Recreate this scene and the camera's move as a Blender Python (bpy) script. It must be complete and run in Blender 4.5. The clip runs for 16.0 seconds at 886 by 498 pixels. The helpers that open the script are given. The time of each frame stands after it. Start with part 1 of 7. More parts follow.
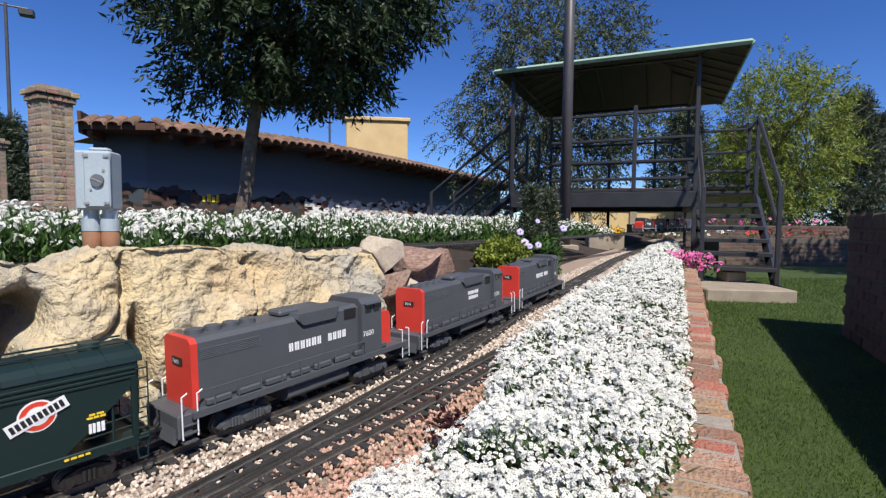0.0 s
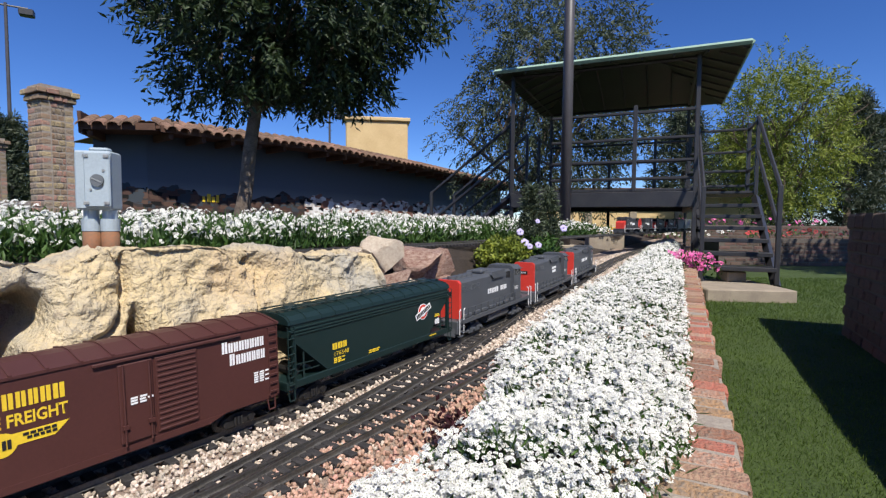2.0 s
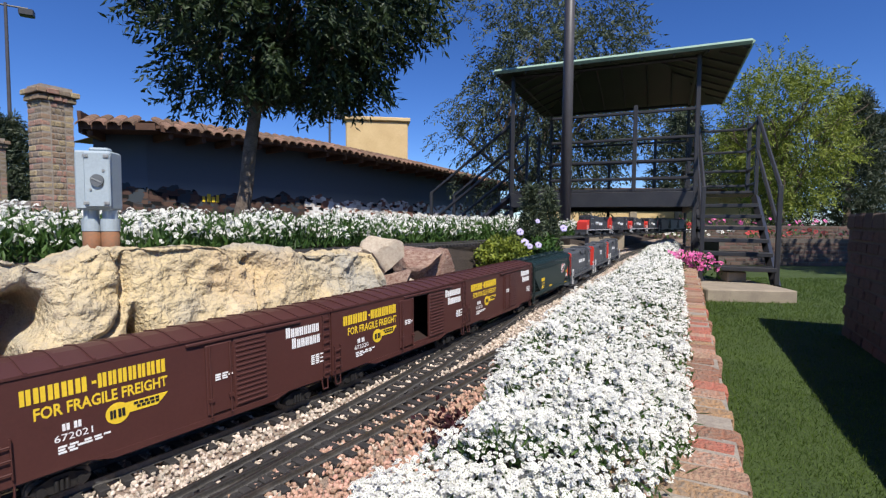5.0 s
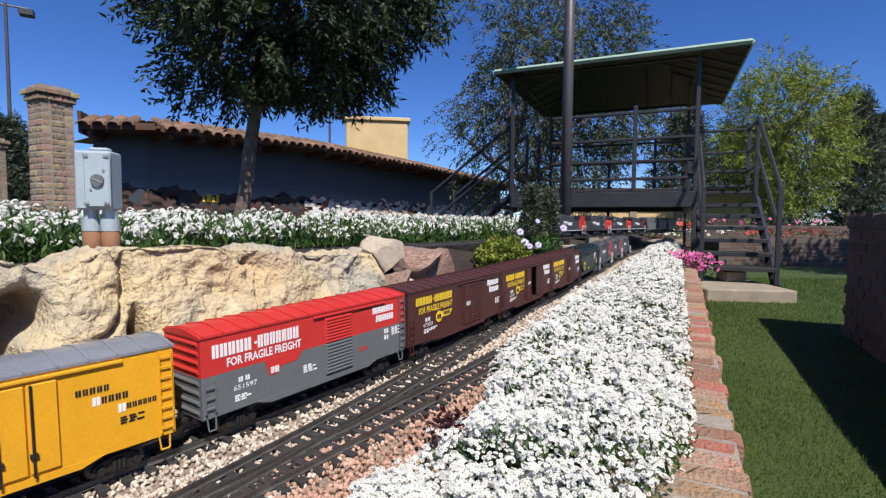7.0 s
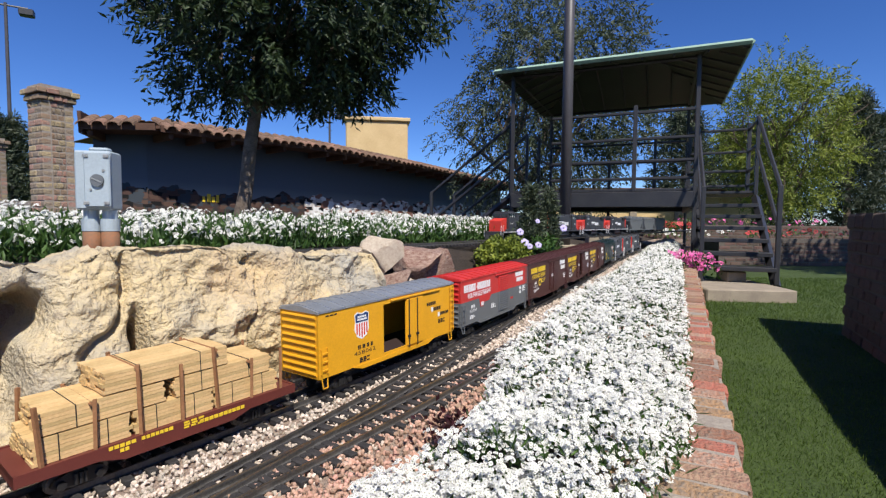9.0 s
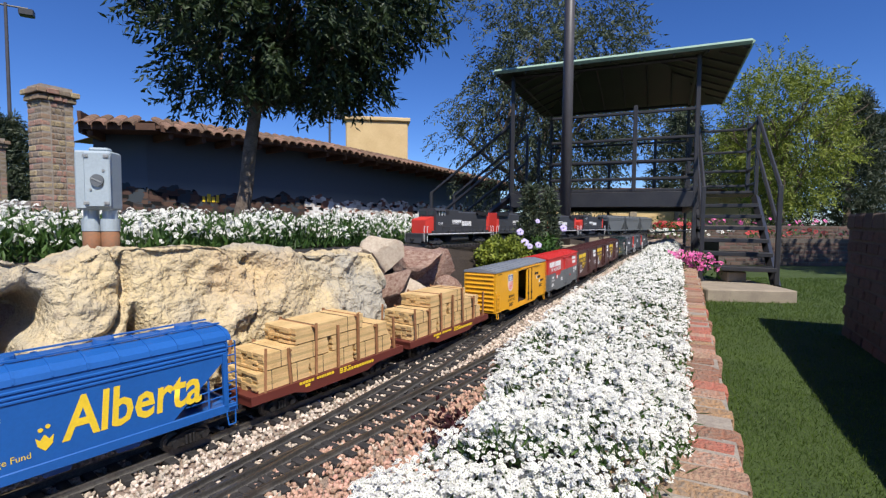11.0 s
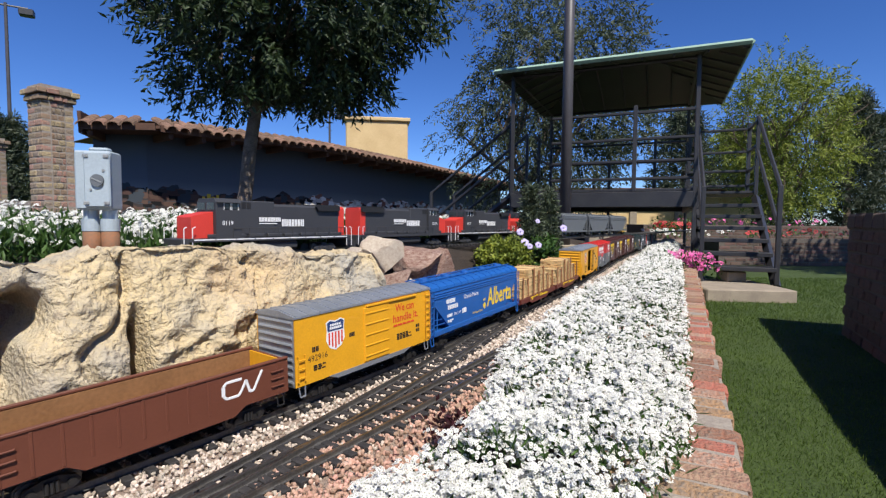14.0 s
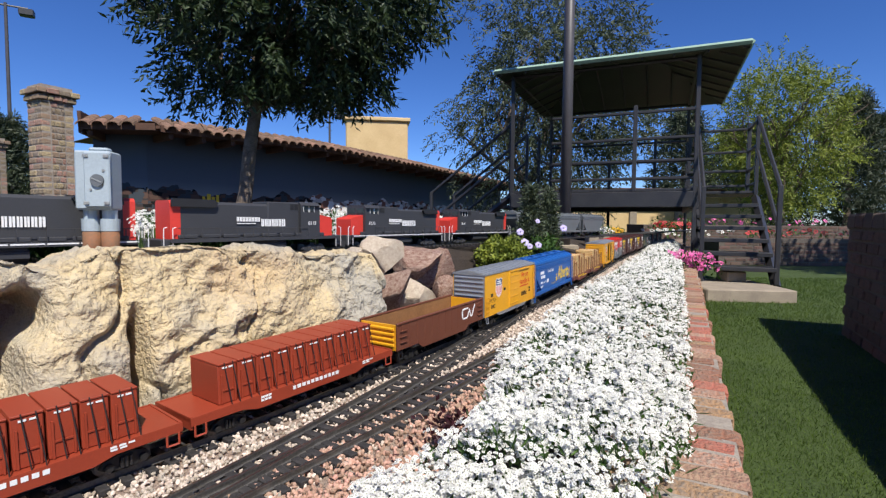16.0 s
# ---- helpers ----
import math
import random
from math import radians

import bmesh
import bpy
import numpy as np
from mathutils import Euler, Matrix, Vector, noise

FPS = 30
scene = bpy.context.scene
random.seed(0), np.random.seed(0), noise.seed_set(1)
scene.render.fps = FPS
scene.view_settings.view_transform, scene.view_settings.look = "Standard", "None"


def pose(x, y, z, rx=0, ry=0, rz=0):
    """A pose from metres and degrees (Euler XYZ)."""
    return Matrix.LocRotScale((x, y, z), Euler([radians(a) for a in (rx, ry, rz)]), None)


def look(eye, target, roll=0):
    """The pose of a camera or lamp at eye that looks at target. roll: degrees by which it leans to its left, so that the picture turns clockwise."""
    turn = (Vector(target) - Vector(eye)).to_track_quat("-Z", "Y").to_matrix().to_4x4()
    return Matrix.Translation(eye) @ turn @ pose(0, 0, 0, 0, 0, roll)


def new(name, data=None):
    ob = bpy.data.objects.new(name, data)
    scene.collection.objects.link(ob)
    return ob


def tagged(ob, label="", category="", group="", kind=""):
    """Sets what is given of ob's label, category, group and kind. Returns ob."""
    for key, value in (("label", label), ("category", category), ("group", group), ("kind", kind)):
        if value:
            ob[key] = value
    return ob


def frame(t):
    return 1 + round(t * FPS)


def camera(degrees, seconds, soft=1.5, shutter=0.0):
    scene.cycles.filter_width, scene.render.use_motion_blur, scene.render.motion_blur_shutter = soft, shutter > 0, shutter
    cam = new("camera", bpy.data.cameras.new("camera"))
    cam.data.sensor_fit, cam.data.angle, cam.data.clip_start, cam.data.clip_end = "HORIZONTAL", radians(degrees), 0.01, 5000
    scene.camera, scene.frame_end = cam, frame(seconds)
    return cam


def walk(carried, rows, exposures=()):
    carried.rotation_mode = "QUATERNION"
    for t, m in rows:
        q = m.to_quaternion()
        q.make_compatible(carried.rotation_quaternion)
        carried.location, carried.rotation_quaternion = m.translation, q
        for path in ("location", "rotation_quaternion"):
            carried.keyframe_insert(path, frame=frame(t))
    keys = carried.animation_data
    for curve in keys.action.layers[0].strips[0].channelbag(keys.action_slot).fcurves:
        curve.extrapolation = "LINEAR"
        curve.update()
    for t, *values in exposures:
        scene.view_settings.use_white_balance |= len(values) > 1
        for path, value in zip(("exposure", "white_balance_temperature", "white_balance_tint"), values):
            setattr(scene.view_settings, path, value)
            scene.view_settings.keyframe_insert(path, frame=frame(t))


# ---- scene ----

# ---------------------------------------------------------------- camera and light
cam = camera(84.05, 16.0, soft=1.3)
EYE = (0.0, 0.0, 0.327)
AIM = (0.0, 10.0, 0.327 - 10.0 * math.tan(radians(3.2)))
walk(cam, [(0.0, look(EYE, AIM, 0.5)), (16.0, look(EYE, AIM, 0.5))], exposures=[(0.0, 0.38), (16.0, 0.38)])

SUN_WAY = Vector((0.22, -0.60, 0.84)).normalized()
world = bpy.data.worlds.new("sky")
scene.world = world
world.use_nodes = True
wt = world.node_tree
sky = wt.nodes.new("ShaderNodeTexSky")
sky.sky_type, sky.sun_disc = "NISHITA", False
sky.sun_elevation = math.asin(SUN_WAY.z)
sky.sun_rotation = math.atan2(SUN_WAY.x, SUN_WAY.y)
sky.altitude, sky.air_density, sky.dust_density, sky.ozone_density = 2600.0, 1.0, 0.0, 7.0
deep = wt.nodes.new("ShaderNodeHueSaturation")
deep.inputs["Saturation"].default_value, deep.inputs["Hue"].default_value = 1.16, 0.512
wt.links.new(sky.outputs["Color"], deep.inputs["Color"])
wt.links.new(deep.outputs["Color"], wt.nodes["Background"].inputs["Color"])
wt.nodes["Background"].inputs["Strength"].default_value = 0.108
sun = new("sun", bpy.data.lights.new("sun", "SUN"))
sun.data.energy, sun.data.angle, sun.data.color = 5.0, radians(0.5), (1.0, 0.95, 0.87)
sun.matrix_basis = look(SUN_WAY * 40, (0, 0, 0))

# ---------------------------------------------------------------- materials


def mat(name, a, b=None, rough=0.8, metal=0.0, scale=30.0, fine=300.0, bump=0.3, depth=0.002, island=0.0, obj=0.0, spec=0.5):
    """A painted, stony or woody surface: two colours mixed by noise at two scales, with relief."""
    m = bpy.data.materials.new(name)
    m.use_nodes = True
    t = m.node_tree
    bsdf = t.nodes["Principled BSDF"]
    b = b or tuple(c * 0.75 for c in a)
    co = t.nodes.new("ShaderNodeTexCoord")
    n1, n2 = t.nodes.new("ShaderNodeTexNoise"), t.nodes.new("ShaderNodeTexNoise")
    for n, s in ((n1, scale), (n2, fine)):
        n.inputs["Scale"].default_value, n.inputs["Detail"].default_value = s, 5.0
        t.links.new(co.outputs["Object"], n.inputs["Vector"])
    add = t.nodes.new("ShaderNodeMath")
    add.operation = "ADD"
    t.links.new(n1.outputs["Fac"], add.inputs[0])
    t.links.new(n2.outputs["Fac"], add.inputs[1])
    ramp = t.nodes.new("ShaderNodeMapRange")
    ramp.inputs["From Min"].default_value, ramp.inputs["From Max"].default_value = 0.75, 1.25
    t.links.new(add.outputs[0], ramp.inputs["Value"])
    mix = t.nodes.new("ShaderNodeMix")
    mix.data_type = "RGBA"
    mix.inputs["A"].default_value, mix.inputs["B"].default_value = (*a, 1), (*b, 1)
    t.links.new(ramp.outputs[0], mix.inputs["Factor"])
    colour = mix.outputs["Result"]
    if island or obj:
        src = t.nodes.new("ShaderNodeNewGeometry").outputs["Random Per Island"] if island else t.nodes.new("ShaderNodeObjectInfo").outputs["Random"]
        hsv = t.nodes.new("ShaderNodeHueSaturation")
        mr = t.nodes.new("ShaderNodeMapRange")
        w = island or obj
        mr.inputs["To Min"].default_value, mr.inputs["To Max"].default_value = 1 - w, 1 + w
        t.links.new(src, mr.inputs["Value"])
        t.links.new(mr.outputs[0], hsv.inputs["Value"])
        mr2 = t.nodes.new("ShaderNodeMapRange")
        mr2.inputs["To Min"].default_value, mr2.inputs["To Max"].default_value = 0.5 + 0.03 * w, 0.5 - 0.03 * w
        t.links.new(src, mr2.inputs["Value"])
        t.links.new(mr2.outputs[0], hsv.inputs["Hue"])
        t.links.new(colour, hsv.inputs["Color"])
        colour = hsv.outputs["Color"]
    t.links.new(colour, bsdf.inputs["Base Color"])
    bsdf.inputs["Roughness"].default_value, bsdf.inputs["Metallic"].default_value = rough, metal
    bsdf.inputs["Specular IOR Level"].default_value = spec
    if bump:
        bp = t.nodes.new("ShaderNodeBump")
        bp.inputs["Strength"].default_value, bp.inputs["Distance"].default_value = bump, depth
        t.links.new(add.outputs[0], bp.inputs["Height"])
        t.links.new(bp.outputs[0], bsdf.inputs["Normal"])
    return m


def leafy(name, a, b, island=0.35, trans=0.35, rough=0.55):
    """Thin leaves or petals that let some light through."""
    m = mat(name, a, b, rough=rough, bump=0, scale=3, fine=60, island=island)
    t = m.node_tree
    bsdf, out = t.nodes["Principled BSDF"], t.nodes["Material Output"]
    tr, mx = t.nodes.new("ShaderNodeBsdfTranslucent"), t.nodes.new("ShaderNodeMixShader")
    t.links.new(bsdf.inputs["Base Color"].links[0].from_socket, tr.inputs["Color"])
    mx.inputs[0].default_value = trans
    t.links.new(bsdf.outputs[0], mx.inputs[1])
    t.links.new(tr.outputs[0], mx.inputs[2])
    t.links.new(mx.outputs[0], out.inputs["Surface"])
    return m


def plastic(name, c, rough=0.5):
    return mat(name, c, tuple(v * 0.86 for v in c), rough=rough, scale=14, fine=260, bump=0.12, depth=0.0006)


GRASS = mat("lawn_grass", (0.045, 0.075, 0.01), (0.026, 0.048, 0.007), rough=0.9, scale=4, fine=90, bump=0.6, depth=0.02)
BLADE = leafy("grass_blade", (0.092, 0.148, 0.018), (0.05, 0.095, 0.011))
SOIL = mat("dark_soil", (0.03, 0.022, 0.017), (0.055, 0.04, 0.03), rough=1, scale=20, fine=180, bump=1, depth=0.01)
GRAVEL_BED = mat("gravel_base", (0.42, 0.32, 0.25), (0.26, 0.19, 0.15), rough=0.95, scale=90, fine=400, bump=1, depth=0.006)
PEBBLE_WHITE = mat("pale_ballast", (0.6, 0.52, 0.43), (0.42, 0.33, 0.26), rough=0.9, scale=60, fine=400, island=0.45)
PEBBLE_PINK = mat("pink_ballast", (0.5, 0.33, 0.24), (0.36, 0.2, 0.145), rough=0.9, scale=60, fine=400, island=0.4)
ROCK = mat("tan_rock", (0.6, 0.47, 0.26), (0.47, 0.38, 0.25), rough=0.95, scale=9, fine=110, bump=1, depth=0.011)


def rock_patches(m):
    """Broad grey and rusty patches and small dark pits over the tan rock."""
    t = m.node_tree
    bsdf = t.nodes["Principled BSDF"]
    co = t.nodes.new("ShaderNodeTexCoord")
    colour = bsdf.inputs["Base Color"].links[0].from_socket
    for scale, lo, hi, tint, amount, detail in ((4.2, 0.46, 0.6, (0.34, 0.32, 0.275), 0.85, 8), (2.7, 0.56, 0.7, (0.46, 0.27, 0.13), 0.35, 5), (6.5, 0.58, 0.66, (0.72, 0.6, 0.4), 0.7, 7), (34, 0.6, 0.7, (0.14, 0.11, 0.085), 0.6, 5)):
        n, mr, mix = t.nodes.new("ShaderNodeTexNoise"), t.nodes.new("ShaderNodeMapRange"), t.nodes.new("ShaderNodeMix")
        n.noise_dimensions = "4D"
        n.inputs["W"].default_value = scale * 1.7
        n.inputs["Scale"].default_value, n.inputs["Detail"].default_value = scale, detail
        t.links.new(co.outputs["Object"], n.inputs["Vector"])
        mr.inputs["From Min"].default_value, mr.inputs["From Max"].default_value = lo, hi
        mr.inputs["To Max"].default_value = amount
        t.links.new(n.outputs["Fac"], mr.inputs["Value"])
        mix.data_type = "RGBA"
        mix.inputs["B"].default_value = (*tint, 1)
        t.links.new(mr.outputs[0], mix.inputs["Factor"])
        t.links.new(colour, mix.inputs["A"])
        colour = mix.outputs["Result"]
    t.links.new(colour, bsdf.inputs["Base Color"])


rock_patches(ROCK)
REDROCK = mat("red_rock", (0.2, 0.08, 0.05), (0.52, 0.38, 0.3), rough=0.65, scale=11, fine=160, bump=0.8, depth=0.006)
PALEROCK = mat("pale_rock", (0.74, 0.65, 0.52), (0.56, 0.43, 0.31), rough=0.9, scale=9, fine=160, bump=0.8, depth=0.006)
def brick_mat(name, firsts, seconds):
    """Worn brick: each one takes one of five colours, stained with a second."""
    m = mat(name, (0.36, 0.17, 0.1), (0.3, 0.22, 0.14), rough=0.9, scale=24, fine=150, bump=1, depth=0.008, obj=0.22)
    t = m.node_tree
    mix = [n for n in t.nodes if n.type == "MIX"][0]
    info = t.nodes.new("ShaderNodeObjectInfo")
    for socket, cols in (("A", firsts), ("B", seconds)):
        r = t.nodes.new("ShaderNodeValToRGB")
        r.color_ramp.interpolation = "CONSTANT"
        for k, c in enumerate(cols):
            e = r.color_ramp.elements[0] if k == 0 else r.color_ramp.elements.new(k * 0.2)
            e.color = (*c, 1)
        t.links.new(info.outputs["Random"], r.inputs[0])
        t.links.new(r.outputs[0], mix.inputs[socket])
    return m


BRICK = brick_mat("old_brick", ((0.34, 0.14, 0.09), (0.42, 0.24, 0.12), (0.29, 0.16, 0.11), (0.37, 0.19, 0.12), (0.35, 0.12, 0.075)), ((0.27, 0.2, 0.155), (0.25, 0.2, 0.16), (0.38, 0.27, 0.18), (0.3, 0.25, 0.2), (0.24, 0.13, 0.09)))
BRICK_MIXED = brick_mat("yellow_and_red_brick", ((0.4, 0.31, 0.19), (0.33, 0.2, 0.13), (0.36, 0.29, 0.2), (0.43, 0.36, 0.21), (0.32, 0.15, 0.1)), ((0.24, 0.18, 0.13), (0.3, 0.23, 0.16), (0.2, 0.15, 0.12), (0.3, 0.22, 0.13), (0.3, 0.22, 0.17)))
# brown brick with the shade on side wall and planters put into its colour
BRICK_SHADED = brick_mat("shade_darkened_brown_brick", ((0.14, 0.075, 0.055), (0.12, 0.08, 0.06), (0.16, 0.09, 0.065), (0.11, 0.065, 0.05), (0.15, 0.07, 0.05)), ((0.09, 0.06, 0.05), (0.1, 0.075, 0.06), (0.08, 0.055, 0.045), (0.1, 0.07, 0.055), (0.09, 0.065, 0.055)))
MORTAR = mat("mortar", (0.33, 0.29, 0.24), (0.24, 0.2, 0.17), rough=1, scale=30, fine=200, bump=0.7, depth=0.004)
# mortar darkened likewise, to stand in for shade on those walls
MORTAR_SHADED = mat("shade_darkened_mortar", (0.13, 0.11, 0.09), (0.09, 0.075, 0.065), rough=1, scale=30, fine=200, bump=0.7, depth=0.004)
CONCRETE = mat("concrete", (0.32, 0.27, 0.2), (0.22, 0.18, 0.14), rough=0.95, scale=9, fine=120, bump=0.5, depth=0.004)
TIE = mat("black_tie", (0.02, 0.018, 0.018), (0.045, 0.04, 0.038), rough=0.8, scale=40, fine=300, bump=0.5)
DARK_LEAF = leafy("burgundy_leaf", (0.035, 0.008, 0.012), (0.06, 0.015, 0.018), island=0.4)
RAIL = mat("weathered_rail", (0.19, 0.18, 0.165), (0.1, 0.09, 0.08), rough=0.45, metal=0.6, scale=30, fine=300, bump=0.3, depth=0.001)
RAILTOP = mat("worn_rail_top", (0.24, 0.23, 0.22), (0.15, 0.14, 0.13), rough=0.3, metal=0.9, scale=20, fine=200, bump=0.2, depth=0.0008)
BLACKSTEEL = mat("black_painted_steel", (0.022, 0.022, 0.026), (0.035, 0.034, 0.036), rough=0.45, scale=6, fine=90, bump=0.2)
POLEMAT = mat("grey_brown_steel", (0.07, 0.065, 0.07), (0.05, 0.045, 0.05), rough=0.5, scale=6, fine=90, bump=0.2)
ROOFGREEN = mat("green_metal_roof", (0.035, 0.055, 0.03), (0.025, 0.04, 0.022), rough=0.5, scale=4, fine=60, bump=0.2)
ROOFEDGE = mat("pale_green_trim", (0.3, 0.42, 0.33), (0.24, 0.35, 0.27), rough=0.5, scale=4, fine=60, bump=0.2)
ADOBE = mat("yellow_stucco", (0.62, 0.46, 0.24), (0.5, 0.35, 0.17), rough=0.95, scale=1.5, fine=40, bump=0.6, depth=0.02)
TILE = mat("clay_roof_tile", (0.24, 0.14, 0.09), (0.12, 0.07, 0.05), rough=0.9, scale=9, fine=80, bump=0.5, depth=0.006, island=0.35)
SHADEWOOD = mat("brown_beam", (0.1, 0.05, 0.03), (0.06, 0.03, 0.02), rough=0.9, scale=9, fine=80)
BARK = mat("grey_bark", (0.22, 0.17, 0.13), (0.1, 0.075, 0.055), rough=0.95, scale=25, fine=140, bump=1, depth=0.012)
LEAF_DARK = leafy("dark_leaf", (0.02, 0.04, 0.014), (0.04, 0.065, 0.02), island=0.5, trans=0.3)
LEAF_GREY = leafy("grey_green_leaf", (0.052, 0.072, 0.039), (0.082, 0.104, 0.055), island=0.45, trans=0.3)
LEAF_LIGHT = leafy("yellow_green_leaf", (0.25, 0.29, 0.04), (0.14, 0.19, 0.03), island=0.45, trans=0.35)
LEAF_PINE = leafy("pine_needles", (0.03, 0.045, 0.022), (0.05, 0.065, 0.03), island=0.4, trans=0.15)
LEAF_BED = leafy("bedding_leaf", (0.07, 0.14, 0.025), (0.04, 0.095, 0.02), island=0.4)
PETAL_WHITE = leafy("white_petal", (0.8, 0.79, 0.75), (0.7, 0.69, 0.65), island=0.16, trans=0.25)
PETAL_EYE = mat("flower_eye", (0.16, 0.2, 0.06), (0.3, 0.32, 0.18), rough=0.7, bump=0, island=0.3)
PETAL_PINK = leafy("pink_petal", (0.68, 0.06, 0.3), (0.8, 0.2, 0.45), island=0.25, trans=0.25)
PETAL_RED = leafy("red_petal", (0.55, 0.03, 0.03), (0.65, 0.1, 0.1), island=0.3, trans=0.25)
PETAL_YELLOW = leafy("yellow_petal", (0.8, 0.5, 0.02), (0.8, 0.4, 0.02), island=0.2, trans=0.25)
PETAL_VIOLET = leafy("lavender_petal", (0.5, 0.42, 0.72), (0.62, 0.56, 0.8), island=0.15, trans=0.25)
VIOLET_EYE = plastic("violet_eye", (0.03, 0.01, 0.09))
GREYBOX = plastic("grey_enamel", (0.36, 0.42, 0.46), 0.45)
GREYDARK = plastic("dark_grey_cap", (0.12, 0.13, 0.14), 0.5)
ALUM = mat("galvanised_metal", (0.42, 0.42, 0.4), (0.3, 0.3, 0.29), rough=0.5, metal=0.6, scale=30, fine=200)
RUSTPIPE = mat("rusty_pipe", (0.24, 0.1, 0.045), (0.16, 0.09, 0.05), rough=0.8, scale=25, fine=160)
WHITEWALL = mat("white_wall", (0.75, 0.74, 0.72), (0.66, 0.65, 0.64), rough=0.9, scale=3, fine=60, bump=0.3)

LOCO_GREY = plastic("loco_grey", (0.072, 0.078, 0.088), 0.55)
LOCO_DARK = plastic("dark_loco_grey", (0.043, 0.044, 0.049), 0.5)
LOCO_RED = plastic("scarlet", (0.62, 0.045, 0.03), 0.5)
CAR_BROWN = plastic("boxcar_brown", (0.072, 0.024, 0.02), 0.5)
CAR_GREEN = plastic("dark_green", (0.008, 0.022, 0.021), 0.45)
CAR_RED = plastic("bright_red", (0.55, 0.035, 0.03), 0.45)
CAR_GREY = plastic("warm_grey", (0.13, 0.14, 0.145), 0.5)
CAR_YELLOW = plastic("armour_yellow", (0.75, 0.36, 0.015), 0.45)
CAR_SILVER = mat("silver_paint", (0.36, 0.38, 0.41), (0.28, 0.3, 0.33), rough=0.4, metal=0.5, scale=15, fine=200, bump=0.1)
CAR_BLUE = plastic("bright_blue", (0.012, 0.1, 0.36), 0.45)
CAR_RUST = plastic("oxide_red", (0.29, 0.043, 0.018), 0.5)
CAR_MAROON = plastic("maroon", (0.13, 0.03, 0.022), 0.5)
GOND_BROWN = plastic("gondola_brown", (0.14, 0.045, 0.025), 0.5)
GOND_INNER = mat("wooden_lining", (0.25, 0.12, 0.045), (0.18, 0.085, 0.03), rough=0.8, scale=20, fine=150)
BLACK = plastic("black_plastic", (0.018, 0.017, 0.017), 0.5)
DARKIN = plastic("dark_inside", (0.03, 0.014, 0.011), 0.8)
INK_WHITE = plastic("white_ink", (0.8, 0.8, 0.8), 0.6)
INK_YELLOW = plastic("yellow_ink", (0.8, 0.55, 0.03), 0.6)
INK_BLACK = plastic("black_ink", (0.012, 0.012, 0.015), 0.6)
INK_RED = plastic("red_ink", (0.65, 0.05, 0.02), 0.6)
INK_BLUE = plastic("navy_ink", (0.02, 0.05, 0.16), 0.6)
WIRE_WHITE = plastic("white_wire", (0.75, 0.75, 0.75), 0.5)
GLASS = mat("dark_window", (0.015, 0.018, 0.022), (0.03, 0.035, 0.04), rough=0.12, scale=20, fine=90, bump=0)
LUMBER = mat("pale_pine_boards", (0.62, 0.43, 0.2), (0.5, 0.33, 0.14), rough=0.8, scale=30, fine=280, island=0.16, bump=0.4, depth=0.001)
STAKE = mat("brown_stake", (0.3, 0.14, 0.06), (0.2, 0.09, 0.035), rough=0.8, scale=40, fine=240)

# ---------------------------------------------------------------- mesh helpers


def mesh_of(bm, name, material, smooth=False):
    me = bpy.data.meshes.new(name)
    bm.to_mesh(me)
    bm.free()
    for m in material if isinstance(material, (list, tuple)) else (material,):
        me.materials.append(m)
    if smooth:
        for p in me.polygons:
            p.use_smooth = True
    return me


def part(name, bm, material, parent=None, label="", smooth=False):
    ob = new(name, mesh_of(bm, name, material, smooth))
    ob.parent = parent
    return tagged(ob, label) if label else ob


def shared(name, me, parent, m=None):
    ob = new(name, me)
    ob.parent = parent
    if m is not None:
        ob.matrix_basis = m
    return ob


def thing(name, m, label, category, group=""):
    ob = new(name)
    ob.empty_display_size = 0.02
    ob.matrix_basis = m
    return tagged(ob, label, category, group)


def box(bm, x0, x1, y0, y1, z0, z1, bevel=0.0, m=None, mi=0):
    """A box with chamfered edges."""
    r = bmesh.ops.create_cube(bm, size=1.0, matrix=Matrix.LocRotScale(((x0 + x1) / 2, (y0 + y1) / 2, (z0 + z1) / 2), None, (abs(x1 - x0), abs(y1 - y0), abs(z1 - z0))))
    vs = r["verts"]
    if mi:
        for f in {f for v in vs for f in v.link_faces}:
            f.material_index = mi
    if bevel:
        es = list({e for v in vs for e in v.link_edges})
        rb = bmesh.ops.bevel(bm, geom=es, offset=bevel, segments=1, affect="EDGES", profile=0.5)
        vs = list({v for f in rb["faces"] for v in f.verts} | {v for v in vs if v.is_valid})
    if m is not None:
        bmesh.ops.transform(bm, matrix=m, verts=vs)
    return vs


def tube(bm, a, b, r0, r1=None, seg=8, caps=True):
    a, b = Vector(a), Vector(b)
    d = b - a
    if d.length < 1e-6:
        return []
    m = Matrix.Translation((a + b) / 2) @ d.to_track_quat("Z", "Y").to_matrix().to_4x4()
    return bmesh.ops.create_cone(bm, cap_ends=caps, segments=seg, radius1=r0, radius2=r0 if r1 is None else r1, depth=d.length, matrix=m)["verts"]


def pipe(bm, pts, r, seg=6):
    for a, b in zip(pts, pts[1:]):
        tube(bm, a, b, r, seg=seg)


def prism(bm, outline, y0, y1, mi=0):
    """Extrudes an outline in x and z from y0 to y1."""
    a = [bm.verts.new((x, y0, z)) for x, z in outline]
    b = [bm.verts.new((x, y1, z)) for x, z in outline]
    n = len(a)
    fs = [bm.faces.new(a), bm.faces.new(b[::-1])]
    for i in range(n):
        fs.append(bm.faces.new((a[i], b[i], b[(i + 1) % n], a[(i + 1) % n])))
    for f in fs:
        f.material_index = mi
    bmesh.ops.recalc_face_normals(bm, faces=fs)
    return a + b


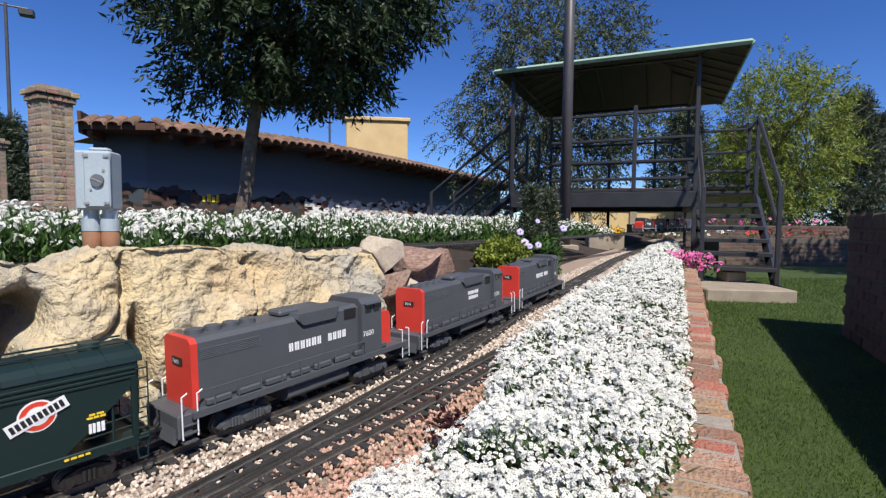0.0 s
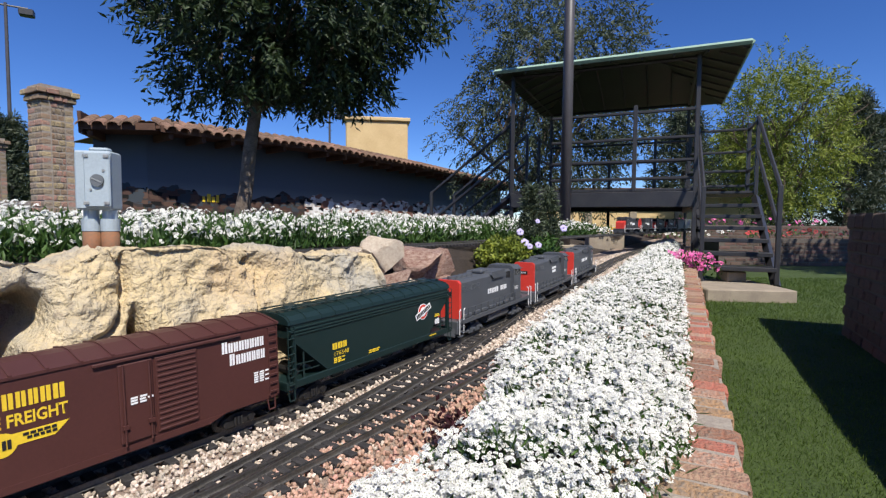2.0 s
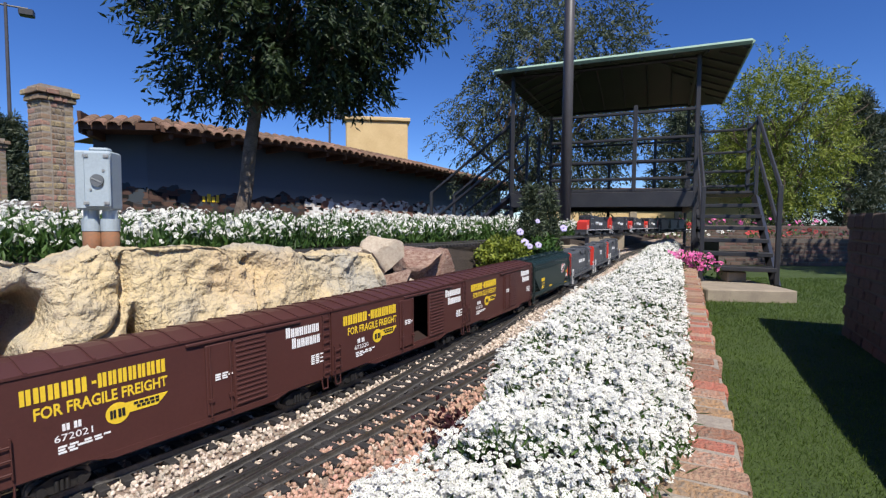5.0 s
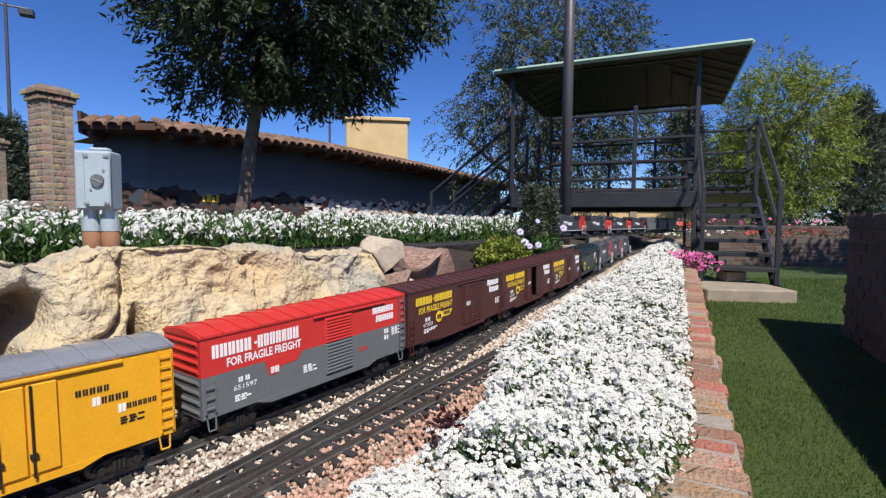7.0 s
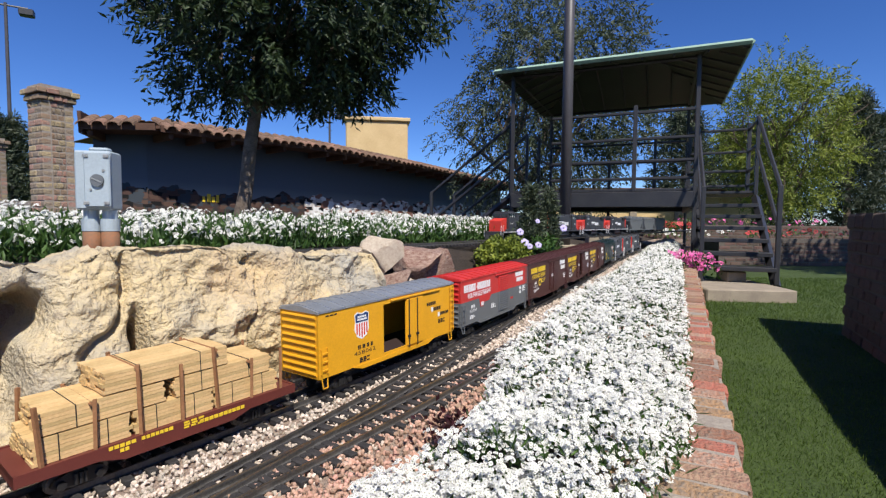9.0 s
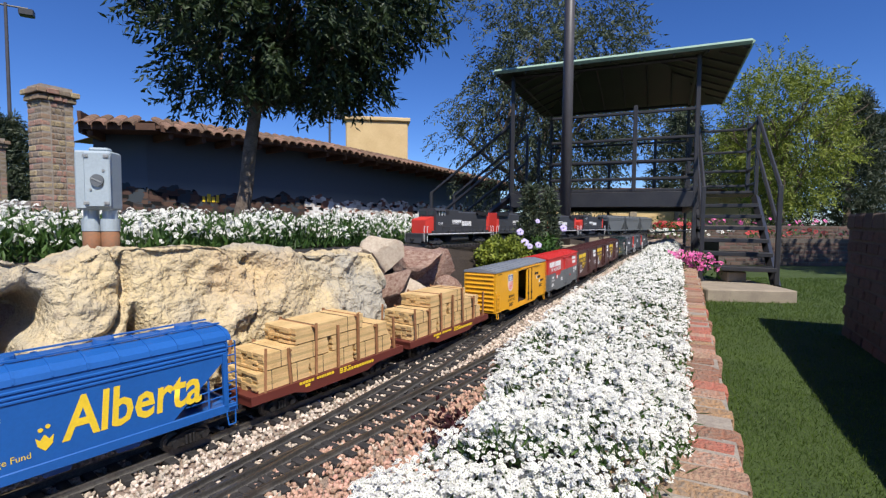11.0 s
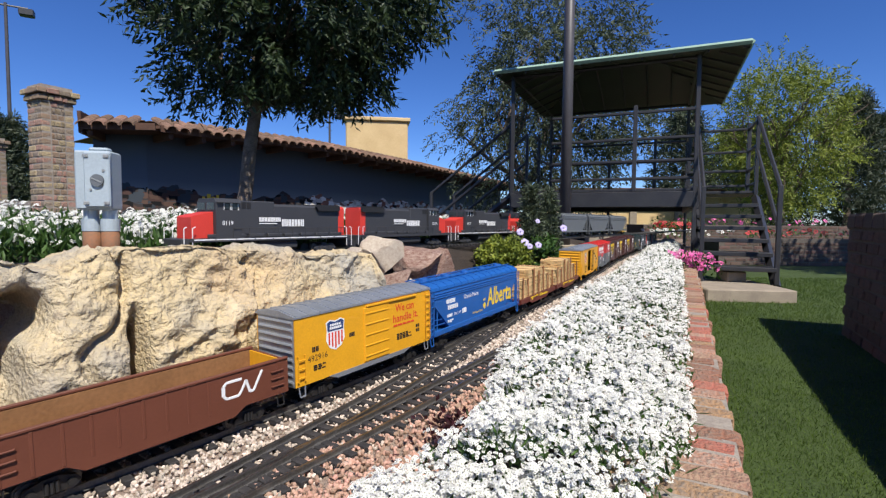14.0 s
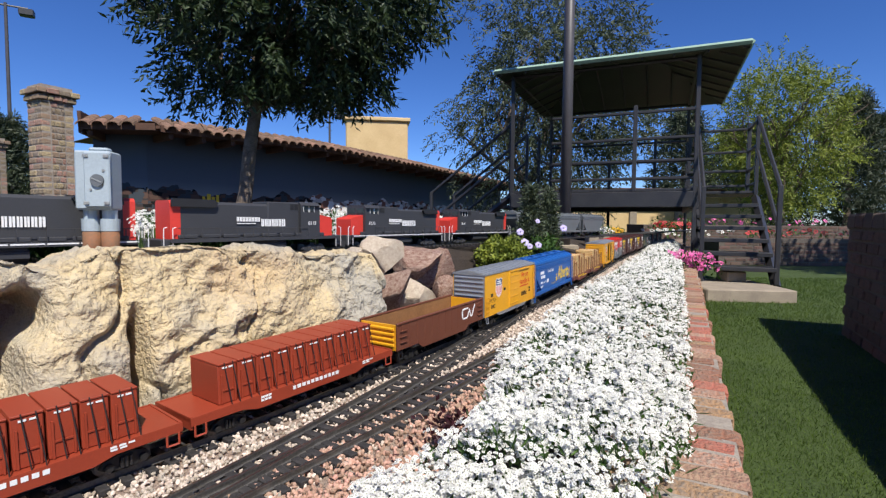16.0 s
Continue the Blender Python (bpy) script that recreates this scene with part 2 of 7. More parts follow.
def section(bm, outline, x0, x1, mi=0):
    """Extrudes an outline in y and z from x0 to x1."""
    a = [bm.verts.new((x0, y, z)) for y, z in outline]
    b = [bm.verts.new((x1, y, z)) for y, z in outline]
    n = len(a)
    fs = [bm.faces.new(a), bm.faces.new(b[::-1])]
    for i in range(n):
        fs.append(bm.faces.new((a[i], b[i], b[(i + 1) % n], a[(i + 1) % n])))
    for f in fs:
        f.material_index = mi
    bmesh.ops.recalc_face_normals(bm, faces=fs)
    return a + b


def mesh_from(name, verts, faces, material, mats=None, smooth=False):
    me = bpy.data.meshes.new(name)
    me.from_pydata(verts, [], faces)
    for m in material if isinstance(material, (list, tuple)) else (material,):
        me.materials.append(m)
    if mats is not None:
        me.polygons.foreach_set("material_index", mats)
    if smooth:
        me.polygons.foreach_set("use_smooth", [True] * len(faces))
    me.update()
    return me


# ---------------------------------------------------------------- the tracks' lines
STEP = 0.02
LINE_S = np.arange(-7.0, 13.0 + STEP, STEP)
LINE_C = np.clip(LINE_S, 0, 5.2)
LINE_TURN = radians(50.81) + 0.11566 * LINE_C - 0.025379 * LINE_C ** 2 / 2 - 0.0032027 * LINE_C ** 3 / 6
LINE_X = np.concatenate([[0], np.cumsum((np.cos(LINE_TURN[1:]) + np.cos(LINE_TURN[:-1])) / 2 * STEP)])
LINE_Y = np.concatenate([[0], np.cumsum((np.sin(LINE_TURN[1:]) + np.sin(LINE_TURN[:-1])) / 2 * STEP)])
LINE_0 = 350
LINE_X, LINE_Y = LINE_X - LINE_X[LINE_0] - 0.654, LINE_Y - LINE_Y[LINE_0] + 0.557
LINE_Z = -0.0469 + 0.028894 * LINE_C - 0.00295 * LINE_C ** 2


def main_line(s, lat=0.0, up=0.0):
    """A place on the main track: s metres along it, lat to its left, up above the cars' datum."""
    th = np.interp(s, LINE_S, LINE_TURN)
    return Vector((np.interp(s, LINE_S, LINE_X) - lat * math.sin(th), np.interp(s, LINE_S, LINE_Y) + lat * math.cos(th), np.interp(s, LINE_S, LINE_Z) + up))


RAIL_DROP = -0.012
U_DIR = Vector((-math.cos(radians(54.5)), -math.sin(radians(54.5)), 0))
U_NRM = Vector((-U_DIR.y, U_DIR.x, 0))
U_START = Vector((-0.315, 2.13, 0.218))


def upper_line(s, lat=0.0, up=0.0):
    """A place on the upper track; lat is away from the lower tracks."""
    return U_START + U_DIR * s - U_NRM * lat + Vector((0, 0, up))


LAWN = -0.42

# ---------------------------------------------------------------- ground
rnd = random.Random(7)


def ground_sheet():
    """The lawn, one sheet that reaches the horizon."""
    xs = [-900, -200, -60, -20] + [-8 + i * 0.5 for i in range(41)] + [20, 60, 200, 900]
    ys = [-900, -200, -60, -20, -8] + [-4 + i * 0.5 for i in range(61)] + [40, 90, 250, 900]
    vs = [(x, y, LAWN + (0.012 * noise.noise((x * 0.8, y * 0.8, 0)) if -8 <= x <= 12 and -4 <= y <= 26 else 0)) for y in ys for x in xs]
    n = len(xs)
    fs = [(j * n + i, j * n + i + 1, (j + 1) * n + i + 1, (j + 1) * n + i) for j in range(len(ys) - 1) for i in range(n - 1)]
    tagged(new("ground", mesh_from("ground", vs, fs, GRASS)), "mown green lawn beside the raised railway bed", "lawn", kind="structure")


ground_sheet()

WALL_SLOPE = 0.4925
WALL_DIR = Vector((WALL_SLOPE, 1, 0)).normalized()
WALL_RIGHT = Vector((WALL_DIR.y, -WALL_DIR.x, 0))


def wall_edge(d, across=0.0, z=0.0):
    """A place on the low brick wall: d metres along its lawn side, across towards the lawn."""
    p = Vector((0.105, 0, 0)) + WALL_DIR * d + WALL_RIGHT * across
    return Vector((p.x, p.y, z))


def bed_height(s, lat):
    """The height of the raised bed's soil beside the main track."""
    base = np.interp(s, LINE_S, LINE_Z) + RAIL_DROP - 0.0215
    rise = 0.213 - base
    foot = 0.2 + 0.2 * min(1, max(0, (s - 1.0) / 0.08))
    k = min(1, max(0, (lat - foot) / 0.12)) if s < 2.4 else min(1, max(0, (lat - 0.2) / 0.9))
    k = k * k * (3 - 2 * k)
    return base + rise * k * (1.0 if s < 1.5 else max(0.55, 1 - (s - 1.5) * 0.2)) + 0.004 * noise.noise((s * 9, lat * 9, 0))


def raised_bed():
    ss = [-7 + 0.1 * i for i in range(0, 68)] + [0.0 + 0.05 * i for i in range(61)] + [3.2 + 0.3 * i for i in range(33)]
    ss = sorted(set(round(v, 3) for v in ss))
    lats = [-0.05 * i for i in range(14, 0, -1)] + [0.04 * i for i in range(16)] + [0.75, 1, 1.5, 2, 3, 4, 6, 8]
    vs, fs = [], []
    for s in ss:
        for l in lats:
            p = main_line(s, l)
            over = (p.x - 0.105) * 0.8971 - p.y * 0.4418 + 0.1
            if over > 0:
                p -= Vector((0.8971, -0.4418, 0)) * over
            vs.append((p.x, p.y, bed_height(s, l)))
    n = len(lats)
    for j in range(len(ss) - 1):
        for i in range(n - 1):
            fs.append((j * n + i, (j + 1) * n + i, (j + 1) * n + i + 1, j * n + i + 1))
    mats = [0 if lats[k % (n - 1)] > -0.36 and lats[k % (n - 1)] < 0.3 else 1 for k in range(len(fs))]
    me = mesh_from("railway_bed", vs, fs, (GRAVEL_BED, SOIL), mats)
    tagged(new("railway_bed", me), "raised gravel and soil bed that carries the garden tracks", "raised bed", kind="structure")


raised_bed()


def low_wall():
    """The body of the low brick wall that holds the bed; its bricks come last."""
    bm = bmesh.new()
    m = Matrix.LocRotScale(wall_edge(3.0), Euler((0, 0, math.atan2(WALL_DIR.y, WALL_DIR.x))), None)
    box(bm, -8, 5.6, 0.008, 0.2, LAWN - 0.05, -0.0315, m=m)
    w = part("wall_low", bm, MORTAR)
    return tagged(w, "low mortared brick wall edging the raised flower bed", "brick wall", kind="structure")


LOW_WALL = low_wall()

# ---------------------------------------------------------------- tracks
GAUGE = 0.055


def track_piece(name, line, s0, s1, label, tie_len=0.105, pitch=0.032, near_from=0.0, near_to=6.5):
    """Two rails on ties; line(s, lat, up) gives the places, up = 0 at the rail's top."""
    t = thing(name, Matrix(), label, "model track", "model tracks")
    rows = np.arange(s0, s1 + 0.001, 0.06)
    prof = [(-0.0016, 0), (0.0016, 0), (0.0016, -0.0025), (0.0007, -0.003), (0.0007, -0.0072), (0.0036, -0.0085), (-0.0036, -0.0085), (-0.0007, -0.0072), (-0.0007, -0.003), (-0.0016, -0.0025)]
    for side in (-1, 1):
        vs, fs, mi = [], [], []
        for s in rows:
            for a, b in prof:
                vs.append(line(s, side * GAUGE / 2 + a * 1.35, b * 1.2))
        n = len(prof)
        for j in range(len(rows) - 1):
            for i in range(n):
                k = (i + 1) % n
                fs.append((j * n + i, j * n + k, (j + 1) * n + k, (j + 1) * n + i))
                mi.append(1 if i == 0 else 0)
        ob = new("rail", mesh_from("rail", vs, fs, (RAIL, RAILTOP), mi))
        ob.parent = t
    vs, fs = [], []
    q = random.Random(3)
    bm = bmesh.new()
    box(bm, -0.0075, 0.0075, -tie_len / 2, tie_len / 2, -0.02, -0.0095, 0.0011)
    tie = mesh_of(bm, "tie", TIE)
    for s in np.arange(s0, s1, pitch):
        s += q.uniform(-0.001, 0.001)
        if near_from < s < near_to:
            a, b = line(s - 0.01, 0, 0), line(s + 0.01, 0, 0)
            shared("tie", tie, t, Matrix.Translation((a + b) / 2) @ Matrix.Rotation(math.atan2(b.y - a.y, b.x - a.x) + q.uniform(-0.02, 0.02), 4, "Z"))
            continue
        h, w = tie_len / 2 + q.uniform(-0.002, 0.002), 0.0075
        k = len(vs)
        for u in (-0.020, -0.0095):
            g = 0.001 if u > -0.015 else 0
            for a, b in ((-w + g, -h + g), (w - g, -h + g), (w - g, h - g), (-w + g, h - g)):
                vs.append(line(s + a, b, u))
        fs += [(k + 4, k + 5, k + 6, k + 7)] + [(k + i, k + (i + 1) % 4, k + 4 + (i + 1) % 4, k + 4 + i) for i in range(4)]
    if vs:
        ob = new("far_ties", mesh_from("far_ties", vs, fs, TIE))
        ob.parent = t
        tagged(ob, "black plastic ties", kind="stuff")
    return t


B_LAT = -0.213


def line_a(s, lat, up):
    return main_line(s, lat, RAIL_DROP + up)


def line_b(s, lat, up):
    return main_line(s, B_LAT + 0.04 * min(1, max(0, (s - 1.6) / 3)) + lat, RAIL_DROP + up)


def line_c(s, lat, up):
    k = min(1, max(0, s / 1.75))
    k = 0.85 * k + 0.15 * k * k * (3 - 2 * k)
    return main_line(s, B_LAT * (1 - k) + lat, RAIL_DROP + up - 0.0006)


def line_u(s, lat, up):
    return upper_line(s, lat, up)


track_piece("main_track", line_a, -2.0, 8.6, "model railway track with black ties and weathered rails")
track_piece("siding_track", line_b, -1.4, 6.0, "siding of model track beside the main line")
track_piece("crossover_track", line_c, 0.02, 1.74, "crossover turnout joining the siding to the main line", tie_len=0.09)
track_piece("upper_track", line_u, -9.0, 3.2, "upper model track behind the rock ledge", near_from=-3.0)


def pebble_mesh():
    bm = bmesh.new()
    bmesh.ops.create_icosphere(bm, subdivisions=1, radius=1.0)
    vs = [tuple(v.co) for v in bm.verts]
    fs = [tuple(v.index for v in f.verts) for f in bm.faces]
    bm.free()
    return np.array(vs), fs


PEB_V, PEB_F = pebble_mesh()


def gravel(name, material, count, pick, label, seed):
    q = np.random.RandomState(seed)
    vs, fs = [], []
    for i in range(count):
        p, r = pick(q)
        sc = r * q.uniform(0.7, 1.3, 3) * (1, 1, 0.75)
        e = Euler(q.uniform(0, 6.28, 3)).to_matrix()
        v = (PEB_V * (1 + q.uniform(-0.25, 0.25, (len(PEB_V), 1)))) * sc @ np.array(e) + np.array(p)
        k = len(vs)
        vs += v.tolist()
        fs += [(a + k, b + k, c + k) for a, b, c in PEB_F]
    ob = new(name, mesh_from(name, vs, fs, material))
    tagged(ob, label, "gravel", kind="stuff")


def near_s(q, lo, hi):
    """Places along the track, thicker where the camera is near."""
    return lo + (hi - lo) * q.uniform() ** 1.9


def pick_pale(q):
    s = near_s(q, 0.0, 6.0)
    l = q.uniform(-0.15, 0.15) if q.uniform() < 0.75 else q.uniform(-0.27, -0.1)
    p = main_line(s, l)
    return (p.x, p.y, bed_height(s, l) + 0.0045 + q.uniform(-0.003, 0.003)), 0.0037 + 0.0014 * min(s, 3) / 3


def pick_pink(q):
    s = near_s(q, 0.05, 5.0)
    l = -0.2 - 0.22 * q.uniform()
    p = main_line(s, l)
    return (p.x, p.y, bed_height(s, l) + q.uniform(-0.003, 0.004) + 0.005), 0.0041 + 0.0013 * min(s, 3) / 3


gravel("pale_gravel", PEBBLE_WHITE, 22000, pick_pale, "pale cream ballast stones between the tracks", 11)
gravel("pink_gravel", PEBBLE_PINK, 14000, pick_pink, "pinkish ballast stones beside the siding", 12)

# ---------------------------------------------------------------- rock ledge and boulders


def dent(u, v, cu, cv, ru, rv):
    d = ((u - cu) / ru) ** 2 + ((v - cv) / rv) ** 2
    return math.exp(-d * d)


def rock_ledge():
    """Tan artificial rock: a face beside the main track that rounds over to a flat top."""
    ns, nv = 340, 150
    vs, fs = [], []
    for j in range(ns + 1):
        s = -0.45 + (1.06 + 0.45) * j / ns
        for i in range(nv + 1):
            v = i / nv
            zb = np.interp(s, LINE_S, LINE_Z) - 0.03
            top = 0.272 + 0.012 * noise.noise((s * 3.1, 0, 4)) - 0.036 * math.exp(-((s - 0.215) / 0.05) ** 2) - 0.08 * max(0, s - 0.4)
            if v < 0.7:
                w = v / 0.7
                z, lat, n = zb + (top - zb) * (w ** 0.9), 0.13 + 0.06 * w ** 2, (1.0, 0.15)
            else:
                w = (v - 0.7) / 0.3
                z, lat, n = top + 0.004 * math.sin(w * 3) - 0.03 * w * w, 0.19 + 0.3 * w, (0.1, 1.0)
            big = noise.noise((s * 4.2, z * 6, 1.7)) * 0.03 + noise.noise((s * 11, z * 13, 5.1)) * 0.018 - 0.012 * abs(noise.noise((s * 21, z * 24, 2.2)))
            warp = 0.5 * noise.noise((s * 7, z * 7, 2))
            crack = abs(noise.noise((s * 3.4 + warp, z * 3.0 - warp, 9.3)))
            big -= 0.026 * max(0, 1 - crack * 18)
            cell = noise.voronoi((s * 5.2 + warp * 0.6, z * 6.4, 3.3))[0]
            big += 0.04 * (min(0.5, cell[1] - cell[0]) - 0.22) * max(0.1, 0.5 + noise.noise((s * 2.6, z * 3, 8)))
            rugged = max(0, 0.45 + 1.2 * noise.noise((s * 4.5, z * 5.5, 6.4)))
            fine = noise.fractal((s * 30, z * 30, lat * 30), 0.9, 2.1, 5) * (0.004 + 0.0085 * rugged)
            hole = 0.13 * dent(s, z, 0.165, 0.165, 0.035, 0.04) + 0.11 * dent(s, z, 0.135, 0.07, 0.028, 0.09) + 0.11 * dent(s, z, 0.335, 0.045, 0.017, 0.095)
            hole -= 0.03 * dent(s, z, 0.13, 0.225, 0.035, 0.025)
            d = big + fine
            lat2 = lat - d * n[0] + hole * n[0]
            edge = min(1, (1.06 - s) / 0.05)
            lat2 += 0.12 * (1 - edge) ** 2
            p = main_line(s, lat2)
            vs.append((p.x, p.y, z + d * n[1]))
    n = nv + 1
    for j in range(ns):
        for i in range(nv):
            fs.append((j * n + i, (j + 1) * n + i, (j + 1) * n + i + 1, j * n + i + 1))
    ob = new("rock_ledge", mesh_from("rock_ledge", vs, fs, ROCK, smooth=True))
    tagged(ob, "rough tan artificial rock ledge beside the lower track", "rock ledge")


rock_ledge()


def boulder(s, lat, z, size, material, label, seed, tilt=(0, 0, 0)):
    bm = bmesh.new()
    bmesh.ops.create_icosphere(bm, subdivisions=4, radius=1.0)
    q = random.Random(seed)
    cuts = [(Vector((q.gauss(0, 1), q.gauss(0, 1), q.gauss(0, 1))).normalized(), q.uniform(0.38, 0.72)) for _ in range(12)]
    for v in bm.verts:
        for d, k in cuts:
            over = v.co.dot(d) - k
            if over > 0:
                v.co -= d * over * 0.95
        v.co *= 1 + 0.06 * noise.noise(v.co * 3 + Vector((seed, 0, 0))) + 0.025 * noise.noise(v.co * 11 + Vector((seed, 0, 0)))
    me = mesh_of(bm, "boulder", material)
    p = main_line(s, lat)
    ob = new("boulder", me)
    ob.matrix_basis = Matrix.LocRotScale((p.x, p.y, z), Euler([radians(a) for a in tilt]), size)
    return tagged(ob, label, "boulder", "boulders beside the track")


boulder(1.17, 0.27, 0.215, (0.085, 0.075, 0.08), PALEROCK, "pale angular boulder on the rock ledge", 3, (10, 20, 30))
boulder(1.05, 0.30, 0.222, (0.07, 0.05, 0.035), PALEROCK, "small pale stone on the rock ledge", 4, (0, 10, 70))
boulder(1.5, 0.36, 0.175, (0.22, 0.13, 0.095), REDROCK, "red banded angular boulder behind the train", 5, (0, 8, 50))
boulder(1.14, 0.23, 0.09, (0.1, 0.1, 0.14), REDROCK, "reddish boulder at the end of the ledge", 6, (20, 30, 10))
boulder(1.27, 0.23, 0.06, (0.14, 0.09, 0.11), PALEROCK, "tan boulder low beside the track", 8, (5, 20, 40))
boulder(1.62, 0.36, 0.14, (0.16, 0.12, 0.1), REDROCK, "red brown boulder beside the shrub", 9, (15, 0, 20))
boulder(1.45, 0.2, 0.04, (0.13, 0.08, 0.08), REDROCK, "small red rock at the track's edge", 10, (0, 30, 80))
boulder(0.27, 0.13, -0.01, (0.028, 0.025, 0.035), REDROCK, "small purple rock at the ledge's foot", 12, (0, 20, 0))

# ---------------------------------------------------------------- lamp pole, pillars, mural building


def lamp_pole():
    t = thing("lamp_pole", pose(1.36, 5.5, 0.1), "tall grey-brown steel lamp pole beside the viewing tower", "lamp pole")
    bm = bmesh.new()
    tube(bm, (0, 0, -0.55), (0, 0, 4.4), 0.062, 0.05, 20)
    part("shaft", bm, POLEMAT, t, smooth=True)
    bm = bmesh.new()
    box(bm, -0.13, 0.13, -0.13, 0.13, -0.55, -0.02, 0.01)
    part("base", bm, CONCRETE, t)
    bm = bmesh.new()
    tube(bm, (0, 0, 4.35), (0.0, -0.5, 4.45), 0.03, 0.03, 10)
    box(bm, -0.12, 0.12, -0.85, -0.45, 4.42, 4.52, 0.01)
    part("lamp_head", bm, POLEMAT, t)


lamp_pole()


def brick_pillar(x, y, w, z0, z1, rz, group="brick pillars"):
    """A pillar of single bricks with a stepped cap."""
    t = thing("brick_pillar", pose(x, y, z0, 0, 0, rz), "square pillar of worn red and yellow brick with a stepped cap", "brick pillar", group)
    bm = bmesh.new()
    h = z1 - z0
    box(bm, -w / 2 + 0.006, w / 2 - 0.006, -w / 2 + 0.006, w / 2 - 0.006, 0, h - 0.01)
    part("core", bm, MORTAR, t)
    return t, w, h


PILLARS = [brick_pillar(-4.66, 5.9, 0.33, 0.1, 1.87, -28), brick_pillar(-7.95, 8.6, 0.4, 0.1, 1.72, -20)]


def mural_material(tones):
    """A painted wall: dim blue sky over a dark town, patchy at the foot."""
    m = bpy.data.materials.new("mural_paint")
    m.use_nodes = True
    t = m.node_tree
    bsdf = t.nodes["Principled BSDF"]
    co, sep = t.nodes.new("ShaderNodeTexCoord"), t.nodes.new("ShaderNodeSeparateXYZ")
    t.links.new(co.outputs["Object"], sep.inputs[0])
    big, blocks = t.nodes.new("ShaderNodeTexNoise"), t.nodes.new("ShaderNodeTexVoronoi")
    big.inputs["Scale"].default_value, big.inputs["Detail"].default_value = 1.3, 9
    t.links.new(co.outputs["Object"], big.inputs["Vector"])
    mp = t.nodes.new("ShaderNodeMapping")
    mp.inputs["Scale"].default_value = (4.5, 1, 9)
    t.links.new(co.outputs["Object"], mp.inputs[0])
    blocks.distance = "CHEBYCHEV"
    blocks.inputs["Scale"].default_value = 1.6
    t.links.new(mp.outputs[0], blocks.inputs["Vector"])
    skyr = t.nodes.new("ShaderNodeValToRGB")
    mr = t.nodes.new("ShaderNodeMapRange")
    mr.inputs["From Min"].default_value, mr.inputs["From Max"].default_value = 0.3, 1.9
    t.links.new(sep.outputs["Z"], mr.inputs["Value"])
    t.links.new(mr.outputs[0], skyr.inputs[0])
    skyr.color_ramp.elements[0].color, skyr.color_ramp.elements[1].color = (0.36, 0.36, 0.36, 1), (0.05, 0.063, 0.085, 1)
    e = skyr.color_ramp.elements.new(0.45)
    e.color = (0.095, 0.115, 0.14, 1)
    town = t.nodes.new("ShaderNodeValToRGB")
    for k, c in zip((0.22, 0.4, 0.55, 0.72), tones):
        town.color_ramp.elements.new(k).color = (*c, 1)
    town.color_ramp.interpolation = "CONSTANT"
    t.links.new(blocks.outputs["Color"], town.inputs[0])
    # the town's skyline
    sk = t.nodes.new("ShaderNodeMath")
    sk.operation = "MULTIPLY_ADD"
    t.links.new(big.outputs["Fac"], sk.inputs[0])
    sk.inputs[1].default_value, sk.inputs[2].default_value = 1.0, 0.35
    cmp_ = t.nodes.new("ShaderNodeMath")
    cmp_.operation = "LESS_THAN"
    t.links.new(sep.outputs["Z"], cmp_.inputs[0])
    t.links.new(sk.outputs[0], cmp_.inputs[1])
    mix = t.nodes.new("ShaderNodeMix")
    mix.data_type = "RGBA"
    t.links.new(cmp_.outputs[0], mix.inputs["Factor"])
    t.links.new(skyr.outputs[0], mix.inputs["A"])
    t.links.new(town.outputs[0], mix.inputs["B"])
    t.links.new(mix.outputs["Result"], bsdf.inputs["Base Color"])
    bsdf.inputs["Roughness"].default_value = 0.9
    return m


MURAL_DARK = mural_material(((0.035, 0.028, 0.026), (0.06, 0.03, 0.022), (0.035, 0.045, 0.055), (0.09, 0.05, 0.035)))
MURAL_PALE = mural_material(((0.7, 0.68, 0.66), (0.5, 0.46, 0.42), (0.22, 0.1, 0.07), (0.75, 0.74, 0.72)))


def tile_row(bm, length, q):
    """Clay barrel tiles side by side along x, sloping down to -y."""
    k = 0.0
    while k < length:
        w = 0.19
        for row in range(2):
            y0, y1 = -0.02 - row * 0.27, -0.36 - row * 0.27
            z0, z1 = 0.2 - row * 0.1, 0.075 - row * 0.1
            jit = q.uniform(-0.012, 0.012)
            seg = 6
            ring = []
            for y, z, r in ((y0, z0, 0.082), (y1 + jit, z1 + jit, 0.098)):
                ring.append([bm.verts.new((k + w / 2 + r * math.cos(math.pi * i / seg), y, z + r * 0.75 * math.sin(math.pi * i / seg))) for i in range(seg + 1)])
            for y, z, r in ((y1 + jit, z1 + jit - 0.0, 0.08),):
                ring.append([bm.verts.new((k + w / 2 + r * math.cos(math.pi * i / seg), y, z + r * 0.75 * math.sin(math.pi * i / seg))) for i in range(seg + 1)])
            for a, b in zip(ring, ring[1:]):
                for i in range(seg):
                    bm.faces.new((a[i], a[i + 1], b[i + 1], b[i]))
        k += w + q.uniform(0.0, 0.012)


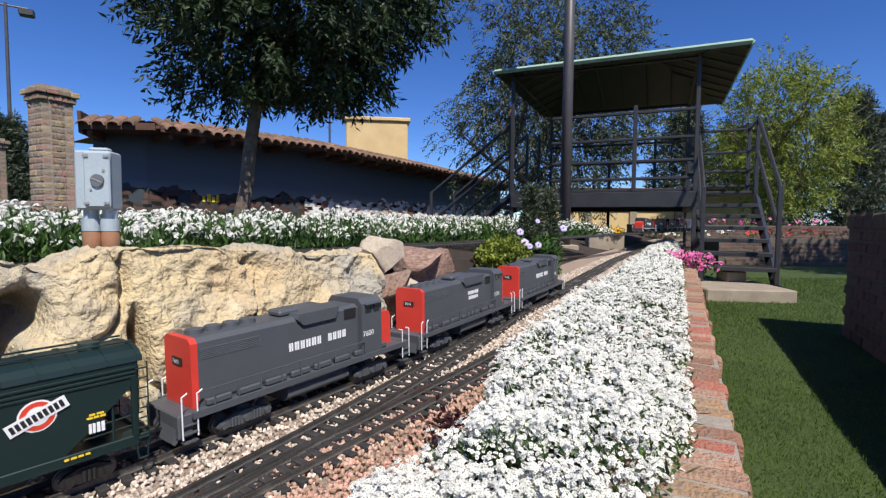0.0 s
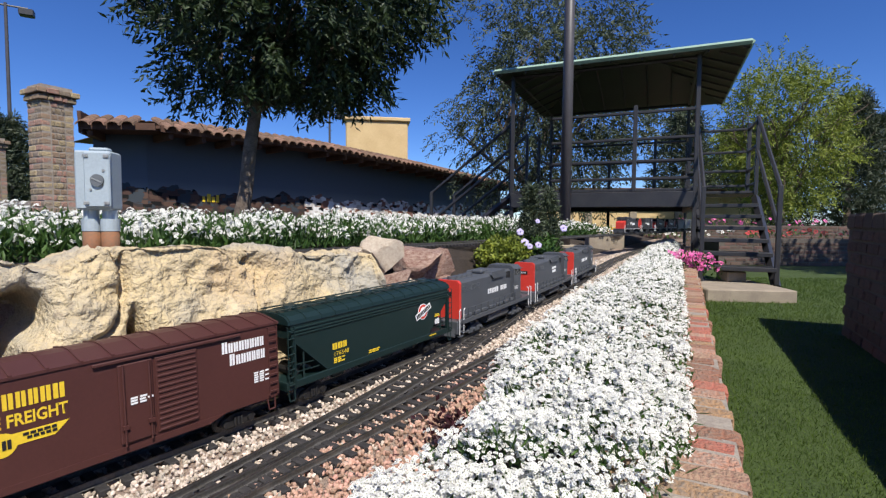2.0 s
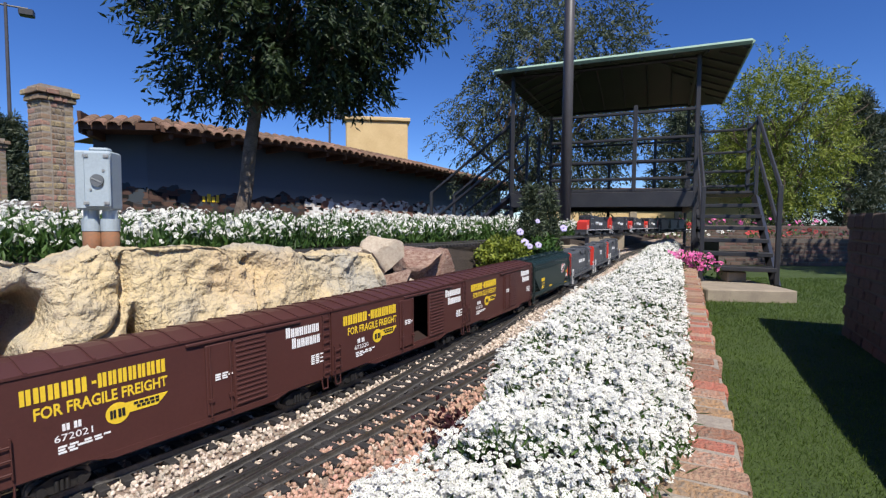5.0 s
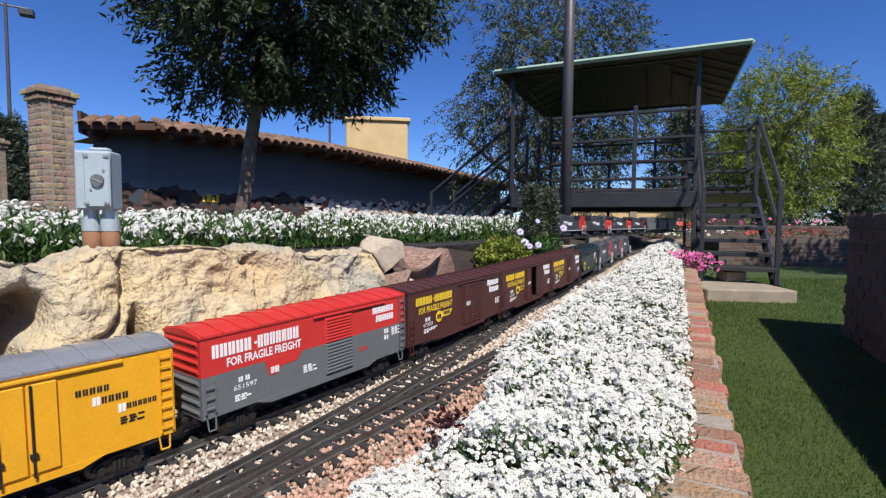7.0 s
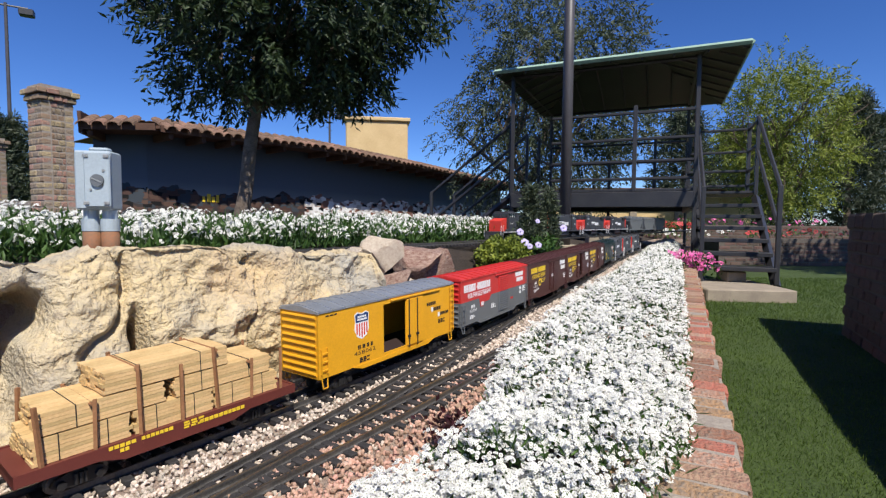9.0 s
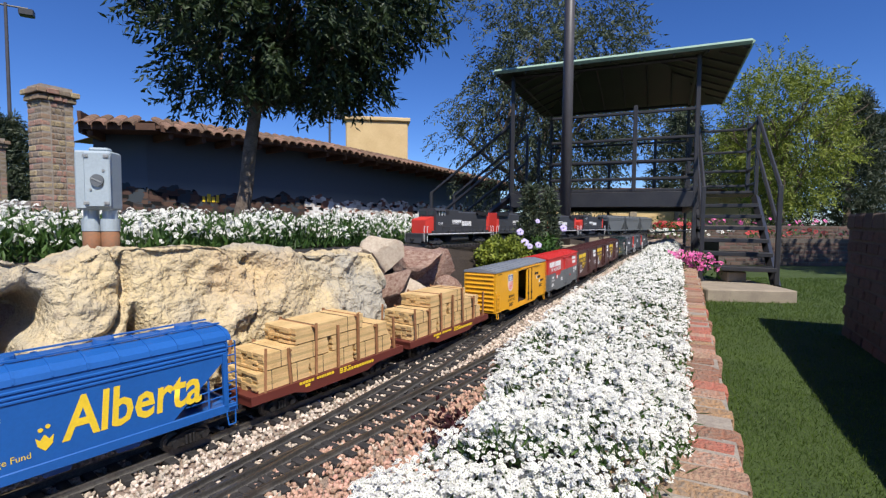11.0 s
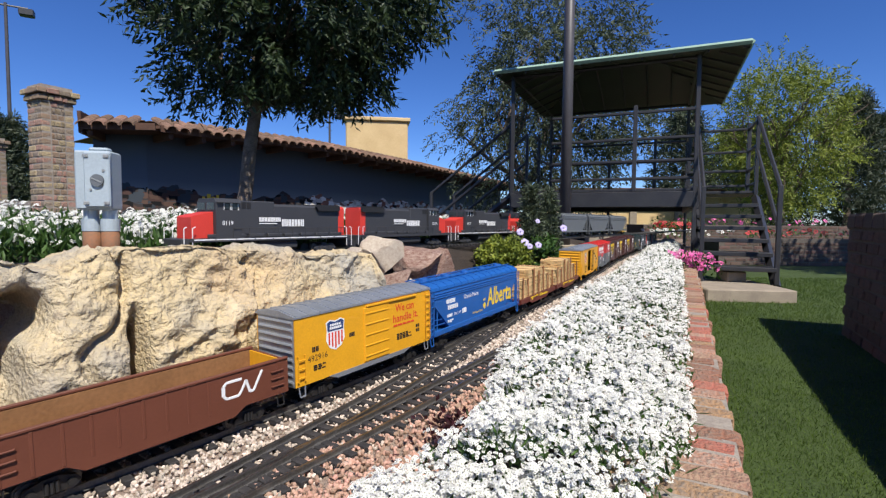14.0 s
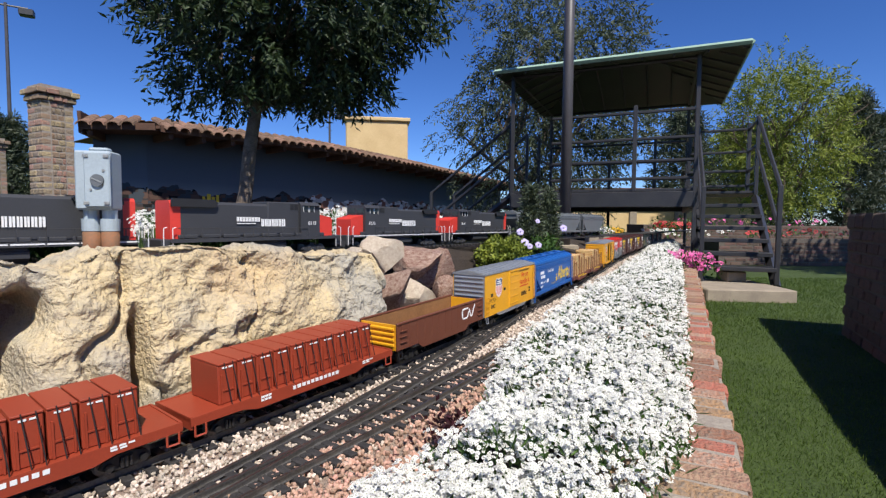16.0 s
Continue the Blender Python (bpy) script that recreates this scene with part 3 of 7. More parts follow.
def mural_building():
    """A long stucco wall with a mural under a tiled eave, in straight stretches."""
    t = thing("mural_building", Matrix(), "long stucco building with a painted mural under tiled eaves", "building")
    pts = [(-5.9, 8.35), (-5.15, 8.6), (-3.15, 11.2), (-0.9, 14.6), (2.25, 19.4)]
    tops = [1.76, 1.8, 1.88, 1.8, 1.62]
    q = random.Random(5)
    for i, ((x0, y0), (x1, y1)) in enumerate(zip(pts, pts[1:])):
        d = Vector((x1 - x0, y1 - y0, 0))
        ln = d.length
        rise = math.atan2(tops[i + 1] - tops[i], ln)
        m = Matrix.LocRotScale((x0, y0, 0), Euler((0, 0, math.atan2(d.y, d.x))), None)
        bm = bmesh.new()
        prism(bm, [(0, -0.5), (ln, -0.5), (ln, tops[i + 1] + 0.06), (0, tops[i] + 0.06)], 0.0, 0.3)
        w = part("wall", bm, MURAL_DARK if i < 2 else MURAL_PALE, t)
        w.matrix_basis = m
        bm = bmesh.new()
        tile_row(bm, ln, q)
        e = part("roof_tiles", bm, TILE, t, "overlapping clay barrel tiles")
        e.matrix_basis = m @ Matrix.Translation((0, -0.15, tops[i] + 0.02)) @ Matrix.Rotation(-rise, 4, "Y")
        bm = bmesh.new()
        a0, a1, dz = (0.0 if i == 0 else -0.12), (ln if i == 3 else ln + 0.34), 0.005 * (i % 2)
        box(bm, a0, a1, -0.64, 0.3, -0.02 + dz, 0.03 + dz)
        box(bm, a0 + 0.06, a1 - 0.06, -0.68, -0.64, -0.05 + dz, 0.06 + dz)
        if i == 0:
            box(bm, 0.0, 0.05, -0.64, 0.3, 0.031, 0.24)
            box(bm, 0.0, 0.05, -0.64, 0.0, -0.1, -0.021)
        for k in range(int(ln / 0.55)):
            box(bm, k * 0.55 + 0.1, k * 0.55 + 0.18, -0.62, -0.003, -0.14, -0.022, 0.008)
        e = part("eave", bm, SHADEWOOD, t, "dark brown timber eave with rafter ends")
        e.matrix_basis = m @ Matrix.Translation((0, 0, tops[i])) @ Matrix.Rotation(-rise, 4, "Y")
        bm = bmesh.new()
        prism(bm, [(0, 0), (ln, 0), (ln, 0.01), (0, 0.01)], 0.0, 4.0)
        if i == 1:
            sg = bmesh.new()
            for k, (w, hh) in enumerate(((0.05, 0.1), (0.07, 0.15), (0.06, 0.1), (0.05, 0.14))):
                box(sg, 0.95 + k * 0.09, 0.95 + k * 0.09 + w, -0.012, -0.003, 0.66, 0.66 + hh)
            s = part("painted_sign", sg, INK_YELLOW, t, "worn yellow painted lettering")
            s.matrix_basis = m
        e = part("roof", bm, TILE, t)
        e.matrix_basis = m @ Matrix.Translation((0, -0.12, tops[i] + 0.2)) @ Matrix.Rotation(-rise, 4, "Y")


mural_building()


def adobe_tower():
    t = thing("adobe_tower", pose(-3.05, 22.6, -0.4, 0, 0, 8), "square yellow stucco tower behind the mural building", "tower")
    bm = bmesh.new()
    box(bm, -1.32, 1.32, -1.32, 1.32, 0, 5.0, 0.05)
    part("shaft", bm, ADOBE, t)
    bm = bmesh.new()
    box(bm, -1.42, 1.42, -1.42, 1.42, 5.0, 5.16, 0.03)
    part("cornice", bm, ADOBE, t)


adobe_tower()


def flood_pole(x, y, z, rz, h, label):
    t = thing("flood_light_pole", pose(x, y, LAWN, 0, 0, rz), label, "light pole", "flood light poles")
    bm = bmesh.new()
    tube(bm, (0, 0, 0), (0, 0, h), 0.09, 0.06, 12)
    part("shaft", bm, POLEMAT, t)
    bm = bmesh.new()
    tube(bm, (-0.75, 0, h - 0.1), (0.75, 0, h - 0.1), 0.04, seg=8)
    part("crossarm", bm, POLEMAT, t)
    for sx in (-1, 1):
        bm = bmesh.new()
        box(bm, -0.26, 0.26, -0.2, 0.2, -0.16, 0.12, 0.03, m=Matrix.Translation((sx * 0.72, -0.1, h - 0.3)))
        part("flood_light", bm, BLACKSTEEL, t)


flood_pole(-6.9, 30, 0, 0, 7.3, "distant steel pole with two floodlights on a crossarm")
flood_pole(-18.75, 21.5, 0, 30, 9.9, "tall steel light pole against the sky")


def junction_box():
    t = thing("electrical_box", pose(-0.845, 1.22, 0.228, 0, 0, 10), "grey metal electrical box with a round switch on two conduits", "electrical box")
    bm = bmesh.new()
    box(bm, -0.045, 0.035, -0.03, 0.03, 0.12, 0.262, 0.004)
    part("body", bm, GREYBOX, t)
    bm = bmesh.new()
    box(bm, -0.02, 0.037, -0.04, -0.0302, 0.126, 0.258, 0.003)
    part("cover", bm, GREYBOX, t)
    bm = bmesh.new()
    tube(bm, (0.011, -0.0402, 0.19), (0.011, -0.046, 0.19), 0.0145, seg=20)
    s = part("switch_knob", bm, GREYDARK, t)
    bm = bmesh.new()
    box(bm, -0.012, 0.012, -0.0475, -0.0462, -0.0015, 0.0015, m=Matrix.Translation((0.011, 0, 0.19)) @ Matrix.Rotation(radians(25), 4, "Y"))
    part("slot", bm, ALUM, s)
    for x, z in ((-0.004, 0.168), (0.024, 0.214)):
        bm = bmesh.new()
        tube(bm, (x, -0.0402, z), (x, -0.0425, z), 0.003, seg=10)
        part("screw", bm, ALUM, t)
    for x in (-0.014, 0.03):
        for z in (0.136, 0.248):
            bm = bmesh.new()
            box(bm, x - 0.006, x + 0.006, -0.043, -0.0402, z - 0.004, z + 0.004, 0.001)
            part("latch", bm, ALUM, t)
    bm = bmesh.new()
    box(bm, -0.022, 0.022, -0.012, 0.014, 0.2622, 0.272, 0.004)
    part("top_plug", bm, GREYBOX, t)
    for x in (-0.024, 0.018):
        bm = bmesh.new()
        tube(bm, (x, 0, -0.02), (x, 0, 0.072), 0.0195, seg=18)
        part("conduit", bm, RUSTPIPE, t, "rusty steel conduit", True)
        bm = bmesh.new()
        tube(bm, (x, 0, 0.068), (x, 0, 0.0985), 0.0205, 0.0215, 18)
        tube(bm, (x, 0, 0.0985), (x, 0, 0.1198), 0.0165, 0.0165, 18)
        part("fitting", bm, GREYBOX, t, "grey conduit fitting")


junction_box()

# ---------------------------------------------------------------- viewing tower
TOWER = pose(2.68, 7.62, LAWN, 0, 0, -24)


def viewing_tower():
    t = thing("viewing_tower", TOWER, "black steel viewing tower with railings, stairs and a green roof", "viewing tower")
    H, R = 1.15, 2.77
    a, b = 1.3, 1.0
    for x, y in ((-a, -a), (b, -a), (-a, a), (b, a), (-0.25, a), (-0.6, -a)):
        bm = bmesh.new()
        box(bm, x - 0.024, x + 0.024, y - 0.024, y + 0.024, 0, R - (0.0 if abs(x) > 0.9 else 0.9), 0.005)
        part("post", bm, BLACKSTEEL, t)
    bm = bmesh.new()
    for y in (-a, a):
        box(bm, -a, b, y - 0.05, y + 0.05, H - 0.2, H - 0.006, 0.006)
    for x in (-a, b):
        box(bm, x - 0.05, x + 0.05, -a + 0.06, a - 0.06, H - 0.22, H - 0.006, 0.006)
    part("deck_frame", bm, BLACKSTEEL, t)
    for k in range(13):
        bm = bmesh.new()
        y = -a + 0.1 + k * 0.2
        box(bm, -a, b if not -0.45 < y < 0.45 else 1.78, y - 0.094, y + 0.094, H, H + 0.035, 0.004)
        part("deck_board", bm, BLACKSTEEL, t)
    for z in (0.16, 0.38, 0.66, 0.99):
        for p0, p1 in (((-a, a), (b, a)), ((-0.75, -a), (b, -a)), ((b, 0.45), (b, a)), ((b, -a), (b, -0.5)), ((-a, 0.0), (-a, a)), ((b, 0.45), (1.78, 0.45)), ((1.78, -0.4), (1.78, 0.45))):
            bm = bmesh.new()
            tube(bm, (*p0, H + z), (*p1, H + z), 0.02, seg=6)
            part("railing", bm, BLACKSTEEL, t)
    for x, y in ((0.3, -a), (0.5, a), (b, 0.5), (-a, 0.3), (1.78, 0.45)):
        bm = bmesh.new()
        box(bm, x - 0.025, x + 0.025, y - 0.025, y + 0.025, H, H + 1.08, 0.004)
        part("baluster", bm, BLACKSTEEL, t)

    def stairs(x, y, dx, dy, width, n, drop):
        """Open treads between two stringers, going down from the deck towards (dx, dy)."""
        sx, sy = -dy, dx
        run = n * 0.25
        for side in (-1, 1):
            ox, oy = x + sx * side * width / 2, y + sy * side * width / 2
            bm = bmesh.new()
            tube(bm, (ox, oy, H - 0.05), (ox + dx * run, oy + dy * run, H - 0.05 - drop), 0.048, seg=4)
            part("stringer", bm, BLACKSTEEL, t)
            for up in (0.55, 0.98):
                bm = bmesh.new()
                tube(bm, (ox, oy, H + up), (ox + dx * run, oy + dy * run, H + up - drop), 0.022, seg=6)
                part("handrail", bm, BLACKSTEEL, t)
            bm = bmesh.new()
            box(bm, ox + dx * run - 0.022, ox + dx * run + 0.022, oy + dy * run - 0.022, oy + dy * run + 0.022, max(0.12, H - drop - 0.1), H + 1.0 - drop, 0.004)
            part("stair_post", bm, BLACKSTEEL, t)
            bm = bmesh.new()
            box(bm, ox - 0.022, ox + 0.022, oy - 0.022, oy + 0.022, H - 0.1, H + 1.0, 0.004)
            part("stair_post", bm, BLACKSTEEL, t)
        for k in range(n):
            cx, cy, cz = x + dx * (k + 0.6) * 0.25, y + dy * (k + 0.6) * 0.25, H - (k + 1) * drop / (n + 1)
            bm = bmesh.new()
            hx, hy = (width / 2, 0.13) if abs(dy) > 0.5 else (0.13, width / 2)
            box(bm, cx - hx, cx + hx, cy - hy, cy + hy, cz - 0.045, cz, 0.004)
            part("tread", bm, BLACKSTEEL, t)

    stairs(1.4, -0.5, 0, -1, 0.7, 6, 1.0)
    stairs(-a - 0.05, -0.75, -1, 0, 0.9, 5, 0.95)
    # roof: a shallow hip on rafters, seen from below
    bm = bmesh.new()
    e, hi = 1.5, R + 0.4
    c = [bm.verts.new((x * e, y * e, R)) for x, y in ((-1, -1), (1, -1), (1, 1), (-1, 1))]
    r0, r1 = bm.verts.new((-0.5, 0, hi)), bm.verts.new((0.5, 0, hi))
    for f in ((c[0], c[1], r1, r0), (c[1], c[2], r1), (c[2], c[3], r0, r1), (c[3], c[0], r0)):
        bm.faces.new(f)
    top = bmesh.ops.extrude_face_region(bm, geom=bm.faces[:])
    bmesh.ops.translate(bm, vec=(0, 0, 0.03), verts=[v for v in top["geom"] if isinstance(v, bmesh.types.BMVert)])
    bmesh.ops.recalc_face_normals(bm, faces=bm.faces[:])
    part("roof", bm, ROOFGREEN, t, "dark green sheet metal hip roof")
    for p0, p1 in (((-1, -1), (1, -1)), ((1, -1), (1, 1)), ((1, 1), (-1, 1)), ((-1, 1), (-1, -1))):
        bm = bmesh.new()
        tube(bm, (p0[0] * (e + 0.01), p0[1] * (e + 0.01), R + 0.025), (p1[0] * (e + 0.01), p1[1] * (e + 0.01), R + 0.025), 0.032, seg=4)
        part("roof_trim", bm, ROOFEDGE, t, "pale green roof edge trim")
    for k in range(-4, 5):
        x = k * 0.36
        f = 1 - max(0, abs(x) - 0.5) / (e - 0.5)
        for sy in (-1, 1):
            bm = bmesh.new()
            tube(bm, (x, sy * e, R - 0.02), (x, sy * e * (1 - f), R + 0.4 * f - 0.03), 0.013, seg=4)
            part("rafter", bm, BLACKSTEEL, t)
    for k in range(-4, 5):
        y = k * 0.36
        f = 1 - abs(y) / e
        for sx in (-1, 1):
            bm = bmesh.new()
            tube(bm, (sx * e, y, R - 0.02), (sx * (e - (e - 0.5) * f), y, R + 0.4 * f - 0.03), 0.013, seg=4)
            part("rafter", bm, BLACKSTEEL, t)
    for x in (-1, 1):
        bm = bmesh.new()
        xb = -a if x < 0 else b
        tube(bm, (xb, -a, R - 0.02), (xb, a, R - 0.02), 0.02, seg=4)
        tube(bm, (-a, x * a, R - 0.02), (b, x * a, R - 0.02), 0.02, seg=4)
        part("roof_beam", bm, BLACKSTEEL, t)


viewing_tower()


def stair_pad():
    bm = bmesh.new()
    box(bm, -0.42, 0.4, -0.36, 0.6, -0.2, 0.12, 0.012)
    ob = part("concrete_pad", bm, CONCRETE)
    ob.matrix_basis = pose(3.0, 5.02, LAWN, 0, 0, -6)
    tagged(ob, "worn concrete pad at the foot of the tower stairs", "concrete pad")
    bm = bmesh.new()
    box(bm, -0.11, 0.11, -0.1, 0.1, 0, 0.11, 0.01)
    ob = part("concrete_block", bm, CONCRETE)
    ob.matrix_basis = pose(3.18, 5.4, LAWN + 0.12, 0, 0, 5)
    tagged(ob, "short concrete block standing on the pad", "concrete block")


stair_pad()

# ---------------------------------------------------------------- other walls and planters
SIDE_DIR = Vector((0.45, 1, 0)).normalized()


def block_wall(name, p, rz, ln, th, z0, z1, label):
    """A wall with a mortar core, darkened for shade; the bricks come last."""
    bm = bmesh.new()
    box(bm, 0.006, ln - 0.006, -th + 0.006, -0.006, z0, z1 - 0.006)
    ob = part(name, bm, MORTAR_SHADED)
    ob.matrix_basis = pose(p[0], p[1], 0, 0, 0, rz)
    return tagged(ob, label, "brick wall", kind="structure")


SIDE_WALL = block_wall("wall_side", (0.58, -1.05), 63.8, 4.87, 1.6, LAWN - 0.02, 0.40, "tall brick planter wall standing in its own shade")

# ---------------------------------------------------------------- the model trains
HW = 0.059  # half a car's width
ZB, ZT = 0.032, 0.168


def lettering(parent, text, x, z, size, material, side=-1, y=None, bold=0.0, width=None, shear=0.0, name="lettering"):
    """Letters on a car's side: x where they start (as read), z their foot, size the capital's height."""
    cu = bpy.data.curves.new("words", "FONT")
    cu.body, cu.size, cu.offset, cu.shear = text, size / 0.69, bold * size, shear
    cu.resolution_u = 2
    tmp = bpy.data.objects.new("words", cu)
    me = bpy.data.meshes.new_from_object(tmp)
    bpy.data.objects.remove(tmp)
    bpy.data.curves.remove(cu)
    xs = [v.co.x for v in me.vertices]
    k = 1.0 if width is None else width / max(1e-6, max(xs) - min(xs))
    y = (HW if y is None else y) + 0.0005
    m = Matrix.Translation((x, side * y, z)) @ Matrix.Rotation(radians(0 if side < 0 else 180), 4, "Z") @ Matrix.Rotation(radians(90), 4, "X") @ Matrix.Diagonal((k, 1, 1, 1))
    me.transform(m)
    me.materials.clear()
    me.materials.append(material)
    ob = new(name, me)
    ob.parent = parent
    return ob


def bars(parent, rows, x, z, material, side=-1, y=None, seed=1, name="lettering"):
    """Unread or trade lettering as bars: rows of (number, width of each, height, gap), from the top row down."""
    q = random.Random(seed)
    bm = bmesh.new()
    y = (HW if y is None else y)
    for n, w, h, gap, indent in rows:
        k = x + indent if side < 0 else x - indent
        for _ in range(n):
            ww = w * q.uniform(0.85, 1.12)
            x0, x1 = (k, k + ww) if side < 0 else (k - ww, k)
            if h > 0.0075:
                third = (x1 - x0) * 0.43
                box(bm, x0, x0 + third, side * (y + 0.0002), side * (y + 0.0008), z - h, z)
                box(bm, x1 - third, x1, side * (y + 0.0002), side * (y + 0.0008), z - h, z)
            else:
                box(bm, x0, x1, side * (y + 0.0002), side * (y + 0.0008), z - h, z)
            k += (ww + gap) * (1 if side < 0 else -1)
        z -= h * 1.45
    return part(name, bm, material, parent)


def disc(parent, x, z, r, material, squash=1.0, side=-1, y=None, lift=0.0008, name="emblem", seg=20):
    bm = bmesh.new()
    y = (HW if y is None else y)
    m = Matrix.Translation((x, side * (y + lift / 2), z)) @ Matrix.Rotation(radians(90), 4, "X") @ Matrix.Diagonal((1, squash, 1, 1))
    bmesh.ops.create_cone(bm, cap_ends=True, segments=seg, radius1=r, radius2=r, depth=lift, matrix=m)
    return part(name, bm, material, parent)


def shield(parent, x, z, w, h):
    """A striped shield emblem drawn as plain shapes."""
    def outline(k):
        return [(x + k * w * a, z + k * h * b) for a, b in ((-0.5, 0.42), (-0.3, 0.5), (0.0, 0.44), (0.3, 0.5), (0.5, 0.42), (0.46, 0.15), (0.5, -0.15), (0.32, -0.4), (0, -0.5), (-0.32, -0.4), (-0.5, -0.15), (-0.46, 0.15))]
    bm = bmesh.new()
    prism(bm, outline(1.0), -HW - 0.0006, -HW - 0.0001)
    e = part("emblem", bm, INK_WHITE, parent, "shield emblem with red stripes under navy")
    bm = bmesh.new()
    top = [(x + w * a, z + h * b) for a, b in ((-0.45, 0.4), (-0.28, 0.46), (0, 0.4), (0.28, 0.46), (0.45, 0.4), (0.42, 0.13), (-0.42, 0.13))]
    prism(bm, top, -HW - 0.001, -HW - 0.0007)
    part("chief", bm, INK_BLUE, e)
    for i in range(5):
        bm = bmesh.new()
        cx = x + w * (-0.34 + i * 0.17)
        low = z - h * (0.44 - abs(i - 2) * 0.07)
        box(bm, cx - w * 0.042, cx + w * 0.042, -HW - 0.001, -HW - 0.0007, low, z + h * 0.09)
        part("stripe", bm, INK_RED, e)
    bars(e, [(5, w * 0.09, h * 0.07, w * 0.03, 0), (6, w * 0.09, h * 0.07, w * 0.02, -w * 0.02)], x - w * 0.3, z + h * 0.36, INK_WHITE, y=HW + 0.001)


def wheel_mesh(r):
    bm = bmesh.new()
    rot = Matrix.Rotation(radians(90), 4, "X")
    bmesh.ops.create_cone(bm, cap_ends=True, segments=16, radius1=r, radius2=r, depth=0.005, matrix=rot)
    bmesh.ops.create_cone(bm, cap_ends=True, segments=16, radius1=r * 1.13, radius2=r * 1.13, depth=0.0015, matrix=Matrix.Translation((0, 0.003, 0)) @ rot)
    bmesh.ops.create_cone(bm, cap_ends=True, segments=10, radius1=r * 0.45, radius2=r * 0.3, depth=0.008, matrix=rot)
    return mesh_of(bm, "wheel", RAIL)


WHEEL = wheel_mesh(0.0145)
WHEEL_BIG = wheel_mesh(0.0165)


def truck(car, x, axles=2, colour=None):
    """A bogie: side frames with springs and journal boxes, and its wheels."""
    colour = colour or BLACK
    sp = 0.046 if axles == 2 else 0.043
    bm = bmesh.new()
    h = sp * (axles - 1) / 2
    for sy in (-1, 1):
        y0, y1 = sy * 0.036, sy * 0.043
        prism(bm, [(-h - 0.012, 0.004), (-h - 0.006, 0.012), (-h * 0.4, 0.019), (h * 0.4, 0.019), (h + 0.006, 0.012), (h + 0.012, 0.004), (h + 0.004, -0.001), (h * 0.5, -0.0045), (-h * 0.5, -0.0045), (-h - 0.004, -0.001)], min(y0, y1), max(y0, y1))
        for k in range(axles):
            ax = -h + k * sp
            tube(bm, (ax, sy * 0.042, 0.004), (ax, sy * 0.049, 0.004), 0.0058, seg=10)
        for k in range(axles - 1):
            for dx in (-0.006, 0.0, 0.006):
                tube(bm, (-h + (k + 0.5) * sp + dx, sy * 0.0455, -0.002), (-h + (k + 0.5) * sp + dx, sy * 0.0455, 0.014), 0.0026, seg=6)
    box(bm, -0.012, 0.012, -0.036, 0.036, 0.006, 0.026)
    t = part("truck", bm, colour, car)
    t.location = (x, 0, 0)
    for k in range(axles):
        for sy in (-1, 1):
            m = Matrix.Translation((-h + k * sp, sy * 0.029, 0.0025 if axles == 2 else 0.0045))
            if sy > 0:
                m = m @ Matrix.Rotation(math.pi, 4, "Z")
            shared("wheel", WHEEL if axles == 2 else WHEEL_BIG, t, m)
    return t


def couplers(car, L):
    for sx in (-1, 1):
        bm = bmesh.new()
        box(bm, sx * (L / 2 - 0.012), sx * (L / 2 + 0.014), -0.004, 0.004, 0.017, 0.025, 0.001)
        box(bm, sx * (L / 2 + 0.012), sx * (L / 2 + 0.024), -0.008, 0.006, 0.013, 0.028, 0.002)
        part("coupler", bm, BLACK, car)


def ladder(car, x, side, z0, z1, material, w=0.017, n=6, y=None, along=True):
    """A ladder of thin rods on a side (along) or on an end."""
    y = HW if y is None else y
    bm = bmesh.new()
    out = 0.0045
    for d in (-w / 2, w / 2):
        p = [(x + d, side * y, z1), (x + d, side * (y + out), z1), (x + d, side * (y + out), z0), (x + d, side * y, z0)]
        pipe(bm, p, 0.0011, 5)
    for k in range(n):
        z = z0 + (z1 - z0) * (k + 0.5) / n
        tube(bm, (x - w / 2, side * (y + out), z), (x + w / 2, side * (y + out), z), 0.0012, seg=5)
    return part("ladder", bm, material, car)


def stirrup(car, x, side, material):
    bm = bmesh.new()
    pipe(bm, [(x - 0.008, side * (HW - 0.002), ZB + 0.004), (x - 0.006, side * (HW + 0.001), 0.011), (x + 0.006, side * (HW + 0.001), 0.011), (x + 0.008, side * (HW - 0.002), ZB + 0.004)], 0.0013, 5)
    part("stirrup", bm, material, car)


def freight(name, L, label, group="cars of the lower train"):
    car = thing(name, Matrix(), label, "model railcar", group)
    for sx in (-1, 1):
        truck(car, sx * (L / 2 - 0.075))
    couplers(car, L)
    return car


def roof_shell(car, L, material, z, ribs=14, hw=None):
    """A low peaked roof with raised seams and a shallow rim."""
    hw = hw or HW + 0.002
    bm = bmesh.new()
    section(bm, [(-hw, z), (-hw, z + 0.004), (-0.012, z + 0.0125), (0.012, z + 0.0125), (hw, z + 0.004), (hw, z)], -L / 2 - 0.002, L / 2 + 0.002)
    roof = part("roof", bm, material, car)
    bm = bmesh.new()
    section(bm, [(-hw - 0.0006, z + 0.002), (-hw - 0.0006, z + 0.0062), (-0.012, z + 0.0146), (0.012, z + 0.0146), (hw + 0.0006, z + 0.0062), (hw + 0.0006, z + 0.002)], -0.0018, 0.0018)
    seam = mesh_of(bm, "roof_seam", material)
    for k in range(ribs + 1):
        shared("roof_seam", seam, roof, Matrix.Translation((-L / 2 + 0.004 + (L - 0.008) * k / ribs, 0, 0)))
    return roof


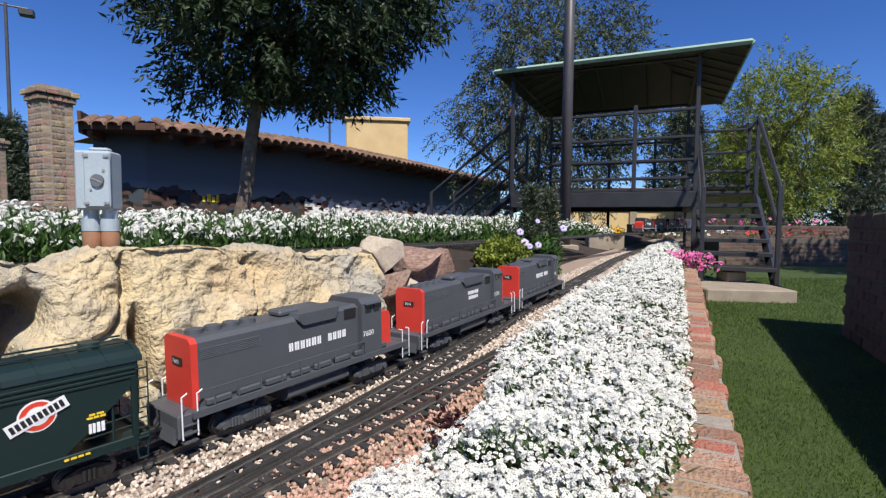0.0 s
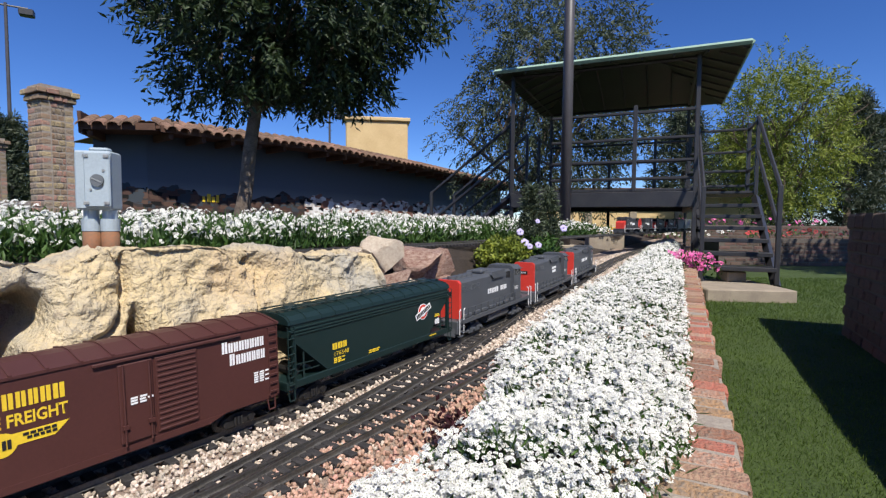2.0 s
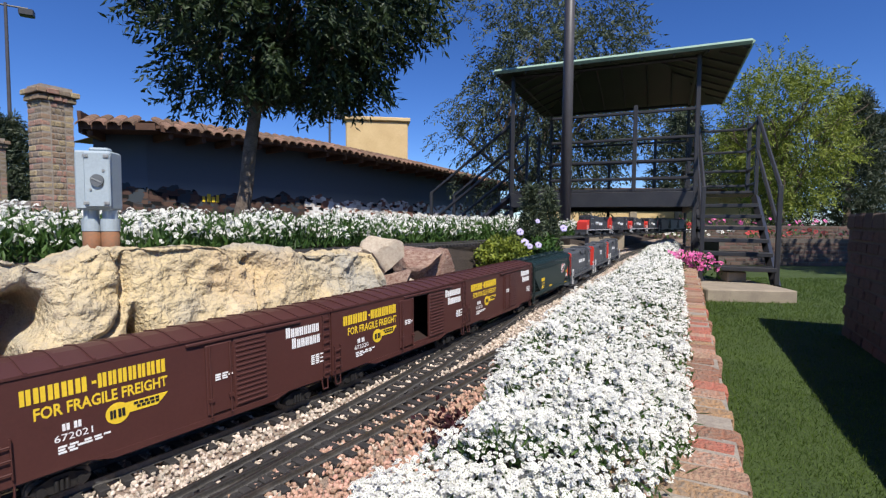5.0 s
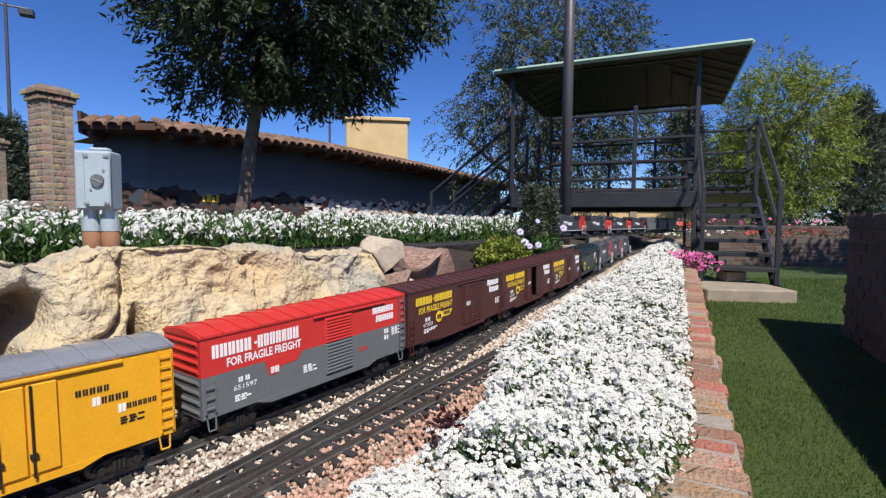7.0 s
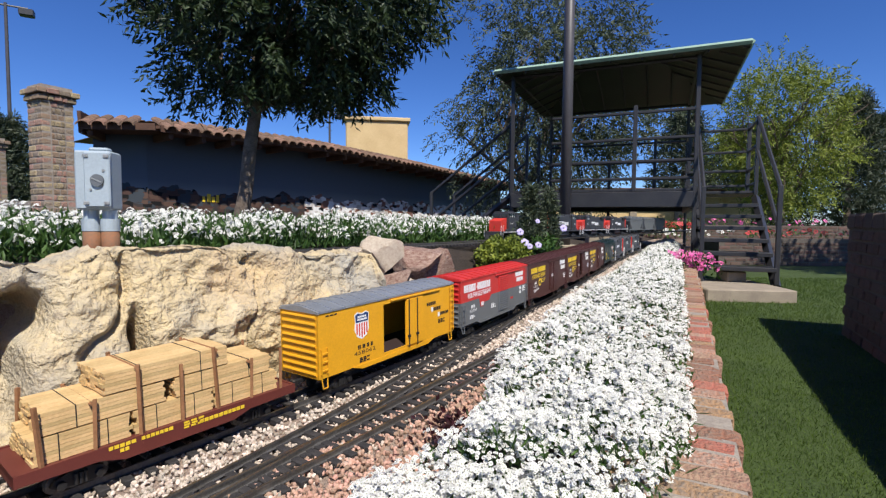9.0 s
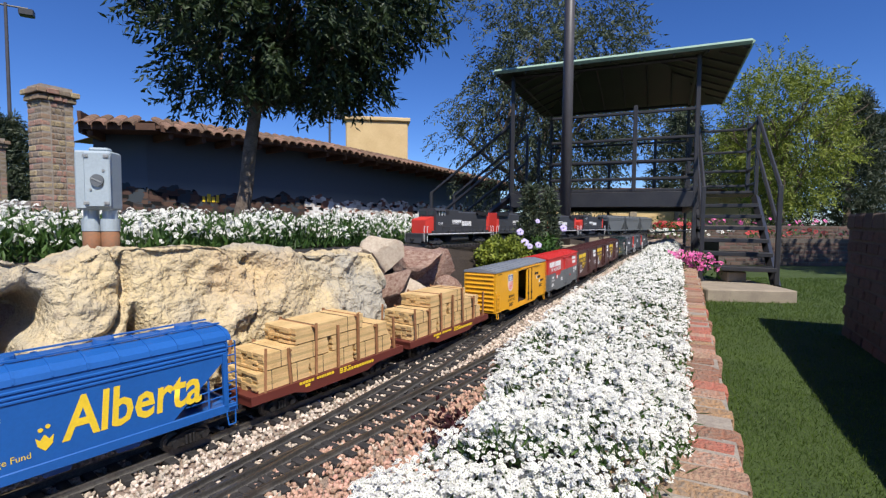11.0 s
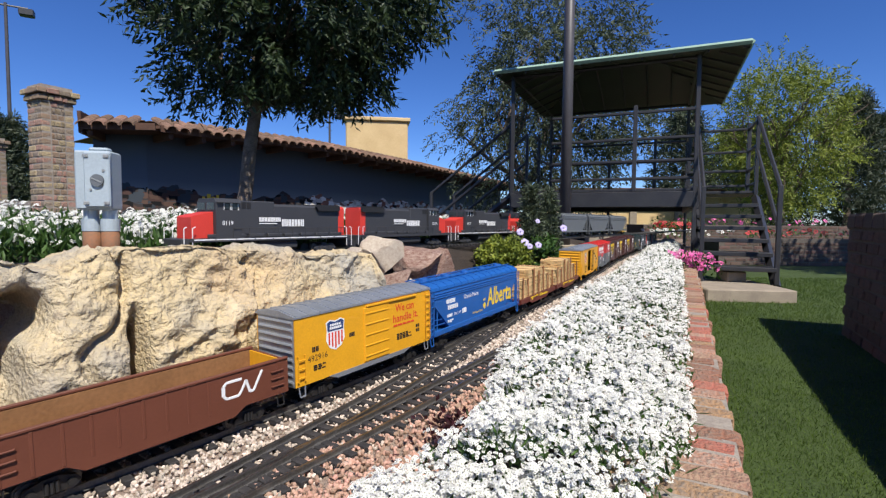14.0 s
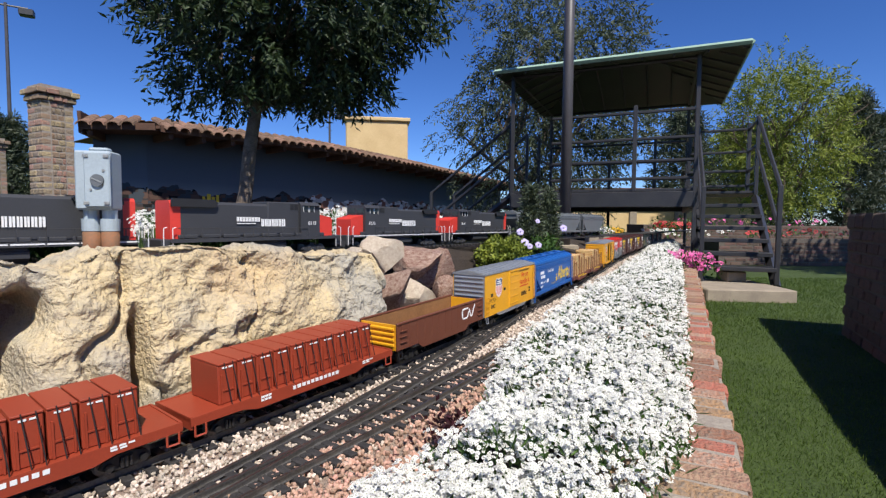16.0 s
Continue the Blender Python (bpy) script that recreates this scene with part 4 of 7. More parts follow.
def end_wall(car, x, sx, z0, z1, material, ribs=9):
    bm = bmesh.new()
    box(bm, x - 0.002, x + 0.002, -HW + 0.002, HW - 0.002, z0, z1)
    wall = part("end_wall", bm, material, car)
    bm = bmesh.new()
    tube(bm, (0, -HW + 0.007, 0), (0, HW - 0.007, 0), 0.0042, seg=8)
    rib = mesh_of(bm, "rib", material)
    for k in range(ribs):
        shared("rib", rib, wall, Matrix.Translation((x + sx * 0.001, 0, z0 + (z1 - z0) * (k + 0.6) / (ribs + 0.2))))
    return wall


def door_panel(car, x0, x1, z0, z1, material, ribs=0, rods=0, out=0.004, trim=None):
    bm = bmesh.new()
    box(bm, x0, x1, -HW - out, -HW + 0.001, z0, z1, 0.0012)
    d = part("door", bm, material, car)
    if ribs:
        bm = bmesh.new()
        box(bm, x0 + 0.003, x1 - 0.003, -HW - out - 0.0018, -HW - out + 0.0005, -0.0022, 0.0014, 0.0008)
        rib = mesh_of(bm, "rib", material)
        for k in range(ribs):
            shared("rib", rib, d, Matrix.Translation((0, 0, z0 + (z1 - z0) * (k + 0.5) / ribs)))
    for k in range(rods):
        x = x0 + (x1 - x0) * (0.12 + 0.76 * k / max(1, rods - 1))
        bm = bmesh.new()
        tube(bm, (x, -HW - out - 0.002, z0 - 0.004), (x, -HW - out - 0.002, z1), 0.0015, seg=6)
        box(bm, x - 0.004, x + 0.004, -HW - out - 0.004, -HW - out - 0.0002, z0 + 0.022, z0 + 0.028)
        part("lock_rod", bm, trim or material, d)
    return d


def boxcar(L, label, side, roof, end, opening=None, split=None, sill=None, grey_end=None):
    """A box car as a shell: floor, two sides, ends, roof; opening: x0, x1 of an open doorway on the near side."""
    car = freight("boxcar", L, label)
    h = L / 2
    bm = bmesh.new()
    box(bm, -h + 0.004, h - 0.004, -HW + 0.004, HW - 0.004, ZB - 0.004, ZB + 0.004)
    box(bm, -h + 0.03, h - 0.03, -0.008, 0.008, 0.016, ZB - 0.004)
    for k in (-0.06, 0.05):
        box(bm, k, k + 0.05, -0.03, 0.03, 0.014, ZB - 0.004, 0.003)
    part("underframe", bm, BLACK, car)
    zs = [(ZB, ZT, side)] if split is None else [(ZB, split[0], split[1]), (split[0], ZT, side)]
    for sy in (-1, 1):
        y0, y1 = sorted((sy * (HW - 0.0025), sy * HW))
        for z0, z1, m in zs:
            bm = bmesh.new()
            if opening and sy < 0:
                box(bm, -h, opening[0], y0, y1, z0, z1)
                box(bm, opening[1], h, y0, y1, z0, z1)
                box(bm, opening[0], opening[1], y0, y1, max(z0, ZT - 0.012), z1)
                box(bm, opening[0], opening[1], y0, y1, z0, z0 + 0.008)
            else:
                box(bm, -h, h, y0, y1, z0, z1)
            part("side_wall", bm, m, car)
    for sx in (-1, 1):
        for z0, z1, m in ([(ZB, ZT, end)] if split is None else [(ZB, split[0], split[1]), (split[0], ZT, end)]):
            end_wall(car, sx * (h - 0.002), sx, z0, z1, m, 9 if split is None else 4)
    bm = bmesh.new()
    box(bm, -h + 0.005, h - 0.005, -HW + 0.004, HW - 0.004, ZB + 0.0041, ZB + 0.0065)
    part("floor", bm, DARKIN, car)
    roof_shell(car, L, roof, ZT)
    bm = bmesh.new()
    sm = sill or (split[1] if split else side)
    prism(bm, [(-h * 0.62, ZB + 0.001), (-h * 0.5, ZB - 0.009), (h * 0.5, ZB - 0.009), (h * 0.62, ZB + 0.001)], -HW - 0.0012, -HW + 0.0015)
    prism(bm, [(-h * 0.62, ZB + 0.001), (-h * 0.5, ZB - 0.009), (h * 0.5, ZB - 0.009), (h * 0.62, ZB + 0.001)], HW - 0.0015, HW + 0.0012)
    part("side_sill", bm, sm, car)
    for sx in (-1, 1):
        for sy in (-1, 1):
            stirrup(car, sx * (h - 0.016), sy, sm)
    ladder(car, h - 0.013, -1, ZB + 0.006, ZT - 0.004, side if split is None else split[1], n=8)
    ladder(car, -h + 0.013, -1, ZB + 0.01, ZB + 0.062, split[1] if split else side, n=3)
    bm = bmesh.new()
    box(bm, -h * 0.1, h * 0.72, -HW - 0.005, -HW + 0.0006, ZT - 0.008, ZT - 0.003, 0.001)
    part("door_track", bm, side, car)
    return car


def data_block(car, x, z, seed, material=None, n=3, side=-1, y=None):
    bars(car, [(2 + (seed + k) % 2, 0.009, 0.0028, 0.003, 0) for k in range(n)], x, z, material or INK_WHITE, side=side, y=y, seed=seed, name="data_stencil")


def slogan_boxcar(number, opening, L=0.535):
    """The brown box cars with a yellow slogan."""
    h = L / 2
    label = "brown model box car with yellow slogan and %s" % ("an open door" if opening else "closed doors")
    car = boxcar(L, label, CAR_BROWN, CAR_BROWN, CAR_BROWN, opening=(0.012, 0.078) if opening else None)
    bars(car, [(5, 0.0125, 0.0205, 0.0028, 0)], -h + 0.034, 0.151, INK_YELLOW, seed=3)
    bars(car, [(1, 0.006, 0.004, 0.002, 0)], -h + 0.1125, 0.1425, INK_YELLOW, seed=3)
    bars(car, [(7, 0.0112, 0.0205, 0.0026, 0)], -h + 0.12, 0.151, INK_YELLOW, seed=4)
    lettering(car, "FOR FRAGILE FREIGHT", -h + 0.046, 0.108, 0.0155, INK_YELLOW, bold=0.035, width=0.165)
    disc(car, -h + 0.142, 0.087, 0.0155, INK_YELLOW)
    bm = bmesh.new()
    prism(bm, [(-h + 0.15, 0.0985), (-h + 0.212, 0.0985), (-h + 0.196, 0.083), (-h + 0.15, 0.083)], -HW - 0.0007, -HW - 0.0001)
    part("emblem", bm, INK_YELLOW, car)
    bars(car, [(2, 0.008, 0.012, 0.003, 0)], -h + 0.132, 0.093, INK_BLACK, y=HW + 0.0008, seed=8)
    bars(car, [(5, 0.006, 0.0036, 0.0016, 0), (5, 0.005, 0.0036, 0.0016, 0.004)], -h + 0.163, 0.0965, INK_BLACK, y=HW + 0.0007, seed=9)
    bars(car, [(2, 0.008, 0.0095, 0.005, 0)], -h + 0.076, 0.0935, INK_WHITE, seed=5)
    lettering(car, number, -h + 0.066, 0.0705, 0.0095, INK_WHITE, bold=0.01, width=0.044)
    data_block(car, -h + 0.07, 0.0645, 2, n=3)
    data_block(car, -h + 0.1, 0.0645, 3, n=2)
    door_panel(car, -0.045 if opening else 0.004, 0.01 if opening else 0.05, ZB + 0.006, ZT - 0.012, CAR_BROWN, 0, 2)
    door_panel(car, 0.08 if opening else 0.054, 0.15 if opening else 0.118, ZB + 0.006, ZT - 0.012, CAR_BROWN, 14, 0, out=0.0025)
    data_block(car, -0.028 if opening else 0.018, 0.105, 6, n=3, y=HW + 0.0046)
    bars(car, [(1, 0.0095, 0.02, 0.0018, 0)], h - 0.107, 0.1545, INK_WHITE, seed=11)
    bars(car, [(7, 0.0078, 0.0165, 0.002, 0)], h - 0.0955, 0.151, INK_WHITE, seed=11)
    bars(car, [(1, 0.0095, 0.02, 0.0018, 0)], h - 0.094, 0.1315, INK_WHITE, seed=13)
    bars(car, [(6, 0.0078, 0.0165, 0.002, 0)], h - 0.0825, 0.128, INK_WHITE, seed=12)
    data_block(car, h - 0.05, 0.088, 7, n=5)
    return car


def red_grey_boxcar(L=0.515):
    h = L / 2
    car = boxcar(L, "red over grey model box car with white slogan", CAR_RED, CAR_RED, CAR_RED, split=(0.103, CAR_GREY))
    bars(car, [(5, 0.0125, 0.0225, 0.0028, 0)], -h + 0.02, 0.154, INK_WHITE, seed=3)
    bars(car, [(1, 0.006, 0.004, 0.002, 0)], -h + 0.099, 0.144, INK_WHITE, seed=3)
    bars(car, [(7, 0.0112, 0.0225, 0.0026, 0)], -h + 0.106, 0.154, INK_WHITE, seed=4)
    lettering(car, "FOR FRAGILE FREIGHT", -h + 0.045, 0.112, 0.0145, INK_WHITE, bold=0.035, width=0.155)
    bm = bmesh.new()
    prism(bm, [(-h + 0.118, 0.105), (-h + 0.205, 0.105), (-h + 0.19, 0.088), (-h + 0.155, 0.086), (-h + 0.146, 0.074), (-h + 0.128, 0.074)], -HW - 0.0007, -HW - 0.0001)
    part("emblem", bm, CAR_RED, car)
    bars(car, [(2, 0.0075, 0.012, 0.002, 0)], -h + 0.131, 0.089, INK_WHITE, y=HW + 0.0007, seed=8)
    bars(car, [(2, 0.008, 0.009, 0.005, 0)], -h + 0.066, 0.088, INK_WHITE, seed=5)
    lettering(car, "651597", -h + 0.056, 0.066, 0.0088, INK_WHITE, bold=0.01, width=0.045)
    data_block(car, -h + 0.058, 0.057, 2, n=3)
    data_block(car, -h + 0.205, 0.072, 4, n=4)
    door_panel(car, 0.004, 0.08, 0.1035, ZT - 0.012, CAR_RED, 8, 0, out=0.003)
    door_panel(car, 0.004, 0.08, ZB + 0.006, 0.103, CAR_GREY, 9, 0, out=0.003)
    bars(car, [(8, 0.0072, 0.0145, 0.0018, 0)], h - 0.112, 0.154, INK_WHITE, seed=11)
    bars(car, [(7, 0.0072, 0.0145, 0.0018, 0.011)], h - 0.112, 0.134, INK_WHITE, seed=12)
    bars(car, [(2, 0.0055, 0.0105, 0.003, 0), (2, 0.0055, 0.0105, 0.003, 0)], h - 0.074, 0.098, INK_WHITE, seed=1, name="data_stencil")
    data_block(car, h - 0.048, 0.098, 7, n=5)
    bars(car, [(1, 0.02, 0.008, 0, 0)], h - 0.155, 0.072, CAR_RED, seed=2, name="data_stencil")
    return car


def yellow_reefer(L=0.5):
    h = L / 2
    car = boxcar(L, "yellow model refrigerator car with silver roof and an open door", CAR_YELLOW, CAR_SILVER, CAR_YELLOW, opening=(-0.05, 0.034))
    shield(car, -h + 0.126, 0.122, 0.046, 0.062)
    bars(car, [(4, 0.0075, 0.009, 0.006, 0.008)], -h + 0.105, 0.078, INK_BLACK, seed=2)
    lettering(car, "458062", -h + 0.1, 0.0565, 0.0085, INK_BLACK, width=0.07)
    data_block(car, -h + 0.118, 0.049, 3, INK_BLACK, 3)
    data_block(car, -h + 0.02, 0.162, 9, INK_BLACK, 1)
    door_panel(car, 0.037, 0.069, ZB + 0.006, ZT - 0.012, CAR_YELLOW, 0, 1, trim=INK_BLACK)
    door_panel(car, 0.071, 0.103, ZB + 0.006, ZT - 0.012, CAR_YELLOW, 0, 1, trim=INK_BLACK)
    bars(car, [(5, 0.0068, 0.009, 0.0022, 0)], h - 0.127, 0.133, INK_BLACK, seed=4)
    bars(car, [(1, 0.009, 0.0125, 0.002, 0), (1, 0.009, 0.0125, 0.002, 0.031)], h - 0.108, 0.118, INK_WHITE, seed=5)
    bars(car, [(4, 0.0062, 0.0095, 0.0022, 0.011)], h - 0.108, 0.1165, INK_BLACK, seed=5)
    bars(car, [(6, 0.0052, 0.008, 0.0018, 0.0)], h - 0.066, 0.0985, INK_BLACK, seed=6)
    data_block(car, h - 0.075, 0.08, 3, INK_BLACK, 3)
    return car


def yellow_silver_boxcar(L=0.44):
    h = L / 2
    car = boxcar(L, "yellow model box car with silver roof, ends and sill", CAR_YELLOW, CAR_SILVER, CAR_SILVER, sill=CAR_SILVER)
    shield(car, -h + 0.105, 0.118, 0.052, 0.066)
    lettering(car, "492916", -h + 0.03, 0.075, 0.0125, INK_BLACK, width=0.052)
    bars(car, [(2, 0.0065, 0.0105, 0.002, 0.006)], -h + 0.036, 0.104, INK_BLACK, seed=2)
    data_block(car, -h + 0.045, 0.066, 3, INK_BLACK, 3)
    bars(car, [(3, 0.0048, 0.009, 0.0012, 0)], -h + 0.145, 0.112, INK_BLACK, seed=4)
    door_panel(car, 0.0 - 0.03, 0.055, ZB + 0.004, ZT - 0.01, CAR_YELLOW, 5, 0, out=0.003)
    lettering(car, "We can", 0.08, 0.131, 0.0185, INK_RED, bold=0.02, width=0.072)
    lettering(car, "handle it.", 0.07, 0.106, 0.0185, INK_RED, bold=0.02, width=0.098)
    bars(car, [(5, 0.014, 0.0045, 0.003, 0)], 0.072, 0.1, INK_RED, seed=6)
    data_block(car, 0.085, 0.076, 3, INK_BLACK, 4)
    data_block(car, 0.108, 0.076, 4, INK_BLACK, 4)
    bars(car, [(2, 0.006, 0.008, 0.002, 0), (2, 0.006, 0.008, 0.002, 0)], 0.16, 0.086, INK_BLACK, seed=1, name="data_stencil")
    return car


def hopper(L, label, colour, group="cars of the lower train", side=-1):
    """A covered hopper: long smooth body with sloped end sheets, hatches on the roof and open end platforms."""
    car = freight("covered_hopper", L, label, group)
    h = L / 2
    bm = bmesh.new()
    hw = HW - 0.003
    prism(bm, [(-h + 0.012, 0.165), (-h + 0.012, 0.13), (-h + 0.105, 0.046), (h - 0.105, 0.046), (h - 0.012, 0.13), (h - 0.012, 0.165)], -hw, hw)
    part("body", bm, colour, car)
    for z in (0.136, 0.142, 0.149):
        for sy in (-1, 1):
            bm = bmesh.new()
            tube(bm, (-h + 0.012, sy * hw, z), (h - 0.012, sy * hw, z), 0.0022, seg=6)
            part("side_rib", bm, colour, car)
    bm = bmesh.new()
    arc = [(-hw - 0.002, 0.158), (-hw, 0.166), (-hw * 0.8, 0.1735), (-hw * 0.4, 0.178), (hw * 0.4, 0.178), (hw * 0.8, 0.1735), (hw, 0.166), (hw + 0.002, 0.158)]
    section(bm, arc, -h + 0.006, h - 0.006)
    n = 14
    roof = part("roof", bm, colour, car)
    bm = bmesh.new()
    section(bm, [(y * 1.012, z + 0.0015) for y, z in arc], -0.0014, 0.0014)
    seam = mesh_of(bm, "roof_seam", colour)
    for k in range(n + 1):
        shared("roof_seam", seam, roof, Matrix.Translation((-h + 0.012 + (L - 0.024) * k / n, 0, 0)))
    for k in range(5):
        bm = bmesh.new()
        x = -h + L * (k + 0.5) / 5
        tube(bm, (x, 0, 0.177), (x, 0, 0.1855), 0.0155, 0.0135, 14)
        part("hatch", bm, colour, car)
    for sy in (-1, 1):
        bm = bmesh.new()
        box(bm, -h + 0.008, h - 0.008, sy * 0.024, sy * 0.024 + 0.006, 0.181, 0.183)
        part("roof_walk", bm, colour, car)
        bm = bmesh.new()
        box(bm, -h, h, sy * hw - 0.002, sy * hw + 0.0035, ZB, 0.047, 0.0012)
        part("side_sill", bm, colour, car)
    for sx in (-1, 1):
        bm = bmesh.new()
        box(bm, sx * (h - 0.1), sx * h, -hw + 0.004, hw - 0.004, 0.033, 0.041)
        box(bm, sx * (h - 0.006), sx * h, -hw, hw, 0.03, 0.047, 0.001)
        part("end_platform", bm, colour, car)
        for sy in (-1, 1):
            bm = bmesh.new()
            box(bm, sx * (h - 0.022), sx * (h - 0.014), sy * hw - 0.003, sy * hw + 0.003, 0.045, 0.135)
            part("corner_post", bm, colour, car)
            ladder(car, sx * (h - 0.009), sy, 0.035, 0.155, colour, w=0.015, n=8, y=hw + 0.001)
            bm = bmesh.new()
            tube(bm, (sx * (h - 0.045), sy * (hw - 0.004), 0.045), (sx * (h - 0.045), sy * (hw - 0.004), 0.1), 0.002, seg=5)
            tube(bm, (sx * (h - 0.006), sy * (hw - 0.004), 0.078), (sx * (h - 0.07), sy * (hw - 0.004), 0.074), 0.0013, seg=5)
            tube(bm, (sx * (h - 0.006), sy * (hw - 0.004), 0.062), (sx * (h - 0.085), sy * (hw - 0.004), 0.06), 0.0013, seg=5)
            part("grab_iron", bm, colour, car)
            stirrup(car, sx * (h - 0.01), sy, colour)
        bm = bmesh.new()
        tube(bm, (sx * (h - 0.05), -0.02, 0.055), (sx * (h - 0.05), 0.02, 0.055), 0.013, seg=12)
        part("brake_cylinder", bm, BLACK, car)
    for k in range(4):
        bm = bmesh.new()
        x = (k - 1.5) * (L - 0.23) / 4
        prism(bm, [(x - 0.035, 0.045), (x + 0.035, 0.045), (x + 0.014, 0.014), (x - 0.014, 0.014)], -0.03, 0.03)
        part("discharge_chute", bm, colour, car)
    return car


def green_hopper():
    L, hw = 0.566, HW - 0.003
    car = hopper(L, "dark green model covered hopper with yellow lettering", CAR_GREEN)
    x = 0.122
    disc(car, x + 0.03, 0.112, 0.021, INK_WHITE, y=hw)
    disc(car, x + 0.03, 0.112, 0.0188, INK_RED, y=hw, lift=0.0014)
    disc(car, x + 0.03, 0.112, 0.0125, INK_WHITE, y=hw, lift=0.0018)
    bm = bmesh.new()
    box(bm, -0.034, 0.034, -hw - 0.0024, -hw - 0.0019, -0.0085, 0.0085, m=Matrix.Translation((x + 0.03, 0, 0.112)) @ Matrix.Rotation(radians(-22), 4, "Y"))
    e = part("emblem", bm, INK_WHITE, car)
    bm = bmesh.new()
    for k in range(10):
        box(bm, -0.0305 + k * 0.0062, -0.0262 + k * 0.0062, -hw - 0.003, -hw - 0.0025, -0.005, 0.005, m=Matrix.Translation((x + 0.03, 0, 0.112)) @ Matrix.Rotation(radians(-22), 4, "Y"))
    part("lettering", bm, INK_BLACK, e)
    bars(car, [(3, 0.0115, 0.0135, 0.0025, 0)], -0.165, 0.098, INK_YELLOW, seed=2, y=hw)
    lettering(car, "176548", -0.163, 0.07, 0.0092, INK_YELLOW, y=hw, width=0.042)
    data_block(car, -0.162, 0.066, 3, INK_YELLOW, 3, y=hw)
    bars(car, [(2, 0.009, 0.014, 0.0015, 0)], x + 0.085, 0.082, INK_WHITE, y=hw, name="data_stencil")
    bars(car, [(2, 0.008, 0.003, 0.002, 0), (3, 0.007, 0.003, 0.001, -0.003)], x + 0.086, 0.096, INK_YELLOW, y=hw, name="data_stencil")
    bars(car, [(3, 0.011, 0.003, 0.002, 0), (3, 0.01, 0.003, 0.002, 0)], -0.055, 0.058, INK_YELLOW, y=hw, name="data_stencil")
    bars(car, [(4, 0.006, 0.003, 0.002, 0)], x + 0.055, 0.044, INK_YELLOW, y=hw + 0.003, name="data_stencil")
    return car


def blue_hopper():
    L, hw = 0.585, HW - 0.003
    car = hopper(L, "bright blue model covered hopper with yellow lettering", CAR_BLUE)
    lettering(car, "Alberta", 0.048, 0.068, 0.056, INK_YELLOW, y=hw, bold=0.03, width=0.188, shear=0.12)
    lettering(car, "Grande Prairie", -0.105, 0.114, 0.0125, INK_WHITE, y=hw, width=0.09, bold=0.015)
    for k, (w, z) in enumerate(((0.05, 0.126), (0.06, 0.108))):
        bars(car, [(6, w / 8, 0.012, w / 26, 0.008 * k)], -0.205, z, INK_WHITE, y=hw, seed=k + 2)
    lettering(car, "396197", -0.165, 0.074, 0.0088, INK_WHITE, y=hw, width=0.04)
    bars(car, [(4, 0.006, 0.0088, 0.0018, 0)], -0.2, 0.083, INK_WHITE, y=hw, seed=4)
    data_block(car, -0.198, 0.066, 3, INK_WHITE, 2, y=hw)
    bars(car, [(3, 0.007, 0.014, 0.0015, 0)], -0.115, 0.087, INK_WHITE, y=hw, name="data_stencil")
    lettering(car, "Heritage Fund", -0.05, 0.058, 0.0085, INK_YELLOW, y=hw, width=0.062)
    bm = bmesh.new()
    prism(bm, [(0.018, 0.082), (0.02, 0.07), (0.028, 0.062), (0.036, 0.07), (0.038, 0.082), (0.033, 0.077), (0.028, 0.084), (0.023, 0.077)], -hw - 0.0007, -hw - 0.0001)
    part("emblem", bm, INK_YELLOW, car, "yellow tulip emblem")
    disc(car, 0.024, 0.091, 0.0028, INK_YELLOW, y=hw)
    disc(car, 0.032, 0.094, 0.0028, INK_YELLOW, y=hw)
    return car


def lumber_bundle(car, x0, x1, z0, layers, seed, y0=-0.05, y1=0.05):
    """A stack of thin boards with uneven ends, strapped."""
    q = random.Random(seed)
    bm = bmesh.new()
    t = 0.0052
    for k in range(layers):
        n = 6
        w = (y1 - y0) / n
        for i in range(n):
            e0, e1 = q.uniform(-0.004, 0.002), q.uniform(-0.002, 0.004)
            box(bm, x0 + e0, x1 + e1, y0 + i * w + 0.0003, y0 + (i + 1) * w - 0.0003, z0 + k * t + 0.0002, z0 + (k + 1) * t - 0.0002)
    b = part("lumber_bundle", bm, LUMBER, car, "strapped stack of pale pine boards")
    tagged(b, kind="stuff")
    for f in (0.25, 0.75):
        x = x0 + (x1 - x0) * f
        bm = bmesh.new()
        zt = z0 + layers * t
        pipe(bm, [(x, y0 - 0.0006, z0), (x, y0 - 0.0006, zt + 0.0004), (x, y1 + 0.0006, zt + 0.0004), (x, y1 + 0.0006, z0)], 0.0007, 4)
        part("strap", bm, INK_BLACK, b)


